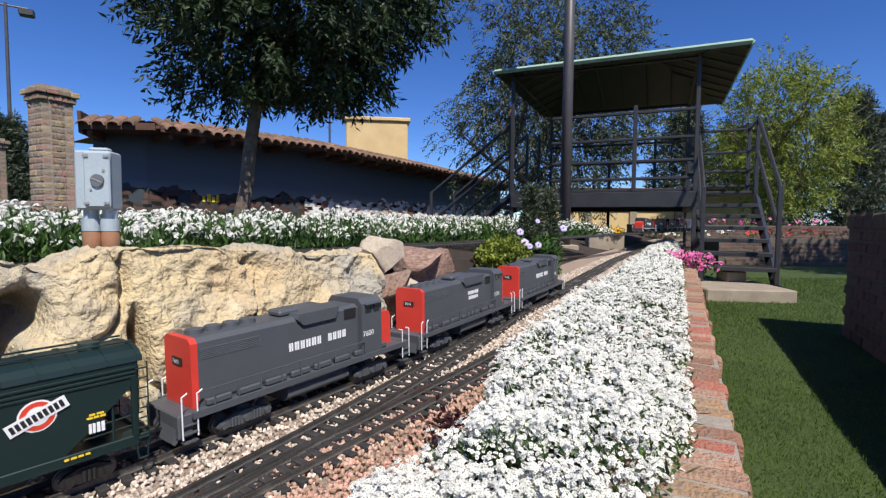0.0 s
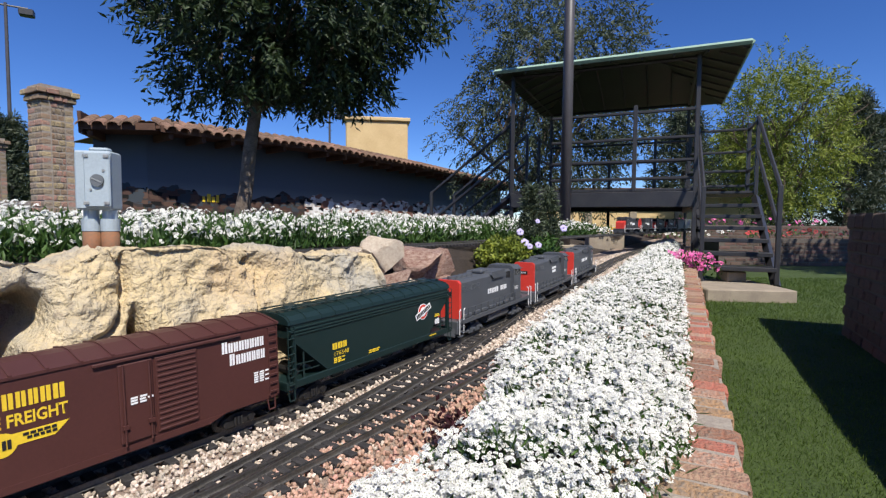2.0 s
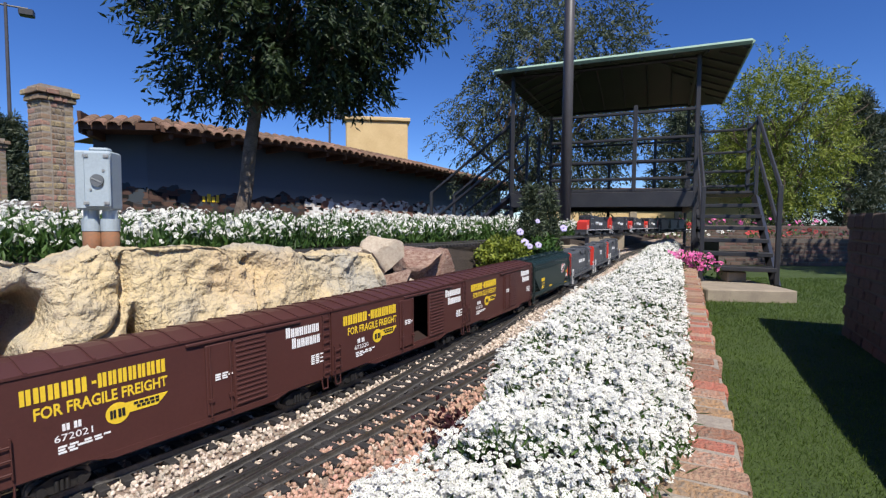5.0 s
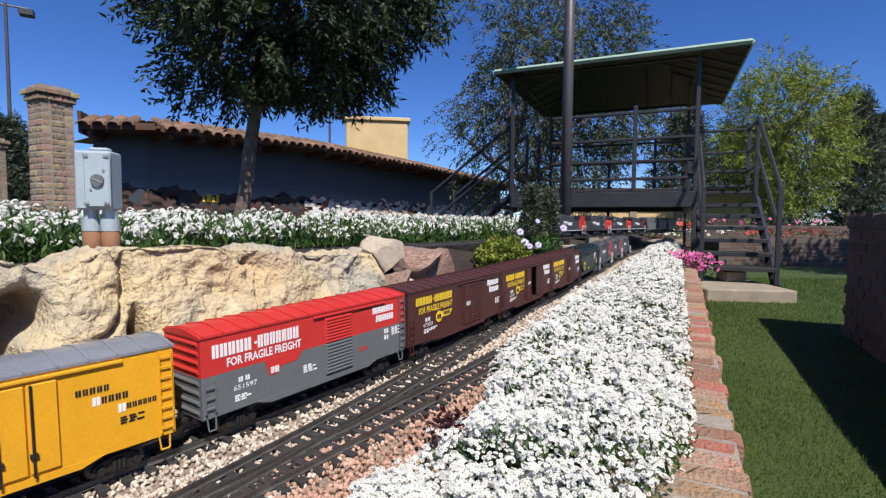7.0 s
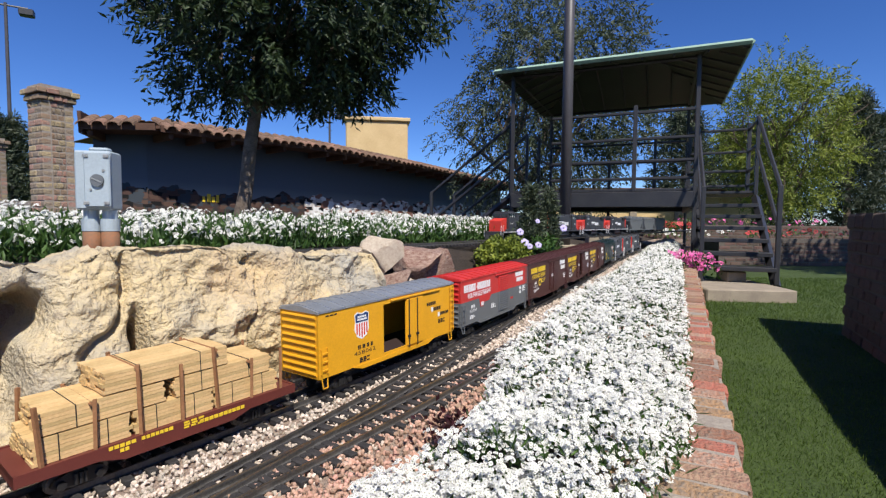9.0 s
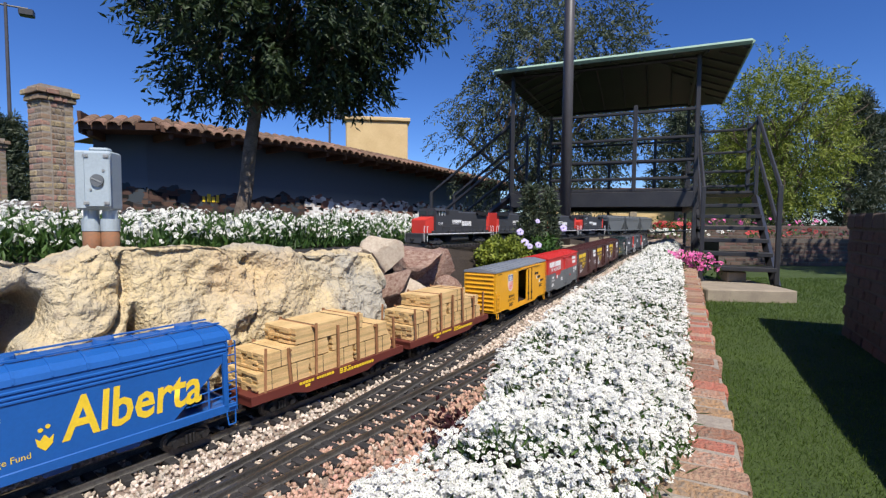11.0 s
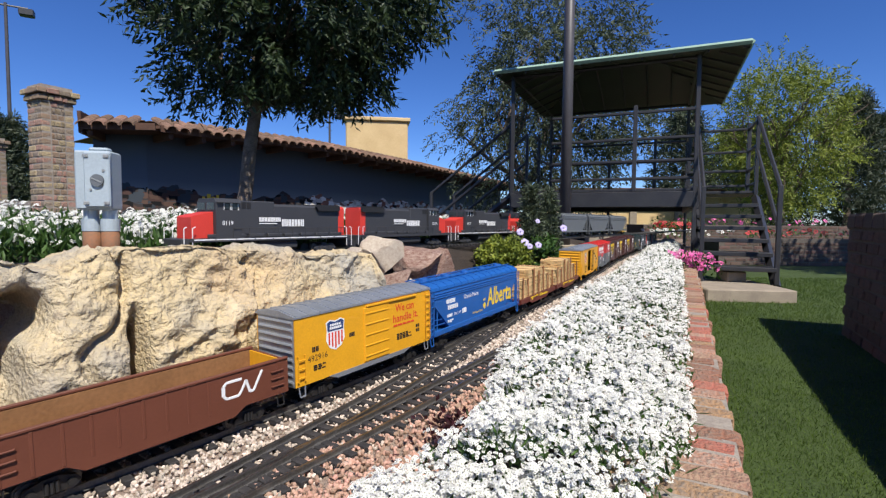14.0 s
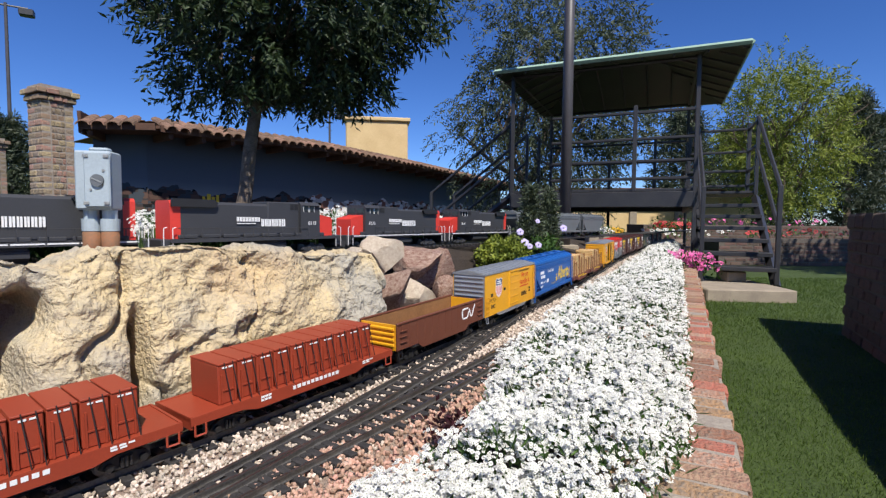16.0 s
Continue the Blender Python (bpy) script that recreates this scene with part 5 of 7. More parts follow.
def lumber_flat(seed, L=0.42):
    car = freight("lumber_flat_car", L, "maroon model flat car loaded with pale lumber between stakes")
    h = L / 2
    bm = bmesh.new()
    box(bm, -h, h, -HW + 0.001, HW - 0.001, 0.034, 0.042, 0.001)
    part("deck", bm, CAR_MAROON, car)
    for sy in (-1, 1):
        bm = bmesh.new()
        prism(bm, [(-h, 0.044), (-h, 0.028), (-h * 0.55, 0.026), (-h * 0.4, 0.016), (h * 0.4, 0.016), (h * 0.55, 0.026), (h, 0.028), (h, 0.044)], sy * HW - 0.0025, sy * HW + 0.0025)
        part("side_sill", bm, CAR_MAROON, car)
    for sx in (-1, 1):
        bm = bmesh.new()
        box(bm, sx * (h - 0.004), sx * h, -HW, HW, 0.026, 0.044)
        part("end_sill", bm, CAR_MAROON, car)
    q = random.Random(seed)
    z = 0.0425
    thirds = [(-h + 0.022, -h + 0.138), (-h + 0.146, -h + 0.262), (-h + 0.27, h - 0.034)]
    for i, (a, b) in enumerate(thirds):
        lumber_bundle(car, a, b, z, 7, seed * 10 + i)
    lumber_bundle(car, thirds[0][0] + 0.012, thirds[0][1] + 0.05, z + 0.0385, 6, seed * 10 + 4)
    lumber_bundle(car, thirds[1][0] + 0.058, thirds[2][1] - 0.012, z + 0.0385, 6, seed * 10 + 5)
    lumber_bundle(car, thirds[0][1] - 0.03, thirds[1][1] + 0.03, z + 0.072, 6, seed * 10 + 6)
    for i in range(7):
        x = -h + 0.03 + i * (L - 0.06) / 6
        tall = (0.125, 0.115, 0.15, 0.135, 0.15, 0.115, 0.12)[i]
        for sy in (-1, 1):
            bm = bmesh.new()
            lean = q.uniform(-0.006, 0.006)
            pipe(bm, [(x, sy * (HW - 0.0008), 0.03), (x + lean, sy * (HW - 0.002), tall)], 0.0034, 4)
            part("stake", bm, STAKE, car)
        if i in (1, 2, 4, 5):
            bm = bmesh.new()
            tube(bm, (x, -HW + 0.001, tall - 0.006), (x, HW - 0.001, tall - 0.006), 0.0032, seg=4)
            part("cross_bar", bm, STAKE, car)
    bars(car, [(5, 0.006, 0.0052, 0.0015, 0), (2, 0.006, 0.0052, 0.0015, 0.014)], -h + 0.105, 0.0415, INK_YELLOW, y=HW + 0.0025, seed=3)
    bars(car, [(7, 0.0055, 0.0052, 0.0015, 0)], -h + 0.148, 0.0415, INK_YELLOW, y=HW + 0.0025, seed=4)
    bars(car, [(10, 0.0062, 0.006, 0.0016, 0)], -h + 0.235, 0.037, INK_YELLOW, y=HW + 0.0025, seed=5)
    data_block(car, -h + 0.21, 0.042, 3, INK_YELLOW, 3, y=HW + 0.0025)
    return car


def gondola(L=0.438):
    car = freight("gondola", L, "brown model gondola, empty, with yellow end panels")
    h = L / 2
    top = 0.097
    bm = bmesh.new()
    box(bm, -h + 0.003, h - 0.003, -HW + 0.003, HW - 0.003, 0.034, 0.04)
    part("floor", bm, GOND_INNER, car)
    for sy in (-1, 1):
        bm = bmesh.new()
        prism(bm, [(-h, top), (-h, 0.034), (-h * 0.6, 0.034), (-h * 0.5, 0.02), (h * 0.5, 0.02), (h * 0.6, 0.034), (h, 0.034), (h, top)], sy * HW - 0.0022, sy * HW + 0.0012)
        part("side_wall", bm, GOND_BROWN, car)
        bm = bmesh.new()
        box(bm, -h, h, sy * HW - 0.0045, sy * HW + 0.0028, top + 0.0002, top + 0.005, 0.0012)
        part("top_rail", bm, GOND_BROWN, car)
        bm = bmesh.new()
        box(bm, -h + 0.006, h - 0.006, sy * (HW - 0.0052), sy * (HW - 0.0024), 0.0405, top - 0.001)
        part("lining", bm, GOND_INNER, car)
        bm = bmesh.new()
        box(bm, -0.0022, 0.0022, sy * HW - 0.003, sy * HW + 0.0032, 0.036, top - 0.001, 0.0006)
        rib = mesh_of(bm, "side_rib", GOND_BROWN)
        for k in range(13):
            xr = -h + 0.02 + k * (L - 0.04) / 12
            if sy > 0 or not h - 0.135 < xr < h - 0.045:
                shared("side_rib", rib, car, Matrix.Translation((xr, 0, 0)))
    for sx in (-1, 1):
        bm = bmesh.new()
        box(bm, sx * (h - 0.006), sx * (h - 0.001), -HW + 0.003, HW - 0.003, 0.034, top)
        for k in range(4):
            tube(bm, (sx * (h - 0.001), -HW + 0.008, 0.046 + k * 0.0135), (sx * (h - 0.001), HW - 0.008, 0.046 + k * 0.0135), 0.004, seg=6)
        part("end_wall", bm, CAR_YELLOW if sx < 0 else GOND_BROWN, car, "yellow end panel" if sx < 0 else "")
        bm = bmesh.new()
        box(bm, sx * (h - 0.0095), sx * (h - 0.0062), -HW + 0.006, HW - 0.006, 0.041, top - 0.001)
        part("end_lining", bm, CAR_YELLOW, car, "yellow painted inside end")
        for sy in (-1, 1):
            for k in range(3):
                bm = bmesh.new()
                z = 0.052 + k * 0.014
                pipe(bm, [(sx * (h - 0.012), sy * HW, z), (sx * (h - 0.012), sy * (HW + 0.005), z), (sx * (h - 0.036), sy * (HW + 0.005), z), (sx * (h - 0.036), sy * HW, z)], 0.0014, 5)
                part("grab_iron", bm, GOND_BROWN, car)
            stirrup(car, sx * (h - 0.016), sy, BLACK)
    # the worm-like white emblem near the front end
    y = HW + 0.0012
    bm = bmesh.new()
    pts = [(h - 0.094, 0.084), (h - 0.122, 0.084), (h - 0.128, 0.078), (h - 0.128, 0.062), (h - 0.122, 0.056), (h - 0.1, 0.056), (h - 0.093, 0.066), (h - 0.086, 0.08), (h - 0.079, 0.057), (h - 0.072, 0.057), (h - 0.054, 0.09)]
    for (xa, za), (xb, zb) in zip(pts, pts[1:]):
        tube(bm, (xa, -y, za), (xb, -y, zb), 0.0036, seg=6)
    for v in bm.verts:
        v.co.y = -y - (0.0016 if v.co.y < -y - 0.001 else 0.0)
    part("emblem", bm, INK_WHITE, car)
    for k in range(3):
        data_block(car, -h + 0.09 + 0.016 * k, 0.084 - 0.002 * (k % 2), 3 + k, INK_WHITE, 5, y=y)
    lettering(car, "41004", -h + 0.092, 0.046, 0.0055, INK_WHITE, y=y, width=0.024)
    return car


def crate_flat(L, seed):
    car = freight("crate_flat_car", L, "oxide red model flat car carrying a row of red crates")
    h = L / 2
    bm = bmesh.new()
    box(bm, -h, h, -HW + 0.001, HW - 0.001, 0.036, 0.043, 0.001)
    part("deck", bm, CAR_RUST, car)
    for sy in (-1, 1):
        bm = bmesh.new()
        prism(bm, [(-h, 0.044), (-h, 0.03), (-h * 0.62, 0.028), (-h * 0.5, 0.02), (h * 0.5, 0.02), (h * 0.62, 0.028), (h, 0.03), (h, 0.044)], sy * HW - 0.0025, sy * HW + 0.0025)
        part("side_sill", bm, CAR_RUST, car)
    for sx in (-1, 1):
        bm = bmesh.new()
        box(bm, sx * (h - 0.004), sx * h, -HW, HW, 0.024, 0.045)
        part("end_sill", bm, CAR_RUST, car)
        for sy in (-1, 1):
            bm = bmesh.new()
            pipe(bm, [(sx * (h - 0.006), sy * (HW + 0.003), 0.03), (sx * (h - 0.006), sy * (HW + 0.003), 0.012), (sx * (h - 0.024), sy * (HW + 0.003), 0.012), (sx * (h - 0.024), sy * (HW + 0.003), 0.03)], 0.002, 4)
            part("step", bm, CAR_RUST, car)
    n = 10
    a, b = -h + 0.055, h - 0.055
    w = (b - a) / n
    for k in range(n):
        bm = bmesh.new()
        x0, x1 = a + k * w + 0.0014, a + (k + 1) * w - 0.0014
        box(bm, x0, x1, -0.046, 0.046, 0.0435, 0.112, 0.0015)
        box(bm, x0 - 0.0001, x1 + 0.0001, -0.0475, 0.0475, 0.1122, 0.1155, 0.0008)
        c = part("crate", bm, CAR_RUST, car)
        bars(c, [(2, 0.008, 0.0028, 0.003, 0)], x0 + 0.008, 0.1085, INK_WHITE, y=0.0462, seed=k)
        bm = bmesh.new()
        box(bm, x0 + 0.004, x0 + 0.0065, -0.0485, -0.046, 0.044, 0.096)
        box(bm, x1 - 0.0065, x1 - 0.004, -0.0485, -0.046, 0.044, 0.096)
        box(bm, x0 + 0.0066, x1 - 0.0066, -0.0478, -0.0462, 0.066, 0.0685)
        part("batten", bm, CAR_RUST, c)
        for f in (0.3, 0.75):
            bm = bmesh.new()
            x = x0 + (x1 - x0) * f
            tube(bm, (x, -0.0485, 0.117), (x + 0.006, -HW - 0.001, 0.044), 0.0009, seg=5)
            part("tie_rod", bm, BLACK, c)
    bars(car, [(11, 0.0075, 0.0068, 0.0035, 0)], -0.045, 0.0395, INK_WHITE, y=HW + 0.0025, seed=seed)
    bars(car, [(3, 0.006, 0.004, 0.0015, 0), (3, 0.006, 0.004, 0.0015, 0)], -0.115, 0.041, INK_WHITE, y=HW + 0.0025, seed=seed + 1)
    data_block(car, h - 0.1, 0.041, 3, INK_WHITE, 2, y=HW + 0.0025)
    return car


def locomotive(L, number, label, near=-1, modern=False, group="locomotives of the lower train", front_red=True):
    """A diesel: frame with walkways, long hood, cab and short nose to the front (+x), fuel tank, two trucks."""
    car = thing("locomotive", Matrix(), label, "model locomotive", group)
    h = L / 2
    body = LOCO_DARK if modern else LOCO_GREY
    for sx in (-1, 1):
        truck(car, sx * (h - 0.125), 3, body)
    couplers(car, L)
    bm = bmesh.new()
    box(bm, -h + 0.022, h - 0.022, -HW + 0.003, HW - 0.003, 0.042, 0.051, 0.001)
    part("walkway", bm, body, car)
    for sy in (-1, 1):
        bm = bmesh.new()
        box(bm, -h + 0.022, h - 0.022, sy * HW - 0.0025, sy * HW + 0.0015, 0.041, 0.0525)
        part("frame_sill", bm, body, car)
    if modern:
        bm = bmesh.new()
        for k in range(9):
            x = -h + 0.03 + k * (L - 0.06) / 9
            box(bm, x, x + (L - 0.06) / 9 - 0.004, near * (HW + 0.0017), near * (HW + 0.0023), 0.046, 0.0495)
        part("sill_stripe", bm, INK_WHITE, car)
    hood = 0.043
    cab0, cab1 = h - (0.19 if modern else 0.165), h - (0.105 if modern else 0.1)
    ht = 0.167 if not modern else 0.163
    bm = bmesh.new()
    x0 = -h + 0.03
    section(bm, [(-hood, 0.0515), (-hood, ht - 0.008), (-hood + 0.008, ht), (hood - 0.008, ht), (hood, ht - 0.008), (hood, 0.0515)], x0 + 0.012, cab0 - 0.001)
    part("long_hood", bm, body, car)
    bm = bmesh.new()
    section(bm, [(-hood - 0.0006, 0.0515), (-hood - 0.0006, ht - 0.0076), (-hood + 0.008, ht + 0.0006), (hood - 0.008, ht + 0.0006), (hood + 0.0006, ht - 0.0076), (hood + 0.0006, 0.0515)], x0, x0 + (0.0118 if not modern else 0.03))
    part("rear_panel", bm, LOCO_RED, car, "scarlet rear hood end")
    if not modern:
        plate = lettering(car, number, 0, 0, 0.0075, INK_WHITE, y=0)
        plate.data.transform(Matrix.Translation((x0 - 0.0022, 0.0125, 0.122)) @ Matrix.Rotation(radians(-90), 4, "Z"))
        bm = bmesh.new()
        box(bm, x0 - 0.0016, x0 + 0.0002, -0.016, 0.016, 0.1195, 0.1325)
        part("number_board", bm, BLACK, car)
        bm = bmesh.new()
        for k in range(6):
            z = 0.131 + k * 0.0032
            box(bm, x0 + 0.016, x0 + 0.13, near * hood - 0.001, near * hood + 0.001, z, z + 0.0011)
        part("radiator_grille", bm, GREYDARK, car)
        for k in range(4):
            bm = bmesh.new()
            x = x0 + 0.03 + k * 0.034
            tube(bm, (x, 0, ht - 0.002), (x, 0, ht + 0.008), 0.0155, 0.0145, 18)
            part("roof_fan", bm, body, car)
        bm = bmesh.new()
        box(bm, x0 + 0.19, x0 + 0.24, -0.02, 0.02, ht + 0.0004, ht + 0.013, 0.004)
        part("exhaust_housing", bm, body, car)
        bm = bmesh.new()
        prism(bm, [(x0 + 0.21, ht - 0.004), (x0 + 0.215, ht + 0.006), (cab0 - 0.06, ht + 0.006), (cab0 - 0.07, ht - 0.018), (x0 + 0.225, ht - 0.018)], -hood - 0.006, hood + 0.006)
        part("dynamic_brake_blister", bm, body, car)
        bm = bmesh.new()
        box(bm, cab0 - 0.042, cab0 - 0.008, near * hood - 0.0015, near * hood + 0.0015, ht - 0.028, ht - 0.006)
        part("intake_grille", bm, BLACK, car)
    else:
        bm = bmesh.new()
        prism(bm, [(x0 + 0.002, ht - 0.004), (x0 + 0.004, ht + 0.006), (x0 + 0.125, ht + 0.006), (x0 + 0.14, ht - 0.004), (x0 + 0.13, ht - 0.018), (x0 + 0.002, ht - 0.018)], -hood - 0.012, -hood - 0.001)
        prism(bm, [(x0 + 0.031, ht - 0.004), (x0 + 0.034, ht + 0.004), (x0 + 0.135, ht + 0.004), (x0 + 0.145, ht - 0.004), (x0 + 0.135, ht - 0.018), (x0 + 0.031, ht - 0.018)], hood + 0.001, hood + 0.012)
        part("radiator_wing", bm, BLACK, car)
        bm = bmesh.new()
        box(bm, cab0 - 0.13, cab0 - 0.002, -hood - 0.003, hood + 0.003, 0.053, ht + 0.008, 0.003)
        part("equipment_cabinet", bm, body, car)
        for k in range(2):
            bm = bmesh.new()
            box(bm, cab0 - 0.04 + k * 0.018, cab0 - 0.025 + k * 0.018, near * (hood + 0.003) - 0.001, near * (hood + 0.003) + 0.001, ht - 0.018, ht + 0.002)
            part("vent", bm, BLACK, car)
    # cab with raked windscreen, and the nose
    cw = HW - 0.004
    top = ht + 0.012
    bm = bmesh.new()
    section(bm, [(-cw, 0.0515), (-cw, top - 0.012), (-cw + 0.012, top), (cw - 0.012, top), (cw, top - 0.012), (cw, 0.0515)], cab0, cab1)
    cab = part("cab", bm, body, car)
    for k in range(2):
        bm = bmesh.new()
        xa = cab0 + 0.012 + k * 0.026
        box(bm, xa, xa + 0.02, near * cw - 0.001, near * cw + 0.0012, top - 0.035, top - 0.015, 0.001)
        part("side_window", bm, GLASS, cab)
        if modern:
            bm = bmesh.new()
            for d in (-0.0015, 0.02):
                box(bm, xa + d, xa + d + 0.0015, near * cw - 0.001, near * cw + 0.0018, top - 0.036, top - 0.0142)
            part("window_frame", bm, WIRE_WHITE, cab)
    bm = bmesh.new()
    box(bm, cab0 + 0.008, cab1 - 0.002, near * (cw + 0.0), near * (cw + 0.009), top - 0.014, top - 0.0125)
    part("sunshade", bm, body, cab)
    for sy in (-1, 1):
        bm = bmesh.new()
        y0, y1 = sorted((sy * 0.006, sy * (cw - 0.008)))
        box(bm, cab1 + 0.0002, cab1 + 0.0016, y0, y1, top - 0.036, top - 0.014)
        part("windscreen", bm, GLASS, cab)
    nose = 0.03 if not modern else 0.042
    bm = bmesh.new()
    nl = h - 0.042 if not modern else h - 0.035
    prism(bm, [(cab1 + 0.0018, 0.0515), (cab1 + 0.0018, top - 0.042), (nl - 0.006, top - (0.048 if not modern else 0.055)), (nl, top - 0.06), (nl, 0.0515)], -nose, nose)
    part("nose", bm, LOCO_RED if front_red else body, car, "scarlet nose")
    # fuel tank, steps, rails
    bm = bmesh.new()
    section(bm, [(-0.044, 0.038), (-0.05, 0.03), (-0.05, 0.015), (-0.036, 0.004), (0.036, 0.004), (0.05, 0.015), (0.05, 0.03), (0.044, 0.038)], -0.075, 0.085)
    part("fuel_tank", bm, body, car)
    for k in range(8):
        bm = bmesh.new()
        xa = -h + 0.05 + k * (L - 0.12) / 8
        box(bm, xa, xa + (L - 0.12) / 8 - 0.012, near * (hood + 0.001), near * (hood + 0.011), 0.0525, 0.064, 0.002)
        part("battery_box", bm, body, car)
    bm = bmesh.new()
    tube(bm, (-0.07, near * 0.045, 0.037), (0.08, near * 0.045, 0.037), 0.0065, seg=8)
    part("air_tank", bm, body, car)
    for sx in (-1, 1):
        bm = bmesh.new()
        box(bm, sx * (h - 0.024), sx * h, -HW + 0.004, HW - 0.004, 0.012, 0.051, 0.002)
        prism(bm, [(sx * h, 0.03), (sx * (h + 0.006), 0.006), (sx * (h + 0.002), 0.002), (sx * (h - 0.01), 0.012)], -0.045, 0.045)
        part("pilot", bm, body, car)
        for sy in (-1, 1):
            bm = bmesh.new()
            for z in (0.004, 0.018, 0.032):
                box(bm, sx * (h - 0.03), sx * (h - 0.006), sy * (HW - 0.012), sy * (HW + 0.001), z, z + 0.002)
            part("steps", bm, body, car)
            for x in (h - 0.005, h - 0.03):
                bm = bmesh.new()
                pipe(bm, [(sx * x, sy * HW, 0.012), (sx * x, sy * HW, 0.082), (sx * (x - 0.01), sy * (HW - 0.002), 0.086)], 0.0014, 5)
                part("grab_rail", bm, WIRE_WHITE, car, "white wire grab rail")
    for sy in (-1, 1):
        for k in range(9):
            bm = bmesh.new()
            x = -h + 0.06 + k * (L - 0.22) / 8
            tube(bm, (x, sy * HW, 0.051), (x, sy * HW, 0.083), 0.0014, seg=5)
            part("stanchion", bm, body, car)
        bm = bmesh.new()
        tube(bm, (-h + 0.045, sy * HW, 0.083), (h - 0.16, sy * HW, 0.083), 0.001, seg=5)
        part("handrail", bm, body, car)
    return car


def road_loco(number, L, words):
    car = locomotive(L, number, "grey model diesel locomotive with scarlet ends and white lettering")
    h = L / 2
    y = 0.043
    if words == 2:
        bars(car, [(8, 0.0066, 0.0105, 0.002, 0), (7, 0.0066, 0.0105, 0.002, 0.004)], -0.02, 0.128, INK_WHITE, y=y, seed=3)
    else:
        bars(car, [(6, 0.0105, 0.0165, 0.0038, 0)], -0.065, 0.118, INK_WHITE, y=y, seed=3)
        bars(car, [(4, 0.0105, 0.0165, 0.0038, 0)], 0.034, 0.118, INK_WHITE, y=y, seed=4)
    lettering(car, number, h - 0.162, 0.092, 0.0125, INK_WHITE, y=HW - 0.004, width=0.034, bold=0.01)
    return car


def upper_loco(number, backward=False, L=0.67):
    """A modern diesel of the upper train; a backward one shows its other side."""
    k = -1 if backward else 1
    car = locomotive(L, number, "dark grey modern model diesel with scarlet nose and white stripe", near=k, modern=True, group="locomotives of the upper train")
    h = L / 2
    lettering(car, number, h - (0.159 if backward else 0.125), 0.092, 0.0135, INK_WHITE, side=k, y=HW - 0.004, width=0.036)
    x = -0.1 if backward else 0.075
    bars(car, [(8, 0.0088, 0.0145, 0.0022, 0)], x, 0.118, INK_WHITE, side=k, y=0.0465, seed=3)
    bars(car, [(1, 0.075, 0.0025, 0, 0)], x, 0.0985, INK_WHITE, side=k, y=0.0465, seed=3)
    bars(car, [(7, 0.0115, 0.0245, 0.003, 0)], x - k * 0.089, 0.112, INK_WHITE, side=k, y=0.0465, seed=4)
    return car


TRAIN = [(road_loco("7602", 0.6, 1), 1.86, 0.6), (road_loco("9004", 0.6, 2), 1.222, 0.6), (road_loco("7600", 0.575, 1), 0.594, 0.575),
         (green_hopper(), -0.016, 0.566), (slogan_boxcar("672022", False), -0.582, 0.535), (slogan_boxcar("672020", True), -1.116, 0.535),
         (slogan_boxcar("672021", False), -1.651, 0.535), (red_grey_boxcar(), -2.188, 0.515), (yellow_reefer(), -2.735, 0.5),
         (lumber_flat(1), -3.253, 0.42), (lumber_flat(2), -3.7, 0.42), (blue_hopper(), -4.226, 0.585), (yellow_silver_boxcar(), -4.737, 0.44),
         (gondola(), -5.192, 0.438), (crate_flat(0.485, 1), -5.67, 0.485), (crate_flat(0.485, 2), -6.165, 0.485)]
UPPER = [(upper_loco(n, i == 1), -0.067 - 0.70 * i, 0.67) for i, n in enumerate(("8119", "8115", "8173", "8141"))]
for _i in range(3):
    UPPER.append((hopper(0.56, "pale grey model covered hopper on the upper track", CAR_GREY, "cars of the upper train", 1), -0.1 - 0.70 * 3 - 0.66 - 0.6 * _i, 0.56))

# ---------------------------------------------------------------- plants


def turned(q, n):
    """n random rotations as rows of three axes."""
    a = q.normal(size=(n, 3))
    a /= np.linalg.norm(a, axis=1)[:, None]
    b = q.normal(size=(n, 3))
    b -= (a * b).sum(1)[:, None] * a
    b /= np.linalg.norm(b, axis=1)[:, None]
    return a, b, np.cross(a, b)


def quads(name, P, A, B, l, w, material, label="", fold=0.15):
    """Pointed leaves: at P, along A, across B, of length l and width w."""
    n = len(P)
    N = np.cross(A, B)
    l, w = np.broadcast_to(l, n)[:, None], np.broadcast_to(w, n)[:, None]
    v = np.stack([P, P + A * l * 0.45 + B * w * 0.5 + N * w * fold, P + A * l, P + A * l * 0.45 - B * w * 0.5 + N * w * fold], 1).reshape(-1, 3)
    f = np.arange(4 * n).reshape(n, 4)
    return mesh_from(name, v.tolist(), f.tolist(), material)


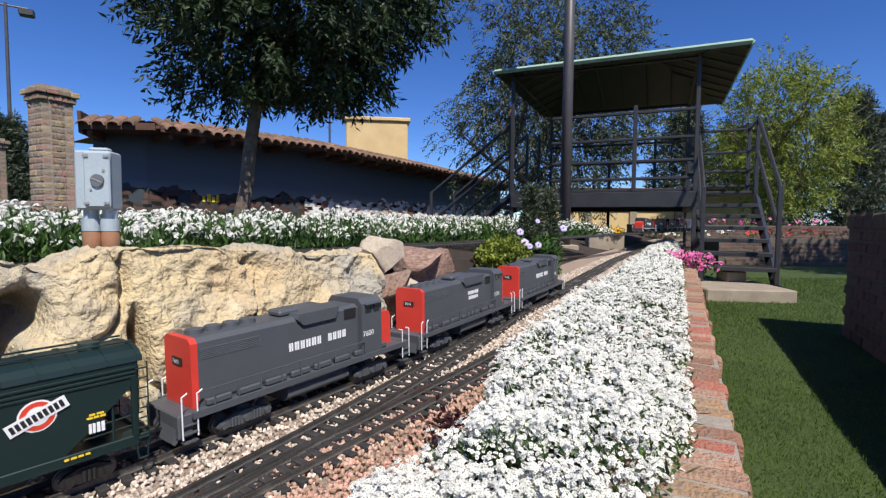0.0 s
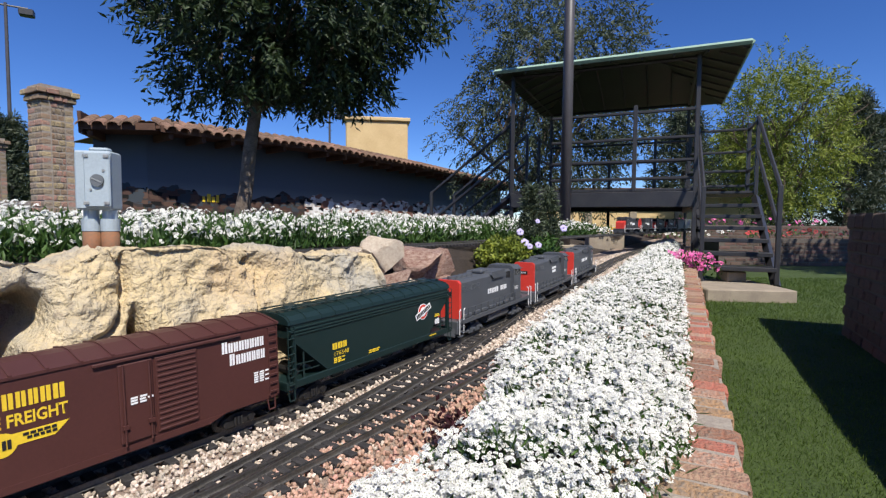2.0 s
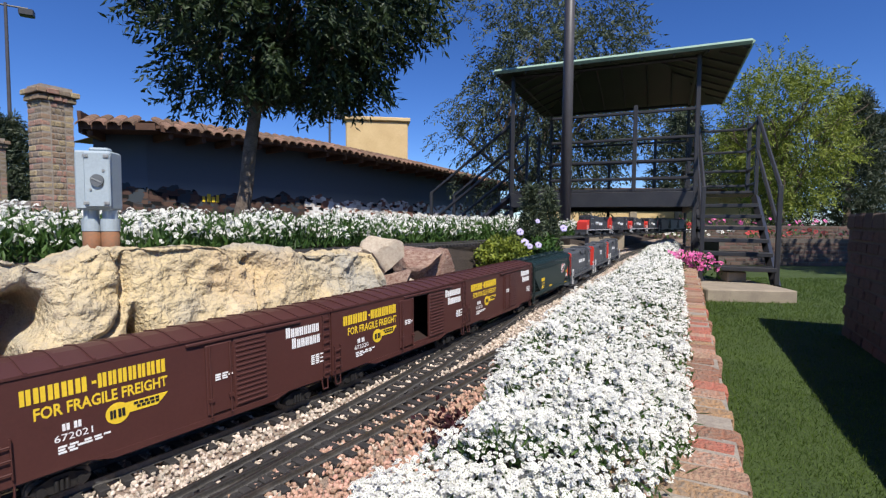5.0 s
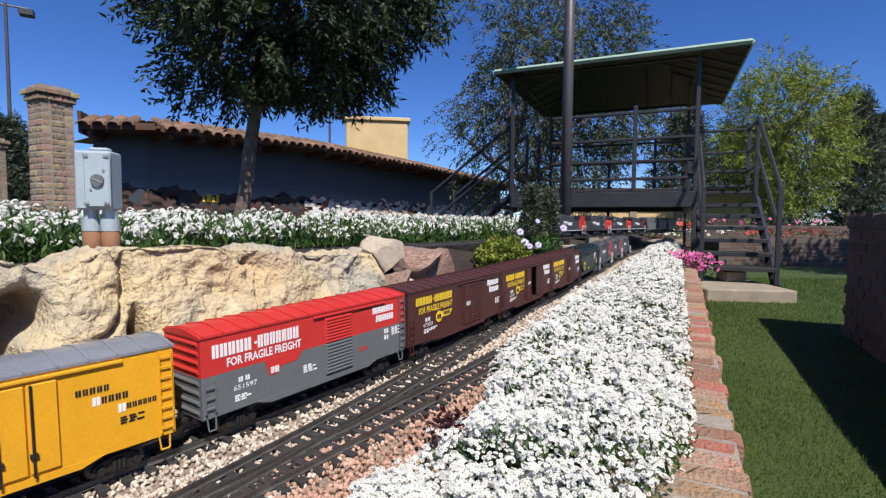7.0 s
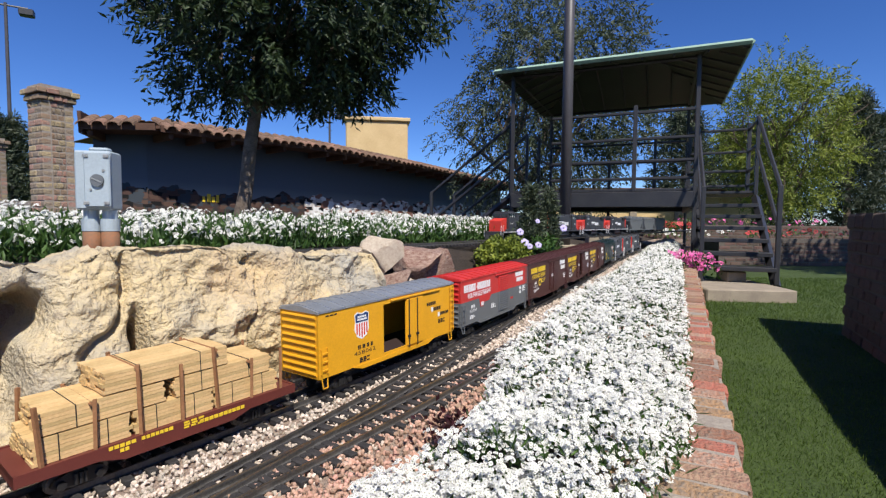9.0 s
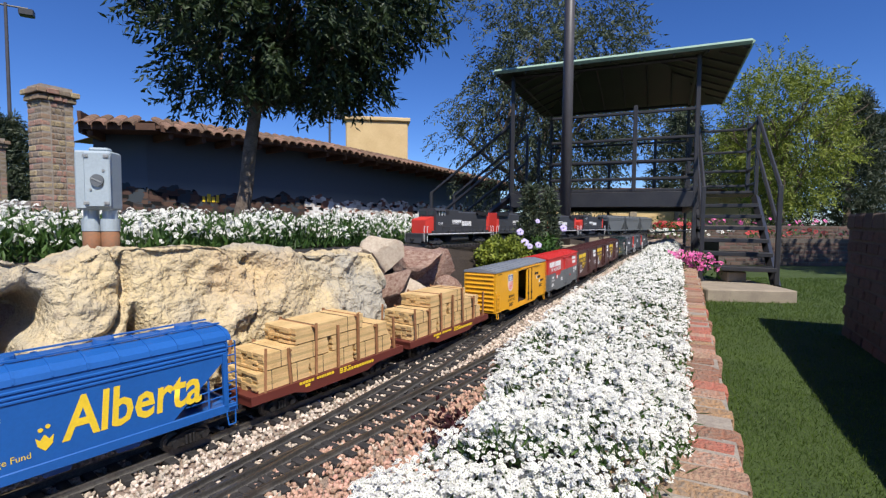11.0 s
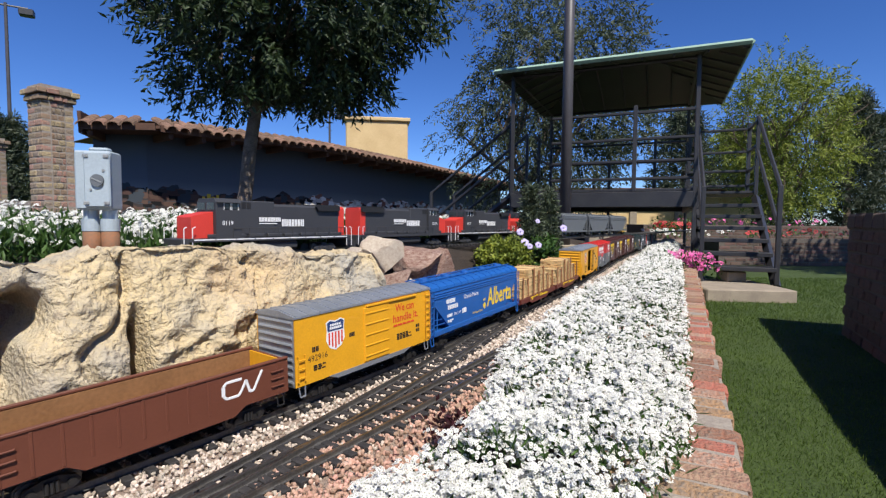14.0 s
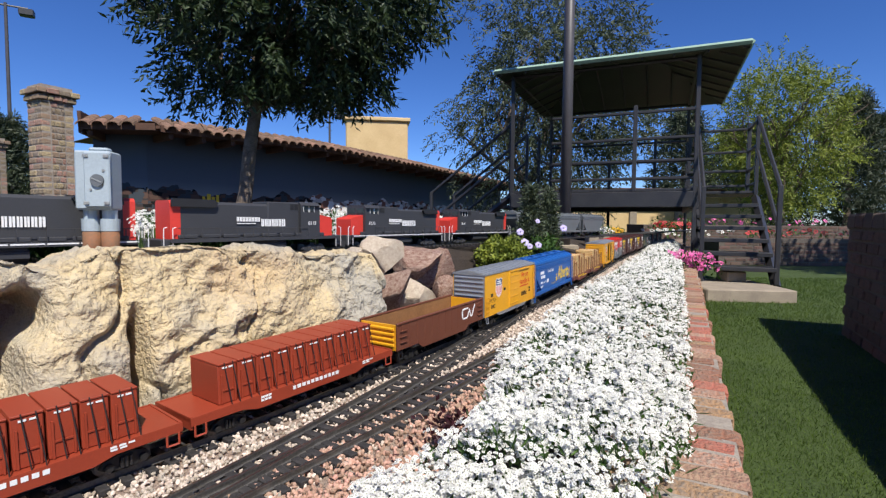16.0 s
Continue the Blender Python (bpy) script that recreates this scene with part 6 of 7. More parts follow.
def sprays(q, centres, outs, leaves, twig, leaf, droop):
    """Leaves along short drooping twigs; gives places, ways and cross ways."""
    P, A, B = [], [], []
    for c, o in zip(centres, outs):
        d = o + q.normal(size=3) * 0.45 - np.array([0, 0, droop])
        d /= np.linalg.norm(d)
        s = np.cross(d, q.normal(size=3))
        s /= np.linalg.norm(s)
        k = (np.arange(leaves) + 0.5) / leaves
        sag = np.outer(k * k, [0, 0, -droop * twig * 0.5])
        p = c + np.outer(k * twig, d) + sag
        side = np.where(np.arange(leaves) % 2, 1.0, -1.0)[:, None]
        a = d * 0.55 + side * s * 0.75 + q.normal(size=(leaves, 3)) * 0.25 + np.array([0, 0, -droop * 0.5])
        a /= np.linalg.norm(a, axis=1)[:, None]
        b = np.cross(a, q.normal(size=(leaves, 3)))
        b /= np.linalg.norm(b, axis=1)[:, None]
        P.append(p), A.append(a), B.append(b)
    return np.concatenate(P), np.concatenate(A), np.concatenate(B)


def limb(bm, q, a, d, r, length, depth, tips):
    """A branching limb, tapered, with bends."""
    p = Vector(a)
    d = Vector(d).normalized()
    n = 4
    for k in range(n):
        nd = (d + Vector((q.uniform(-1, 1), q.uniform(-1, 1), q.uniform(-0.4, 0.8))) * 0.22).normalized()
        e = p + nd * length / n
        tube(bm, p, e, r * (1 - 0.16 * k), r * (1 - 0.16 * (k + 1)), 8 if depth > 1 else 5, False)
        if depth > 0 and k >= 1:
            for _ in range(2 if depth > 1 else 1):
                side = (nd + Vector((q.uniform(-1, 1), q.uniform(-1, 1), q.uniform(-0.2, 0.9)))).normalized()
                limb(bm, q, e, side, r * 0.52, length * 0.66, depth - 1, tips)
        p, d = e, nd
    tips.append(tuple(p))


def tree(name, base, fork, top_dirs, r, limb_len, crown_c, crown_r, floor_z, n_spray, leaves, twig, leaf, droop, material, label, seed, hollow=0.35, trunk_mat=None):
    q = random.Random(seed)
    g = np.random.RandomState(seed)
    t = thing(name, Matrix.Translation(base), label, "tree")
    base_v = Vector(base)
    bm = bmesh.new()
    f = Vector(fork) - base_v
    pts = [Vector((0, 0, -0.3)), Vector((0, 0, 0)), f * 0.35 + Vector((0.02 * r / 0.06, 0, 0)), f * 0.7, f]
    for k, (a, b) in enumerate(zip(pts, pts[1:])):
        tube(bm, a, b, r * (1.25, 1.1, 1.0, 0.92)[k], r * (1.1, 1.0, 0.92, 0.85)[k], 14, False)
    tips = []
    for d in top_dirs:
        limb(bm, q, f, d, r * 0.62, limb_len, 2, tips)
    bmesh.ops.remove_doubles(bm, verts=bm.verts[:], dist=0.0005)
    part("trunk", bm, trunk_mat or BARK, t, smooth=True)
    u = g.normal(size=(n_spray * 3, 3))
    u /= np.linalg.norm(u, axis=1)[:, None]
    rad = g.uniform(hollow ** 3, 1, n_spray * 3) ** (1 / 3)
    lump = np.array([noise.noise(Vector(v) * 2.3 + Vector((seed, 0, 0))) for v in u])
    c = u * (rad * (0.9 + 0.42 * lump))[:, None] * np.array(crown_r) + np.array(crown_c)
    wob = np.array([noise.noise((p[0] * 1.8, p[1] * 1.8, seed)) for p in c]) * 0.25 * crown_r[2] * 0.5
    gaps = np.array([noise.noise(Vector((p[0], p[1], p[2])) * (1.6 / max(crown_r)) * 2.4 + Vector((0, seed, 0))) for p in c])
    keep = (c[:, 2] > floor_z + wob) & (gaps > -0.33)
    c, u = c[keep][:n_spray], u[keep][:n_spray]
    P, A, B = sprays(g, c - np.array(base), u, leaves, twig, leaf, droop)
    n = len(P)
    me = quads("crown", P, A, B, leaf * g.uniform(0.7, 1.25, n), leaf * 0.3 * g.uniform(0.8, 1.2, n), material)
    ob = new("crown", me)
    ob.parent = t
    tagged(ob, kind="stuff")
    return t


tree("ash_tree", (-1.52, 3.62, 0.2), (-1.37, 3.62, 1.12), [(-0.6, 0, 1), (0.5, -0.2, 1), (0.1, 0.5, 1), (0.9, 0.1, 0.7), (-0.9, -0.2, 0.7)], 0.05, 0.72,
     (-1.09, 3.6, 2.0), (1.05, 0.9, 1.0), 1.17, 3500, 13, 0.16, 0.066, 0.35, LEAF_DARK, "young broadleaf tree with dense dark green foliage", 4)
tree("willow_tree", (2.0, 11.3, -0.3), (1.9, 11.3, 1.2), [(-0.6, 0, 1), (0.5, 0, 1), (0, 0.5, 1), (-1, 0, 0.6), (0.9, 0, 0.7)], 0.11, 1.7,
     (2.6, 11.4, 3.15), (2.5, 1.6, 3.1), 0.7, 3000, 12, 0.38, 0.115, 0.5, LEAF_GREY, "tall grey-green willowy tree behind the viewing tower", 9, 0.2)
tree("light_green_tree", (9.4, 13.6, LAWN), (9.3, 13.6, 0.9), [(-0.6, 0, 1), (0.6, 0, 1), (0, 0.5, 1), (-0.2, -0.3, 1), (0.9, 0, 0.6)], 0.09, 1.7,
     (9.25, 13.6, 2.7), (1.8, 1.6, 2.3), 0.5, 2300, 12, 0.36, 0.11, 0.2, LEAF_LIGHT, "leafy yellow-green tree beyond the planters", 12, 0.2)


def pine(x, y, h, w, seed):
    g = np.random.RandomState(seed)
    t = thing("pine_tree", pose(x, y, LAWN), "dark green pine beyond the garden", "tree", "background pines")
    bm = bmesh.new()
    tube(bm, (0, 0, 0), (0, 0, h * 0.95), 0.16, 0.03, 8)
    part("trunk", bm, BARK, t)
    n = 1500
    z = g.uniform(0.06, 1, n)
    az = g.uniform(0, 6.283, n)
    lump = np.array([noise.noise((a * 1.3, b * 7, seed)) for a, b in zip(az, z)])
    rr = w * (1.05 - z) ** 0.7 * g.uniform(0.25, 1, n) * (1 + 0.6 * lump)
    c = np.stack([rr * np.cos(az), rr * np.sin(az), z * h], 1)
    o = np.stack([np.cos(az), np.sin(az), np.full(n, 0.4)], 1)
    P, A, B = sprays(g, c, o, 11, 0.55, 0.3, 0.0)
    ob = new("crown", quads("crown", P, A, B, 0.24 * g.uniform(0.6, 1.2, len(P)), 0.045, LEAF_PINE))
    ob.parent = t
    tagged(ob, kind="stuff")


for _k, (_x, _y, _h, _w) in enumerate(((10.4, 21.5, 5.4, 1.7), (17.6, 21.5, 6.2, 1.9), (19.6, 22.5, 5.6, 1.9), (13.6, 23.0, 5.0, 1.8), (15.6, 24.0, 5.4, 1.9), (21.5, 21.5, 6.0, 1.8), (-16.2, 18.2, 4.2, 1.3))):
    pine(_x, _y, _h, _w, 20 + _k)


def florets(name, C, N, r, eye, material, label, category="flowers", parent=None, petals=4):
    """Small open flowers with round petals and an eye; C places, N the ways they face, r their radii."""
    q = np.random.RandomState(len(C))
    n = len(C)
    N = N / np.linalg.norm(N, axis=1)[:, None]
    t = np.cross(N, q.normal(size=(n, 3)))
    t /= np.linalg.norm(t, axis=1)[:, None]
    b = np.cross(N, t)
    vs, fs, mi = [], [], []
    r = np.broadcast_to(r, n)[:, None]
    blocks = []
    for k in range(petals):
        a = 2 * math.pi * k / petals
        d, e = math.cos(a) * t + math.sin(a) * b, -math.sin(a) * t + math.cos(a) * b
        w = 0.62 * math.tan(math.pi / petals) if petals > 3 else 0.5
        blocks.append(np.stack([C + d * r * 0.12, C + d * r * 0.7 + e * r * w + N * r * 0.1, C + d * r + N * r * 0.02, C + d * r * 0.7 - e * r * w + N * r * 0.1], 1))
    V = np.concatenate(blocks, 1).reshape(-1, 3)
    F = np.arange(len(V)).reshape(-1, 4).tolist()
    m = [0] * len(F)
    if eye is not None:
        E = np.stack([C + (math.cos(a) * t + math.sin(a) * b) * r * 0.34 + N * r * 0.16 for a in (0, 2.09, 4.19)], 1).reshape(-1, 3)
        k0 = len(V)
        V = np.concatenate([V, E])
        F += (np.arange(len(E)).reshape(-1, 3) + k0).tolist()
        m += [1] * n
    me = mesh_from(name, V.tolist(), F, (material, eye) if eye is not None else material, m)
    ob = new(name, me)
    if parent is not None:
        ob.parent = parent
        return ob
    return tagged(ob, label, category, kind="stuff")


def blades(name, P, up, l, w, material, label, category, seed, spread=0.5):
    g = np.random.RandomState(seed)
    n = len(P)
    A = np.tile(np.array(up, float), (n, 1)) + g.normal(size=(n, 3)) * spread
    A /= np.linalg.norm(A, axis=1)[:, None]
    B = np.cross(A, g.normal(size=(n, 3)))
    B /= np.linalg.norm(B, axis=1)[:, None]
    ob = new(name, quads(name, P, A, B, l * g.uniform(0.6, 1.3, n), w * g.uniform(0.7, 1.3, n), material))
    return tagged(ob, label, category, kind="stuff")


EDGE_Y = [0.30, 0.50, 0.577, 0.682, 0.804, 1.051, 1.515, 1.94, 3.344, 8.3]
EDGE_L = [-0.10, -0.115, -0.09, 0.04, 0.08, 0.12, 0.325, 0.50, 1.235, 3.66]
EDGE_RY = [0.3, 0.5, 0.56, 0.62, 0.7, 0.8, 1.005, 1.393, 3.072, 8.3]
EDGE_R = [0.05, 0.13, 0.2, 0.28, 0.345, 0.41, 0.50, 0.69, 1.49, 3.97]


def mound(x, y):
    """The height of the white flowers' cushion."""
    l, r = np.interp(y, EDGE_Y, EDGE_L), np.interp(y, EDGE_RY, EDGE_R)
    k = (x - l) / max(0.02, r - l)
    k = min(1, max(0, k))
    lump = noise.noise((x * 9, y * 9, 2)) * 0.02 + noise.noise((x * 22, y * 22, 6)) * 0.012
    return -0.03 + (0.02 + 0.065 * math.sin(math.pi * min(1, 0.12 + k * 0.86)) ** 0.7) * (1.0 if y > 0.62 else 0.55) + lump


def white_bed():
    g = np.random.RandomState(2)
    C, N, R, G = [], [], [], []
    for _ in range(15500):
        y = 0.42 + 7.4 * g.uniform() ** 2.6
        l, r = np.interp(y, EDGE_Y, EDGE_L), np.interp(y, EDGE_RY, EDGE_R)
        x = l + (r - l) * g.uniform(-0.03, 1.03)
        gap = noise.noise((x * 7, y * 7, 11))
        z = mound(x, y)
        G.append((x, y, z - 0.028)) if g.uniform() < 0.5 else None
        if gap < -0.44 and g.uniform() < 0.85:
            continue
        big = 1 + 0.25 * max(0, y - 0.7)
        k = int(g.randint(5, 9))
        hz = z + g.uniform(-0.034, 0.02)
        rc = 0.0085 * big * g.uniform(0.8, 1.25)
        tilt = np.array([g.normal() * 0.35, -0.15 + g.normal() * 0.35, 1.0])
        tilt /= np.linalg.norm(tilt)
        for i in range(k):
            d = g.normal(size=3) * 0.8 + tilt * 1.1
            d /= np.linalg.norm(d)
            C.append((x + d[0] * rc, y + d[1] * rc, hz + d[2] * rc * 0.75))
            N.append(d * 0.8 + tilt * 0.9 + np.array([0, -0.3, 0]))
            R.append(0.0028 * big * g.uniform(0.85, 1.2))
    florets("white_alyssum", np.array(C), np.array(N), np.array(R), PETAL_EYE, PETAL_WHITE, "dense cushion of small white flowers in the raised bed")
    G = np.array(G)
    G = np.concatenate([G + g.normal(size=G.shape) * (0.006, 0.006, 0.008) for _ in range(3)])
    blades("alyssum_leaves", G, (0, -0.1, 1), 0.024 * (1 + 0.25 * np.clip(G[:, 1] - 0.7, 0, 4)), 0.0045 * (1 + 0.3 * np.clip(G[:, 1] - 0.7, 0, 4)), LEAF_BED, "narrow green leaves under the white flowers", "leaves", 5, 0.6)


white_bed()


def upper_bed():
    """The taller white flowers behind the upper track."""
    g = np.random.RandomState(8)
    C, N, R, G = [], [], [], []
    for _ in range(5200):
        s, l = g.uniform(-3.3, 2.3), 0.085 + 0.75 * g.uniform() ** 1.4
        bare = noise.noise((s * 2.1, l * 1.2, 3))
        p = upper_line(s, l)
        h = (0.085 + 0.045 * min(1, (l - 0.1) / 0.3)) * (1 + 0.35 * noise.noise((s * 5, l * 5, 9)))
        depth = max(1.2, p.y)
        for _ in range(8):
            zz = g.uniform(-0.15, 1) * h
            G.append((p.x + g.normal() * 0.025, p.y + g.normal() * 0.025, 0.213 + zz * 0.85))
        if bare < -0.28 and l < 0.35:
            continue
        k = int(g.randint(7, 13))
        hz = 0.213 + h * g.uniform(0.5, 1.1)
        rc = 0.0125 * g.uniform(0.8, 1.2)
        for i in range(k):
            d = g.normal(size=3) * 0.8 + np.array([0, -0.35, 0.8])
            d /= np.linalg.norm(d)
            C.append((p.x + d[0] * rc, p.y + d[1] * rc, hz + d[2] * rc))
            N.append(d + np.array([0, -0.3, 0.2]))
            R.append(0.0044 * g.uniform(0.85, 1.2))
    florets("white_stock_flowers", np.array(C), np.array(N), np.array(R), PETAL_EYE, PETAL_WHITE, "row of taller white bedding flowers behind the upper track")
    blades("flower_foliage", np.array(G), (0, -0.1, 1), 0.045, 0.009, LEAF_BED, "green stems and leaves of the white bedding flowers", "leaves", 6, 0.55)


upper_bed()


def single_plant():
    t = thing("white_flower_plant", pose(-0.735, 1.19, 0.262), "single white flowering plant on the rock ledge", "flowers")
    g = np.random.RandomState(4)
    n = 90
    C = g.normal(size=(n, 3)) * (0.009, 0.009, 0.017) + np.array([0, 0, 0.05])
    N = C - np.array([0, 0.02, 0.03])
    florets("blossoms", C, N, 0.0042, PETAL_EYE, PETAL_WHITE, "", parent=t)
    bm = bmesh.new()
    for k in range(9):
        tube(bm, (g.normal() * 0.004, g.normal() * 0.004, -0.01), (g.normal() * 0.012, g.normal() * 0.012, 0.045), 0.0009, 0.0006, 5)
    part("stem", bm, LEAF_BED, t)


single_plant()


def shrub(name, x, y, z, w, h, n, leaf, material, label, seed, conical=False):
    g = np.random.RandomState(seed)
    t = thing(name, pose(x, y, z), label, "shrub")
    zz = g.uniform(0, 1, n)
    az = g.uniform(0, 6.283, n)
    rr = w * ((1.02 - zz) ** 0.8 if conical else np.sqrt(np.clip(1 - (zz * 1.6 - 0.6) ** 2 * 0.9, 0.02, 1))) * g.uniform(0.4, 1, n)
    c = np.stack([rr * np.cos(az), rr * np.sin(az), zz * h], 1)
    o = np.stack([np.cos(az), np.sin(az), np.full(n, 1.2 if conical else 0.5)], 1)
    P, A, B = sprays(g, c, o, 6, leaf * 1.6, leaf, -0.2 if conical else 0.1)
    ob = new("foliage", quads("foliage", P, A, B, leaf * g.uniform(0.7, 1.2, len(P)), leaf * (0.3 if conical else 0.55), material))
    ob.parent = t
    tagged(ob, kind="stuff")
    bm = bmesh.new()
    tube(bm, (0, 0, -0.1), (0, 0, h * 0.6), w * 0.08, w * 0.03, 7)
    part("stem", bm, BARK, t)
    return t


shrub("dwarf_conifer", 0.49, 2.78, 0.1, 0.075, 0.40, 460, 0.032, LEAF_GREY, "slim dwarf conifer beside the track", 31, True)
shrub("dwarf_conifer", 0.625, 2.92, 0.08, 0.06, 0.40, 360, 0.032, LEAF_GREY, "slim dwarf conifer beside the track", 32, True)
shrub("pansy_plant", 0.33, 2.66, 0.05, 0.12, 0.17, 330, 0.032, LEAF_LIGHT, "leafy pansy plant with lavender flowers among rocks", 33)
shrub("pansy_plant", 0.52, 2.8, 0.05, 0.13, 0.18, 330, 0.032, LEAF_BED, "leafy pansy plant with lavender flowers among rocks", 34)


def pansy(x, y, z, r):
    t = thing("pansy_flower", pose(x, y, z, 68, 0, 8), "lavender pansy flower with a dark purple centre", "flower", "pansy flowers")
    for k in range(5):
        a = radians(90 + 72 * k)
        bm = bmesh.new()
        m = Matrix.Rotation(a, 4, "Z") @ Matrix.Translation((r * 0.48, 0, 0.001 * (k % 2))) @ Matrix.Diagonal((0.58, 0.62, 0.12, 1))
        bmesh.ops.create_uvsphere(bm, u_segments=10, v_segments=5, radius=r, matrix=m)
        part("petal", bm, PETAL_VIOLET, t, smooth=True)
    bm = bmesh.new()
    bmesh.ops.create_uvsphere(bm, u_segments=10, v_segments=5, radius=r * 0.36, matrix=Matrix.Diagonal((1, 1, 0.5, 1)))
    part("centre", bm, VIOLET_EYE, t, smooth=True)


for _x, _z, _r in ((0.356, 0.275, 0.02), (0.38, 0.22, 0.022), (0.405, 0.2, 0.017), (0.448, 0.207, 0.018), (0.572, 0.297, 0.02), (0.442, 0.333, 0.013)):
    pansy(_x * 1.06 + 0.03, 2.6, _z, _r)


def flower_patch(name, material, x0, x1, y, z, n, r, label, seed, deep=0.3, eye=None, high=0.12):
    g = np.random.RandomState(seed)
    C = np.stack([g.uniform(x0, x1, n), y + g.uniform(-deep, deep, n), z + high * g.uniform(0, 1, n) ** 0.7], 1)
    N = g.normal(size=(n, 3)) * 0.5 + np.array([0, -0.6, 0.8])
    florets(name, C, N, r * g.uniform(0.7, 1.3, n), eye, material, label, petals=5)
    C2 = np.repeat(C, 2, 0) + g.normal(size=(2 * n, 3)) * r * 1.2 - np.array([0, 0, high * 0.35])
    blades("bedding_leaves", C2, (0, -0.2, 1), r * 2.2, r * 0.9, LEAF_BED, "green leaves among the bedding flowers", "leaves", seed, 0.7)


flower_patch("pink_petunias", PETAL_PINK, 1.97, 2.24, 4.1, -0.05, 130, 0.021, "bright pink petunias spilling over the low wall", 41, 0.22, high=0.14)
flower_patch("yellow_flowers", PETAL_YELLOW, 2.12, 2.3, 6.35, 0.2, 70, 0.018, "yellow flowers in the bed beyond the track", 42, 0.12, high=0.06)
flower_patch("white_flowers", PETAL_WHITE, 1.78, 2.05, 6.05, 0.2, 90, 0.018, "white flowers in the bed beyond the track", 43, 0.12, high=0.07)
flower_patch("red_flowers", PETAL_RED, 4.5, 5.2, 10.4, 0.2, 110, 0.045, "red flowers in the planter beyond the track", 44, 0.2, high=0.14)
flower_patch("red_bedding_flowers", PETAL_RED, 5.6, 8.4, 9.3, 0.07, 60, 0.04, "red and pink flowers in the far planter", 45, 0.25, high=0.16)
flower_patch("pink_bedding_flowers", PETAL_PINK, 5.2, 8.6, 11.2, 0.3, 40, 0.04, "pink flowers in a planter far behind", 46, 0.25, high=0.16)
flower_patch("white_bedding_flowers", PETAL_WHITE, 3.9, 5.6, 9.6, 0.1, 60, 0.035, "white flowers in the far planter", 47, 0.25, high=0.12)


def burgundy_plant():
    """A small dark-leaved plant at the edge of the white flowers."""
    t = thing("burgundy_plant", pose(0.022, 0.79, -0.062), "small dark burgundy leafy plant beside the white flowers", "plant")
    g = np.random.RandomState(6)
    n = 420
    P = np.stack([g.normal(size=n) * 0.024, g.normal(size=n) * 0.04, g.uniform(0.0, 0.065, n)], 1)
    A = g.normal(size=(n, 3)) * 0.7 + np.array([0, -0.2, 0.8])
    A /= np.linalg.norm(A, axis=1)[:, None]
    B = np.cross(A, g.normal(size=(n, 3)))
    B /= np.linalg.norm(B, axis=1)[:, None]
    ob = new("foliage", quads("foliage", P, A, B, 0.014 * g.uniform(0.7, 1.3, n), 0.008, DARK_LEAF))
    ob.parent = t
    tagged(ob, kind="stuff")
    bm = bmesh.new()
    tube(bm, (0, 0, -0.01), (0, 0, 0.04), 0.002, 0.001, 6)
    part("stem", bm, BARK, t)


burgundy_plant()


def lawn_blades():
    g = np.random.RandomState(3)
    P = []
    while len(P) < 100000:
        y = 0.5 + 6.3 * g.uniform() ** 1.6
        x = 0.105 + WALL_SLOPE * y + 0.02 + g.uniform() ** 1.2 * (1.3 + 0.25 * y)
        P.append((x, y, LAWN - 0.003))
    P = np.array(P)
    far = 1 + 0.18 * np.clip(P[:, 1] - 1, 0, 5)
    blades("lawn_grass_blades", P, (0, 0, 1), 0.017 * far, 0.0021 * far, BLADE, "short green grass blades of the lawn", "grass", 9, 0.45)


lawn_blades()

# ---------------------------------------------------------------- background walls and planters


def yellow_house():
    t = thing("yellow_house", pose(3.0, 16.0, LAWN), "yellow stucco building seen under the viewing tower", "building")
    bm = bmesh.new()
    box(bm, 0.35, 7.0, 0, 3.0, 0, 1.75, 0.02)
    part("wall", bm, ADOBE, t)
    for x in (1.7, 3.15, 4.6):
        bm = bmesh.new()
        box(bm, x - 0.12, x + 0.12, -0.06, -0.003, 0, 1.72, 0.02)
        part("pilaster", bm, CONCRETE, t)
    bm = bmesh.new()
    box(bm, 0.1, 7.2, -0.5, 3.2, 1.754, 1.85, 0.02)
    part("roof", bm, SHADEWOOD, t)


yellow_house()


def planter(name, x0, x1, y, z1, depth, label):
    """A low brick planter filled with soil; tree shade is put into its mortar's colour."""
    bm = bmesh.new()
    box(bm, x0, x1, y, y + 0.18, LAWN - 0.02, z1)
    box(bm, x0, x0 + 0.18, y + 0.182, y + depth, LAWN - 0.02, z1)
    w = part(name, bm, MORTAR_SHADED)
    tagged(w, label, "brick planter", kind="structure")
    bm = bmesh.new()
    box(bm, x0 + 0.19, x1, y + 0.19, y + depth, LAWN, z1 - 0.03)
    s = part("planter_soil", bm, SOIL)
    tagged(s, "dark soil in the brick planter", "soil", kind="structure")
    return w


PLANTERS = [(planter("wall_planter", 5.0, 9.0, 8.9, 0.07, 0.9, "low brick planter across the lawn, coloured dark for shade"), 5.0, 9.0, 8.9, 0.07),
            (planter("wall_planter_far", 4.4, 10.0, 10.8, 0.3, 1.0, "far brick planter with flowers"), 4.4, 10.0, 10.8, 0.3)]


# added outside the camera's view, only to cast shade on the planters
tree("unseen_shade_tree", (9.4, 4.7, LAWN), (9.4, 4.7, 1.6), [(-0.6, 0, 1), (0.6, 0, 1), (0, 0.5, 1), (0, -0.4, 1)], 0.12, 1.6,
     (9.2, 4.8, 4.0), (2.3, 2.0, 1.9), 2.2, 1100, 9, 0.5, 0.2, 0.3, LEAF_DARK, "unseen broad tree, added out of view to shade the planters", 15, 0.1)


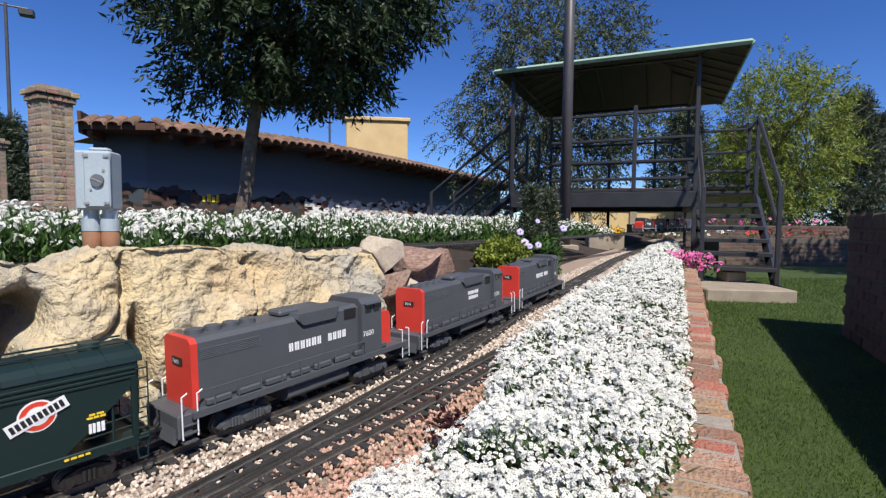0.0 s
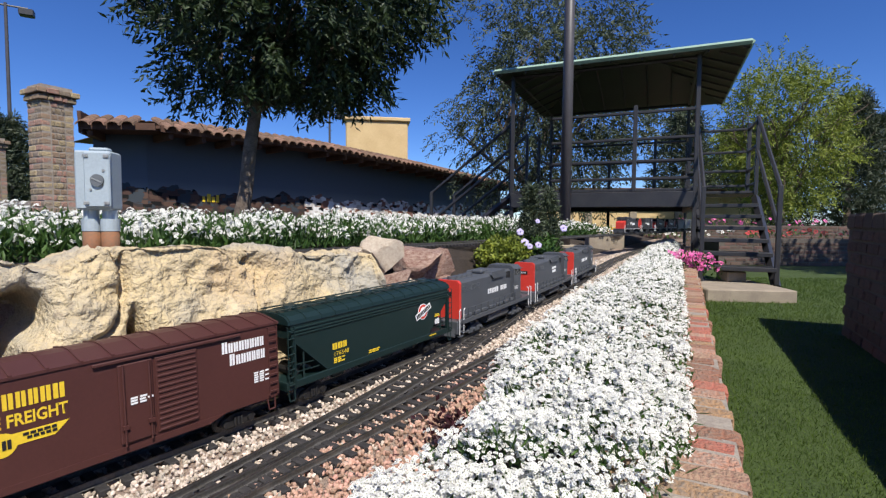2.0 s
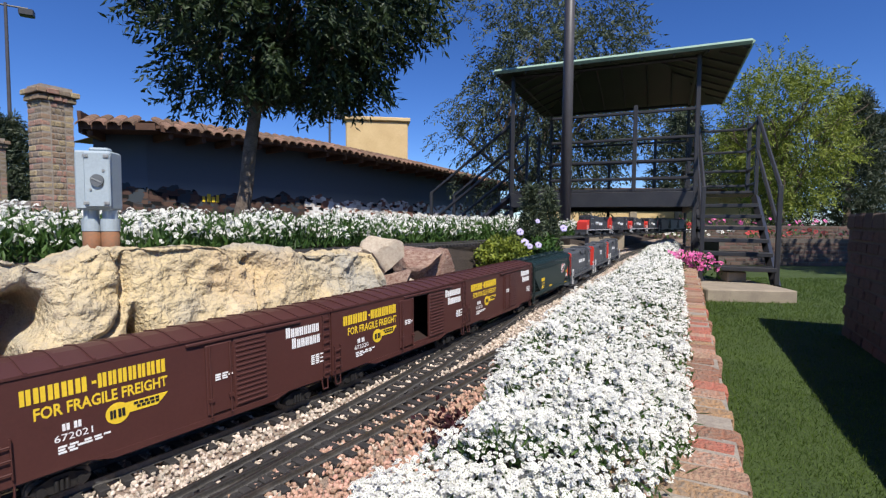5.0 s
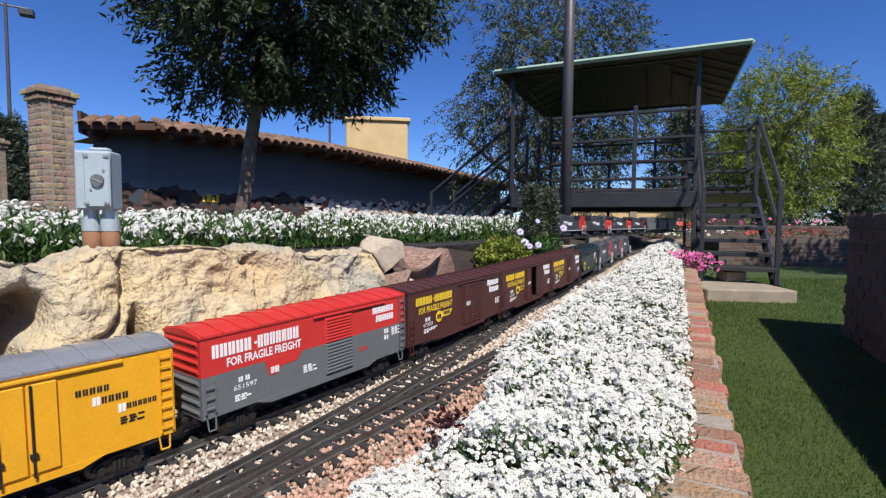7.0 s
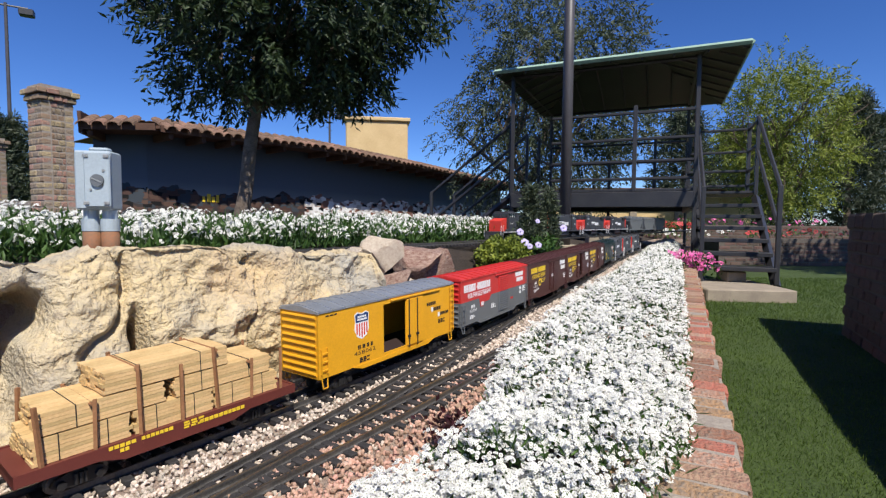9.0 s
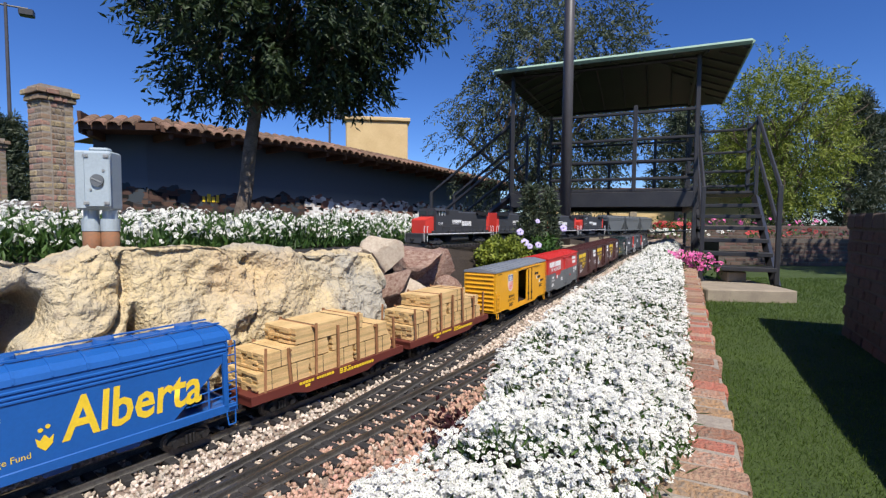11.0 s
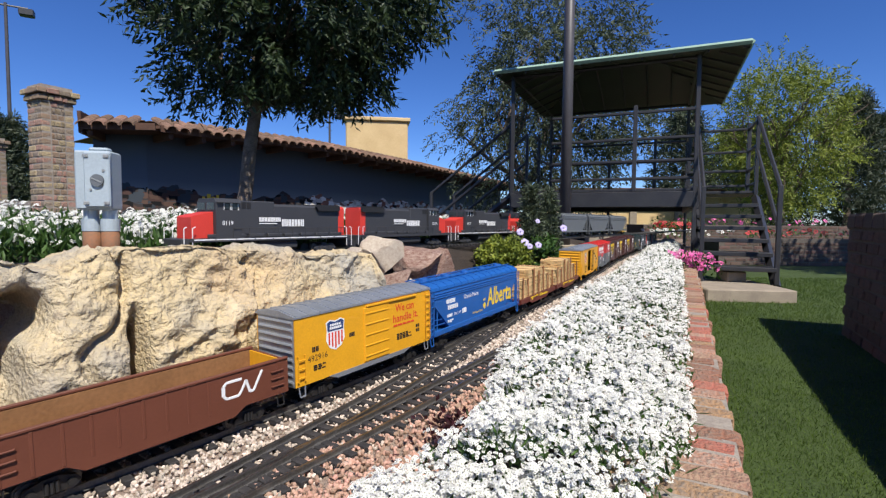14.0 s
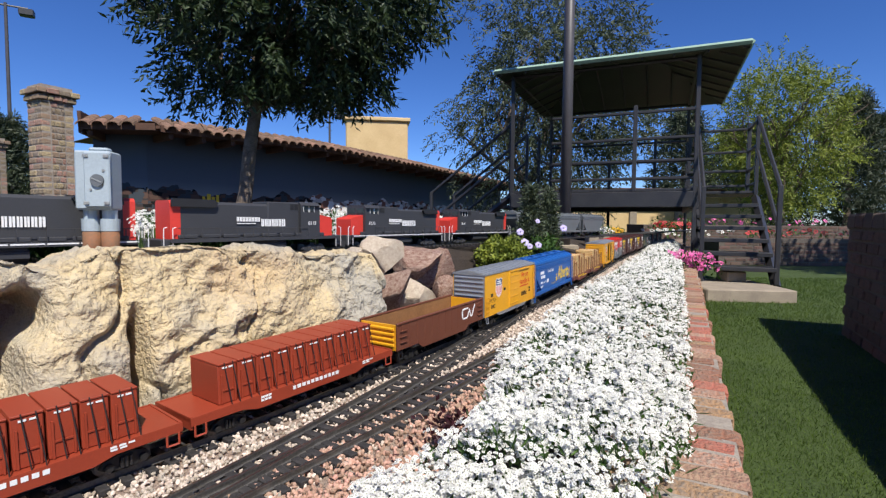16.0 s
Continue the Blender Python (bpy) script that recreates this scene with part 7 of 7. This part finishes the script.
def stone_wall_left():
    bm = bmesh.new()
    box(bm, 0, 4.2, -0.1, 0.1, -0.5, 0.555)
    w = part("wall_left", bm, MORTAR)
    w.matrix_basis = pose(-8.2, 8.5, 0, 0, 0, -34)
    tagged(w, "low brick wall between the two pillars", "brick wall", kind="structure")
    bm = bmesh.new()
    box(bm, 0, 0.36, 0, 0.12, -0.5, 0.78)
    w = part("wall_white", bm, WHITEWALL)
    w.matrix_basis = pose(-5.75, 7.4, 0, 0, 0, 12)
    tagged(w, "short white plastered wall beside the pillar", "wall", kind="structure")


stone_wall_left()


def planter_pot(x, y, z):
    t = thing("planter_box", pose(x, y, z), "grey stone planter box with flowers beside the track", "planter", "planter boxes")
    bm = bmesh.new()
    box(bm, -0.13, 0.13, -0.09, 0.09, -0.25, 0.0, 0.008)
    part("box", bm, CONCRETE, t)
    bm = bmesh.new()
    box(bm, -0.11, 0.11, -0.07, 0.07, 0.0002, 0.004)
    part("soil", bm, SOIL, t)


planter_pot(1.9, 6.05, 0.2)
planter_pot(2.2, 6.4, 0.2)
boulder(3.2, 0.42, 0.13, (0.16, 0.12, 0.09), PALEROCK, "pale boulder beyond the shrub", 21, (0, 10, 30))
boulder(2.9, 0.3, 0.1, (0.1, 0.09, 0.07), REDROCK, "red boulder beyond the shrub", 22, (20, 10, 60))
boulder(3.6, 0.4, 0.12, (0.12, 0.1, 0.07), PALEROCK, "pale stone beside the far track", 23, (0, 20, 10))

# ---------------------------------------------------------------- bricks, last


def brick_mesh(lx, ly, lz, seed, rough=0.003, material=None):
    """One worn brick, centred on its footprint, standing on z = 0."""
    bm = bmesh.new()
    box(bm, -lx / 2, lx / 2, -ly / 2, ly / 2, 0, lz, min(lx, ly, lz) * 0.12)
    q = random.Random(seed)
    for v in bm.verts:
        v.co += Vector((q.uniform(-rough, rough), q.uniform(-rough, rough), q.uniform(-rough, rough)))
    return mesh_of(bm, "brick", material or BRICK)


ROWLOCK = [brick_mesh(0.045 + 0.003 * (k % 3), 0.2 + 0.005 * (k % 4), 0.1, k, 0.0035) for k in range(9)]
STRETCHER = [brick_mesh(0.196, 0.09, 0.06, 50 + k, material=BRICK_SHADED) for k in range(4)]
PILLAR_BRICK = [brick_mesh(0.196, 0.09, 0.058, 70 + k, material=BRICK_MIXED) for k in range(4)]
_q = random.Random(17)
_rz = math.atan2(WALL_DIR.y, WALL_DIR.x)
for _k in range(146):
    _p = wall_edge(0.3 + _k * 0.0542 + _q.uniform(-0.002, 0.002), -0.109 + _q.uniform(-0.004, 0.004), -0.128 + _q.uniform(-0.0035, 0.0035))
    shared("brick", ROWLOCK[(_k * 7 + _k // 5) % 9], LOW_WALL, LOW_WALL.matrix_basis.inverted() @ (Matrix.Translation(_p) @ Euler((_q.uniform(-0.03, 0.03), _q.uniform(-0.03, 0.03), _rz + _q.uniform(-0.03, 0.03))).to_matrix().to_4x4()))

for _t, _w, _h in PILLARS:
    _n = int(_h / 0.072)
    for _r in range(_n):
        _cap = (0.05 if _r >= _n - 1 else 0.026) if _r >= _n - 2 else 0.0
        for _f in range(4):
            _span = (_w + 2 * _cap) if _f % 2 == 0 else (_w + 2 * _cap - 0.188)
            _cuts = (0, 0.5, 1) if (_r % 2 == 0) != (_f % 2 == 1) else (0, 0.27, 0.73, 1)
            for _a, _b in zip(_cuts, _cuts[1:]):
                _ln = (_b - _a) * _span - 0.01
                _m = Matrix.Rotation(math.pi / 2 * _f, 4, "Z") @ Matrix.Translation((((_a + _b) / 2 - 0.5) * _span, -(_w / 2 + _cap) + 0.045 + _q.uniform(-0.004, 0.002), _r * 0.072))
                shared("brick", PILLAR_BRICK[(_r + _f) % 4], _t, _m @ Matrix.Diagonal((_ln / 0.196, 1, 1, 1)))

# the side wall's lawn face and its far end, in brick darkened for shade
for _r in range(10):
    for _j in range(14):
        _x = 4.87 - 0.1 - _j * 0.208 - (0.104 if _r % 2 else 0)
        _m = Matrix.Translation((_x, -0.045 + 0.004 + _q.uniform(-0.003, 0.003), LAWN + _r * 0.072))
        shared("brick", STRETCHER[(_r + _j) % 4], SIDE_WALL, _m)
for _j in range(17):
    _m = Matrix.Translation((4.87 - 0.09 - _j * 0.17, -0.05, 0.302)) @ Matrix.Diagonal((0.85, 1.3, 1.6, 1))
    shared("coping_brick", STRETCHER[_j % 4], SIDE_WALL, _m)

# planter faces: these bricks also carry the tree shade in their colour
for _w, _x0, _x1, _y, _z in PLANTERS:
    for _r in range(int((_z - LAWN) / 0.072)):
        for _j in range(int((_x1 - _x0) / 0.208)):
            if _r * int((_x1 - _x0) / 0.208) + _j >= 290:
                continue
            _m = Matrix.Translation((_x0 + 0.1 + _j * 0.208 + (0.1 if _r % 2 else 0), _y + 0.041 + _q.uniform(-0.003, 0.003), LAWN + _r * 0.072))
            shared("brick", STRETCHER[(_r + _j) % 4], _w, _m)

# ---------------------------------------------------------------- what moves


def on_main(t, centre, length):
    s = centre + 0.40525 * t - 0.0009663 * t * t
    a, b = main_line(s - 0.32 * length), main_line(s + 0.32 * length)
    d = b - a
    p = (a + b) / 2
    m = Matrix.Translation(p) @ Matrix.Rotation(math.atan2(d.y, d.x), 4, "Z") @ Matrix.Rotation(-math.atan2(d.z, d.xy.length), 4, "Y")
    return m


def on_upper(t, centre, turn=0.0):
    p = upper_line(centre + U_SPEED * (t - 12.5))
    return Matrix.Translation(p) @ Matrix.Rotation(math.atan2(U_DIR.y, U_DIR.x) + turn, 4, "Z")


U_SPEED = 0.378


def motions():
    for car, centre, length in TRAIN:
        walk(car, [(0.5 * k, on_main(0.5 * k, centre, length)) for k in range(33)])
    for i, (car, centre, length) in enumerate(UPPER):
        walk(car, [(4.0 * k, on_upper(4.0 * k, centre, math.pi if i == 1 else 0.0)) for k in range(5)])


motions()
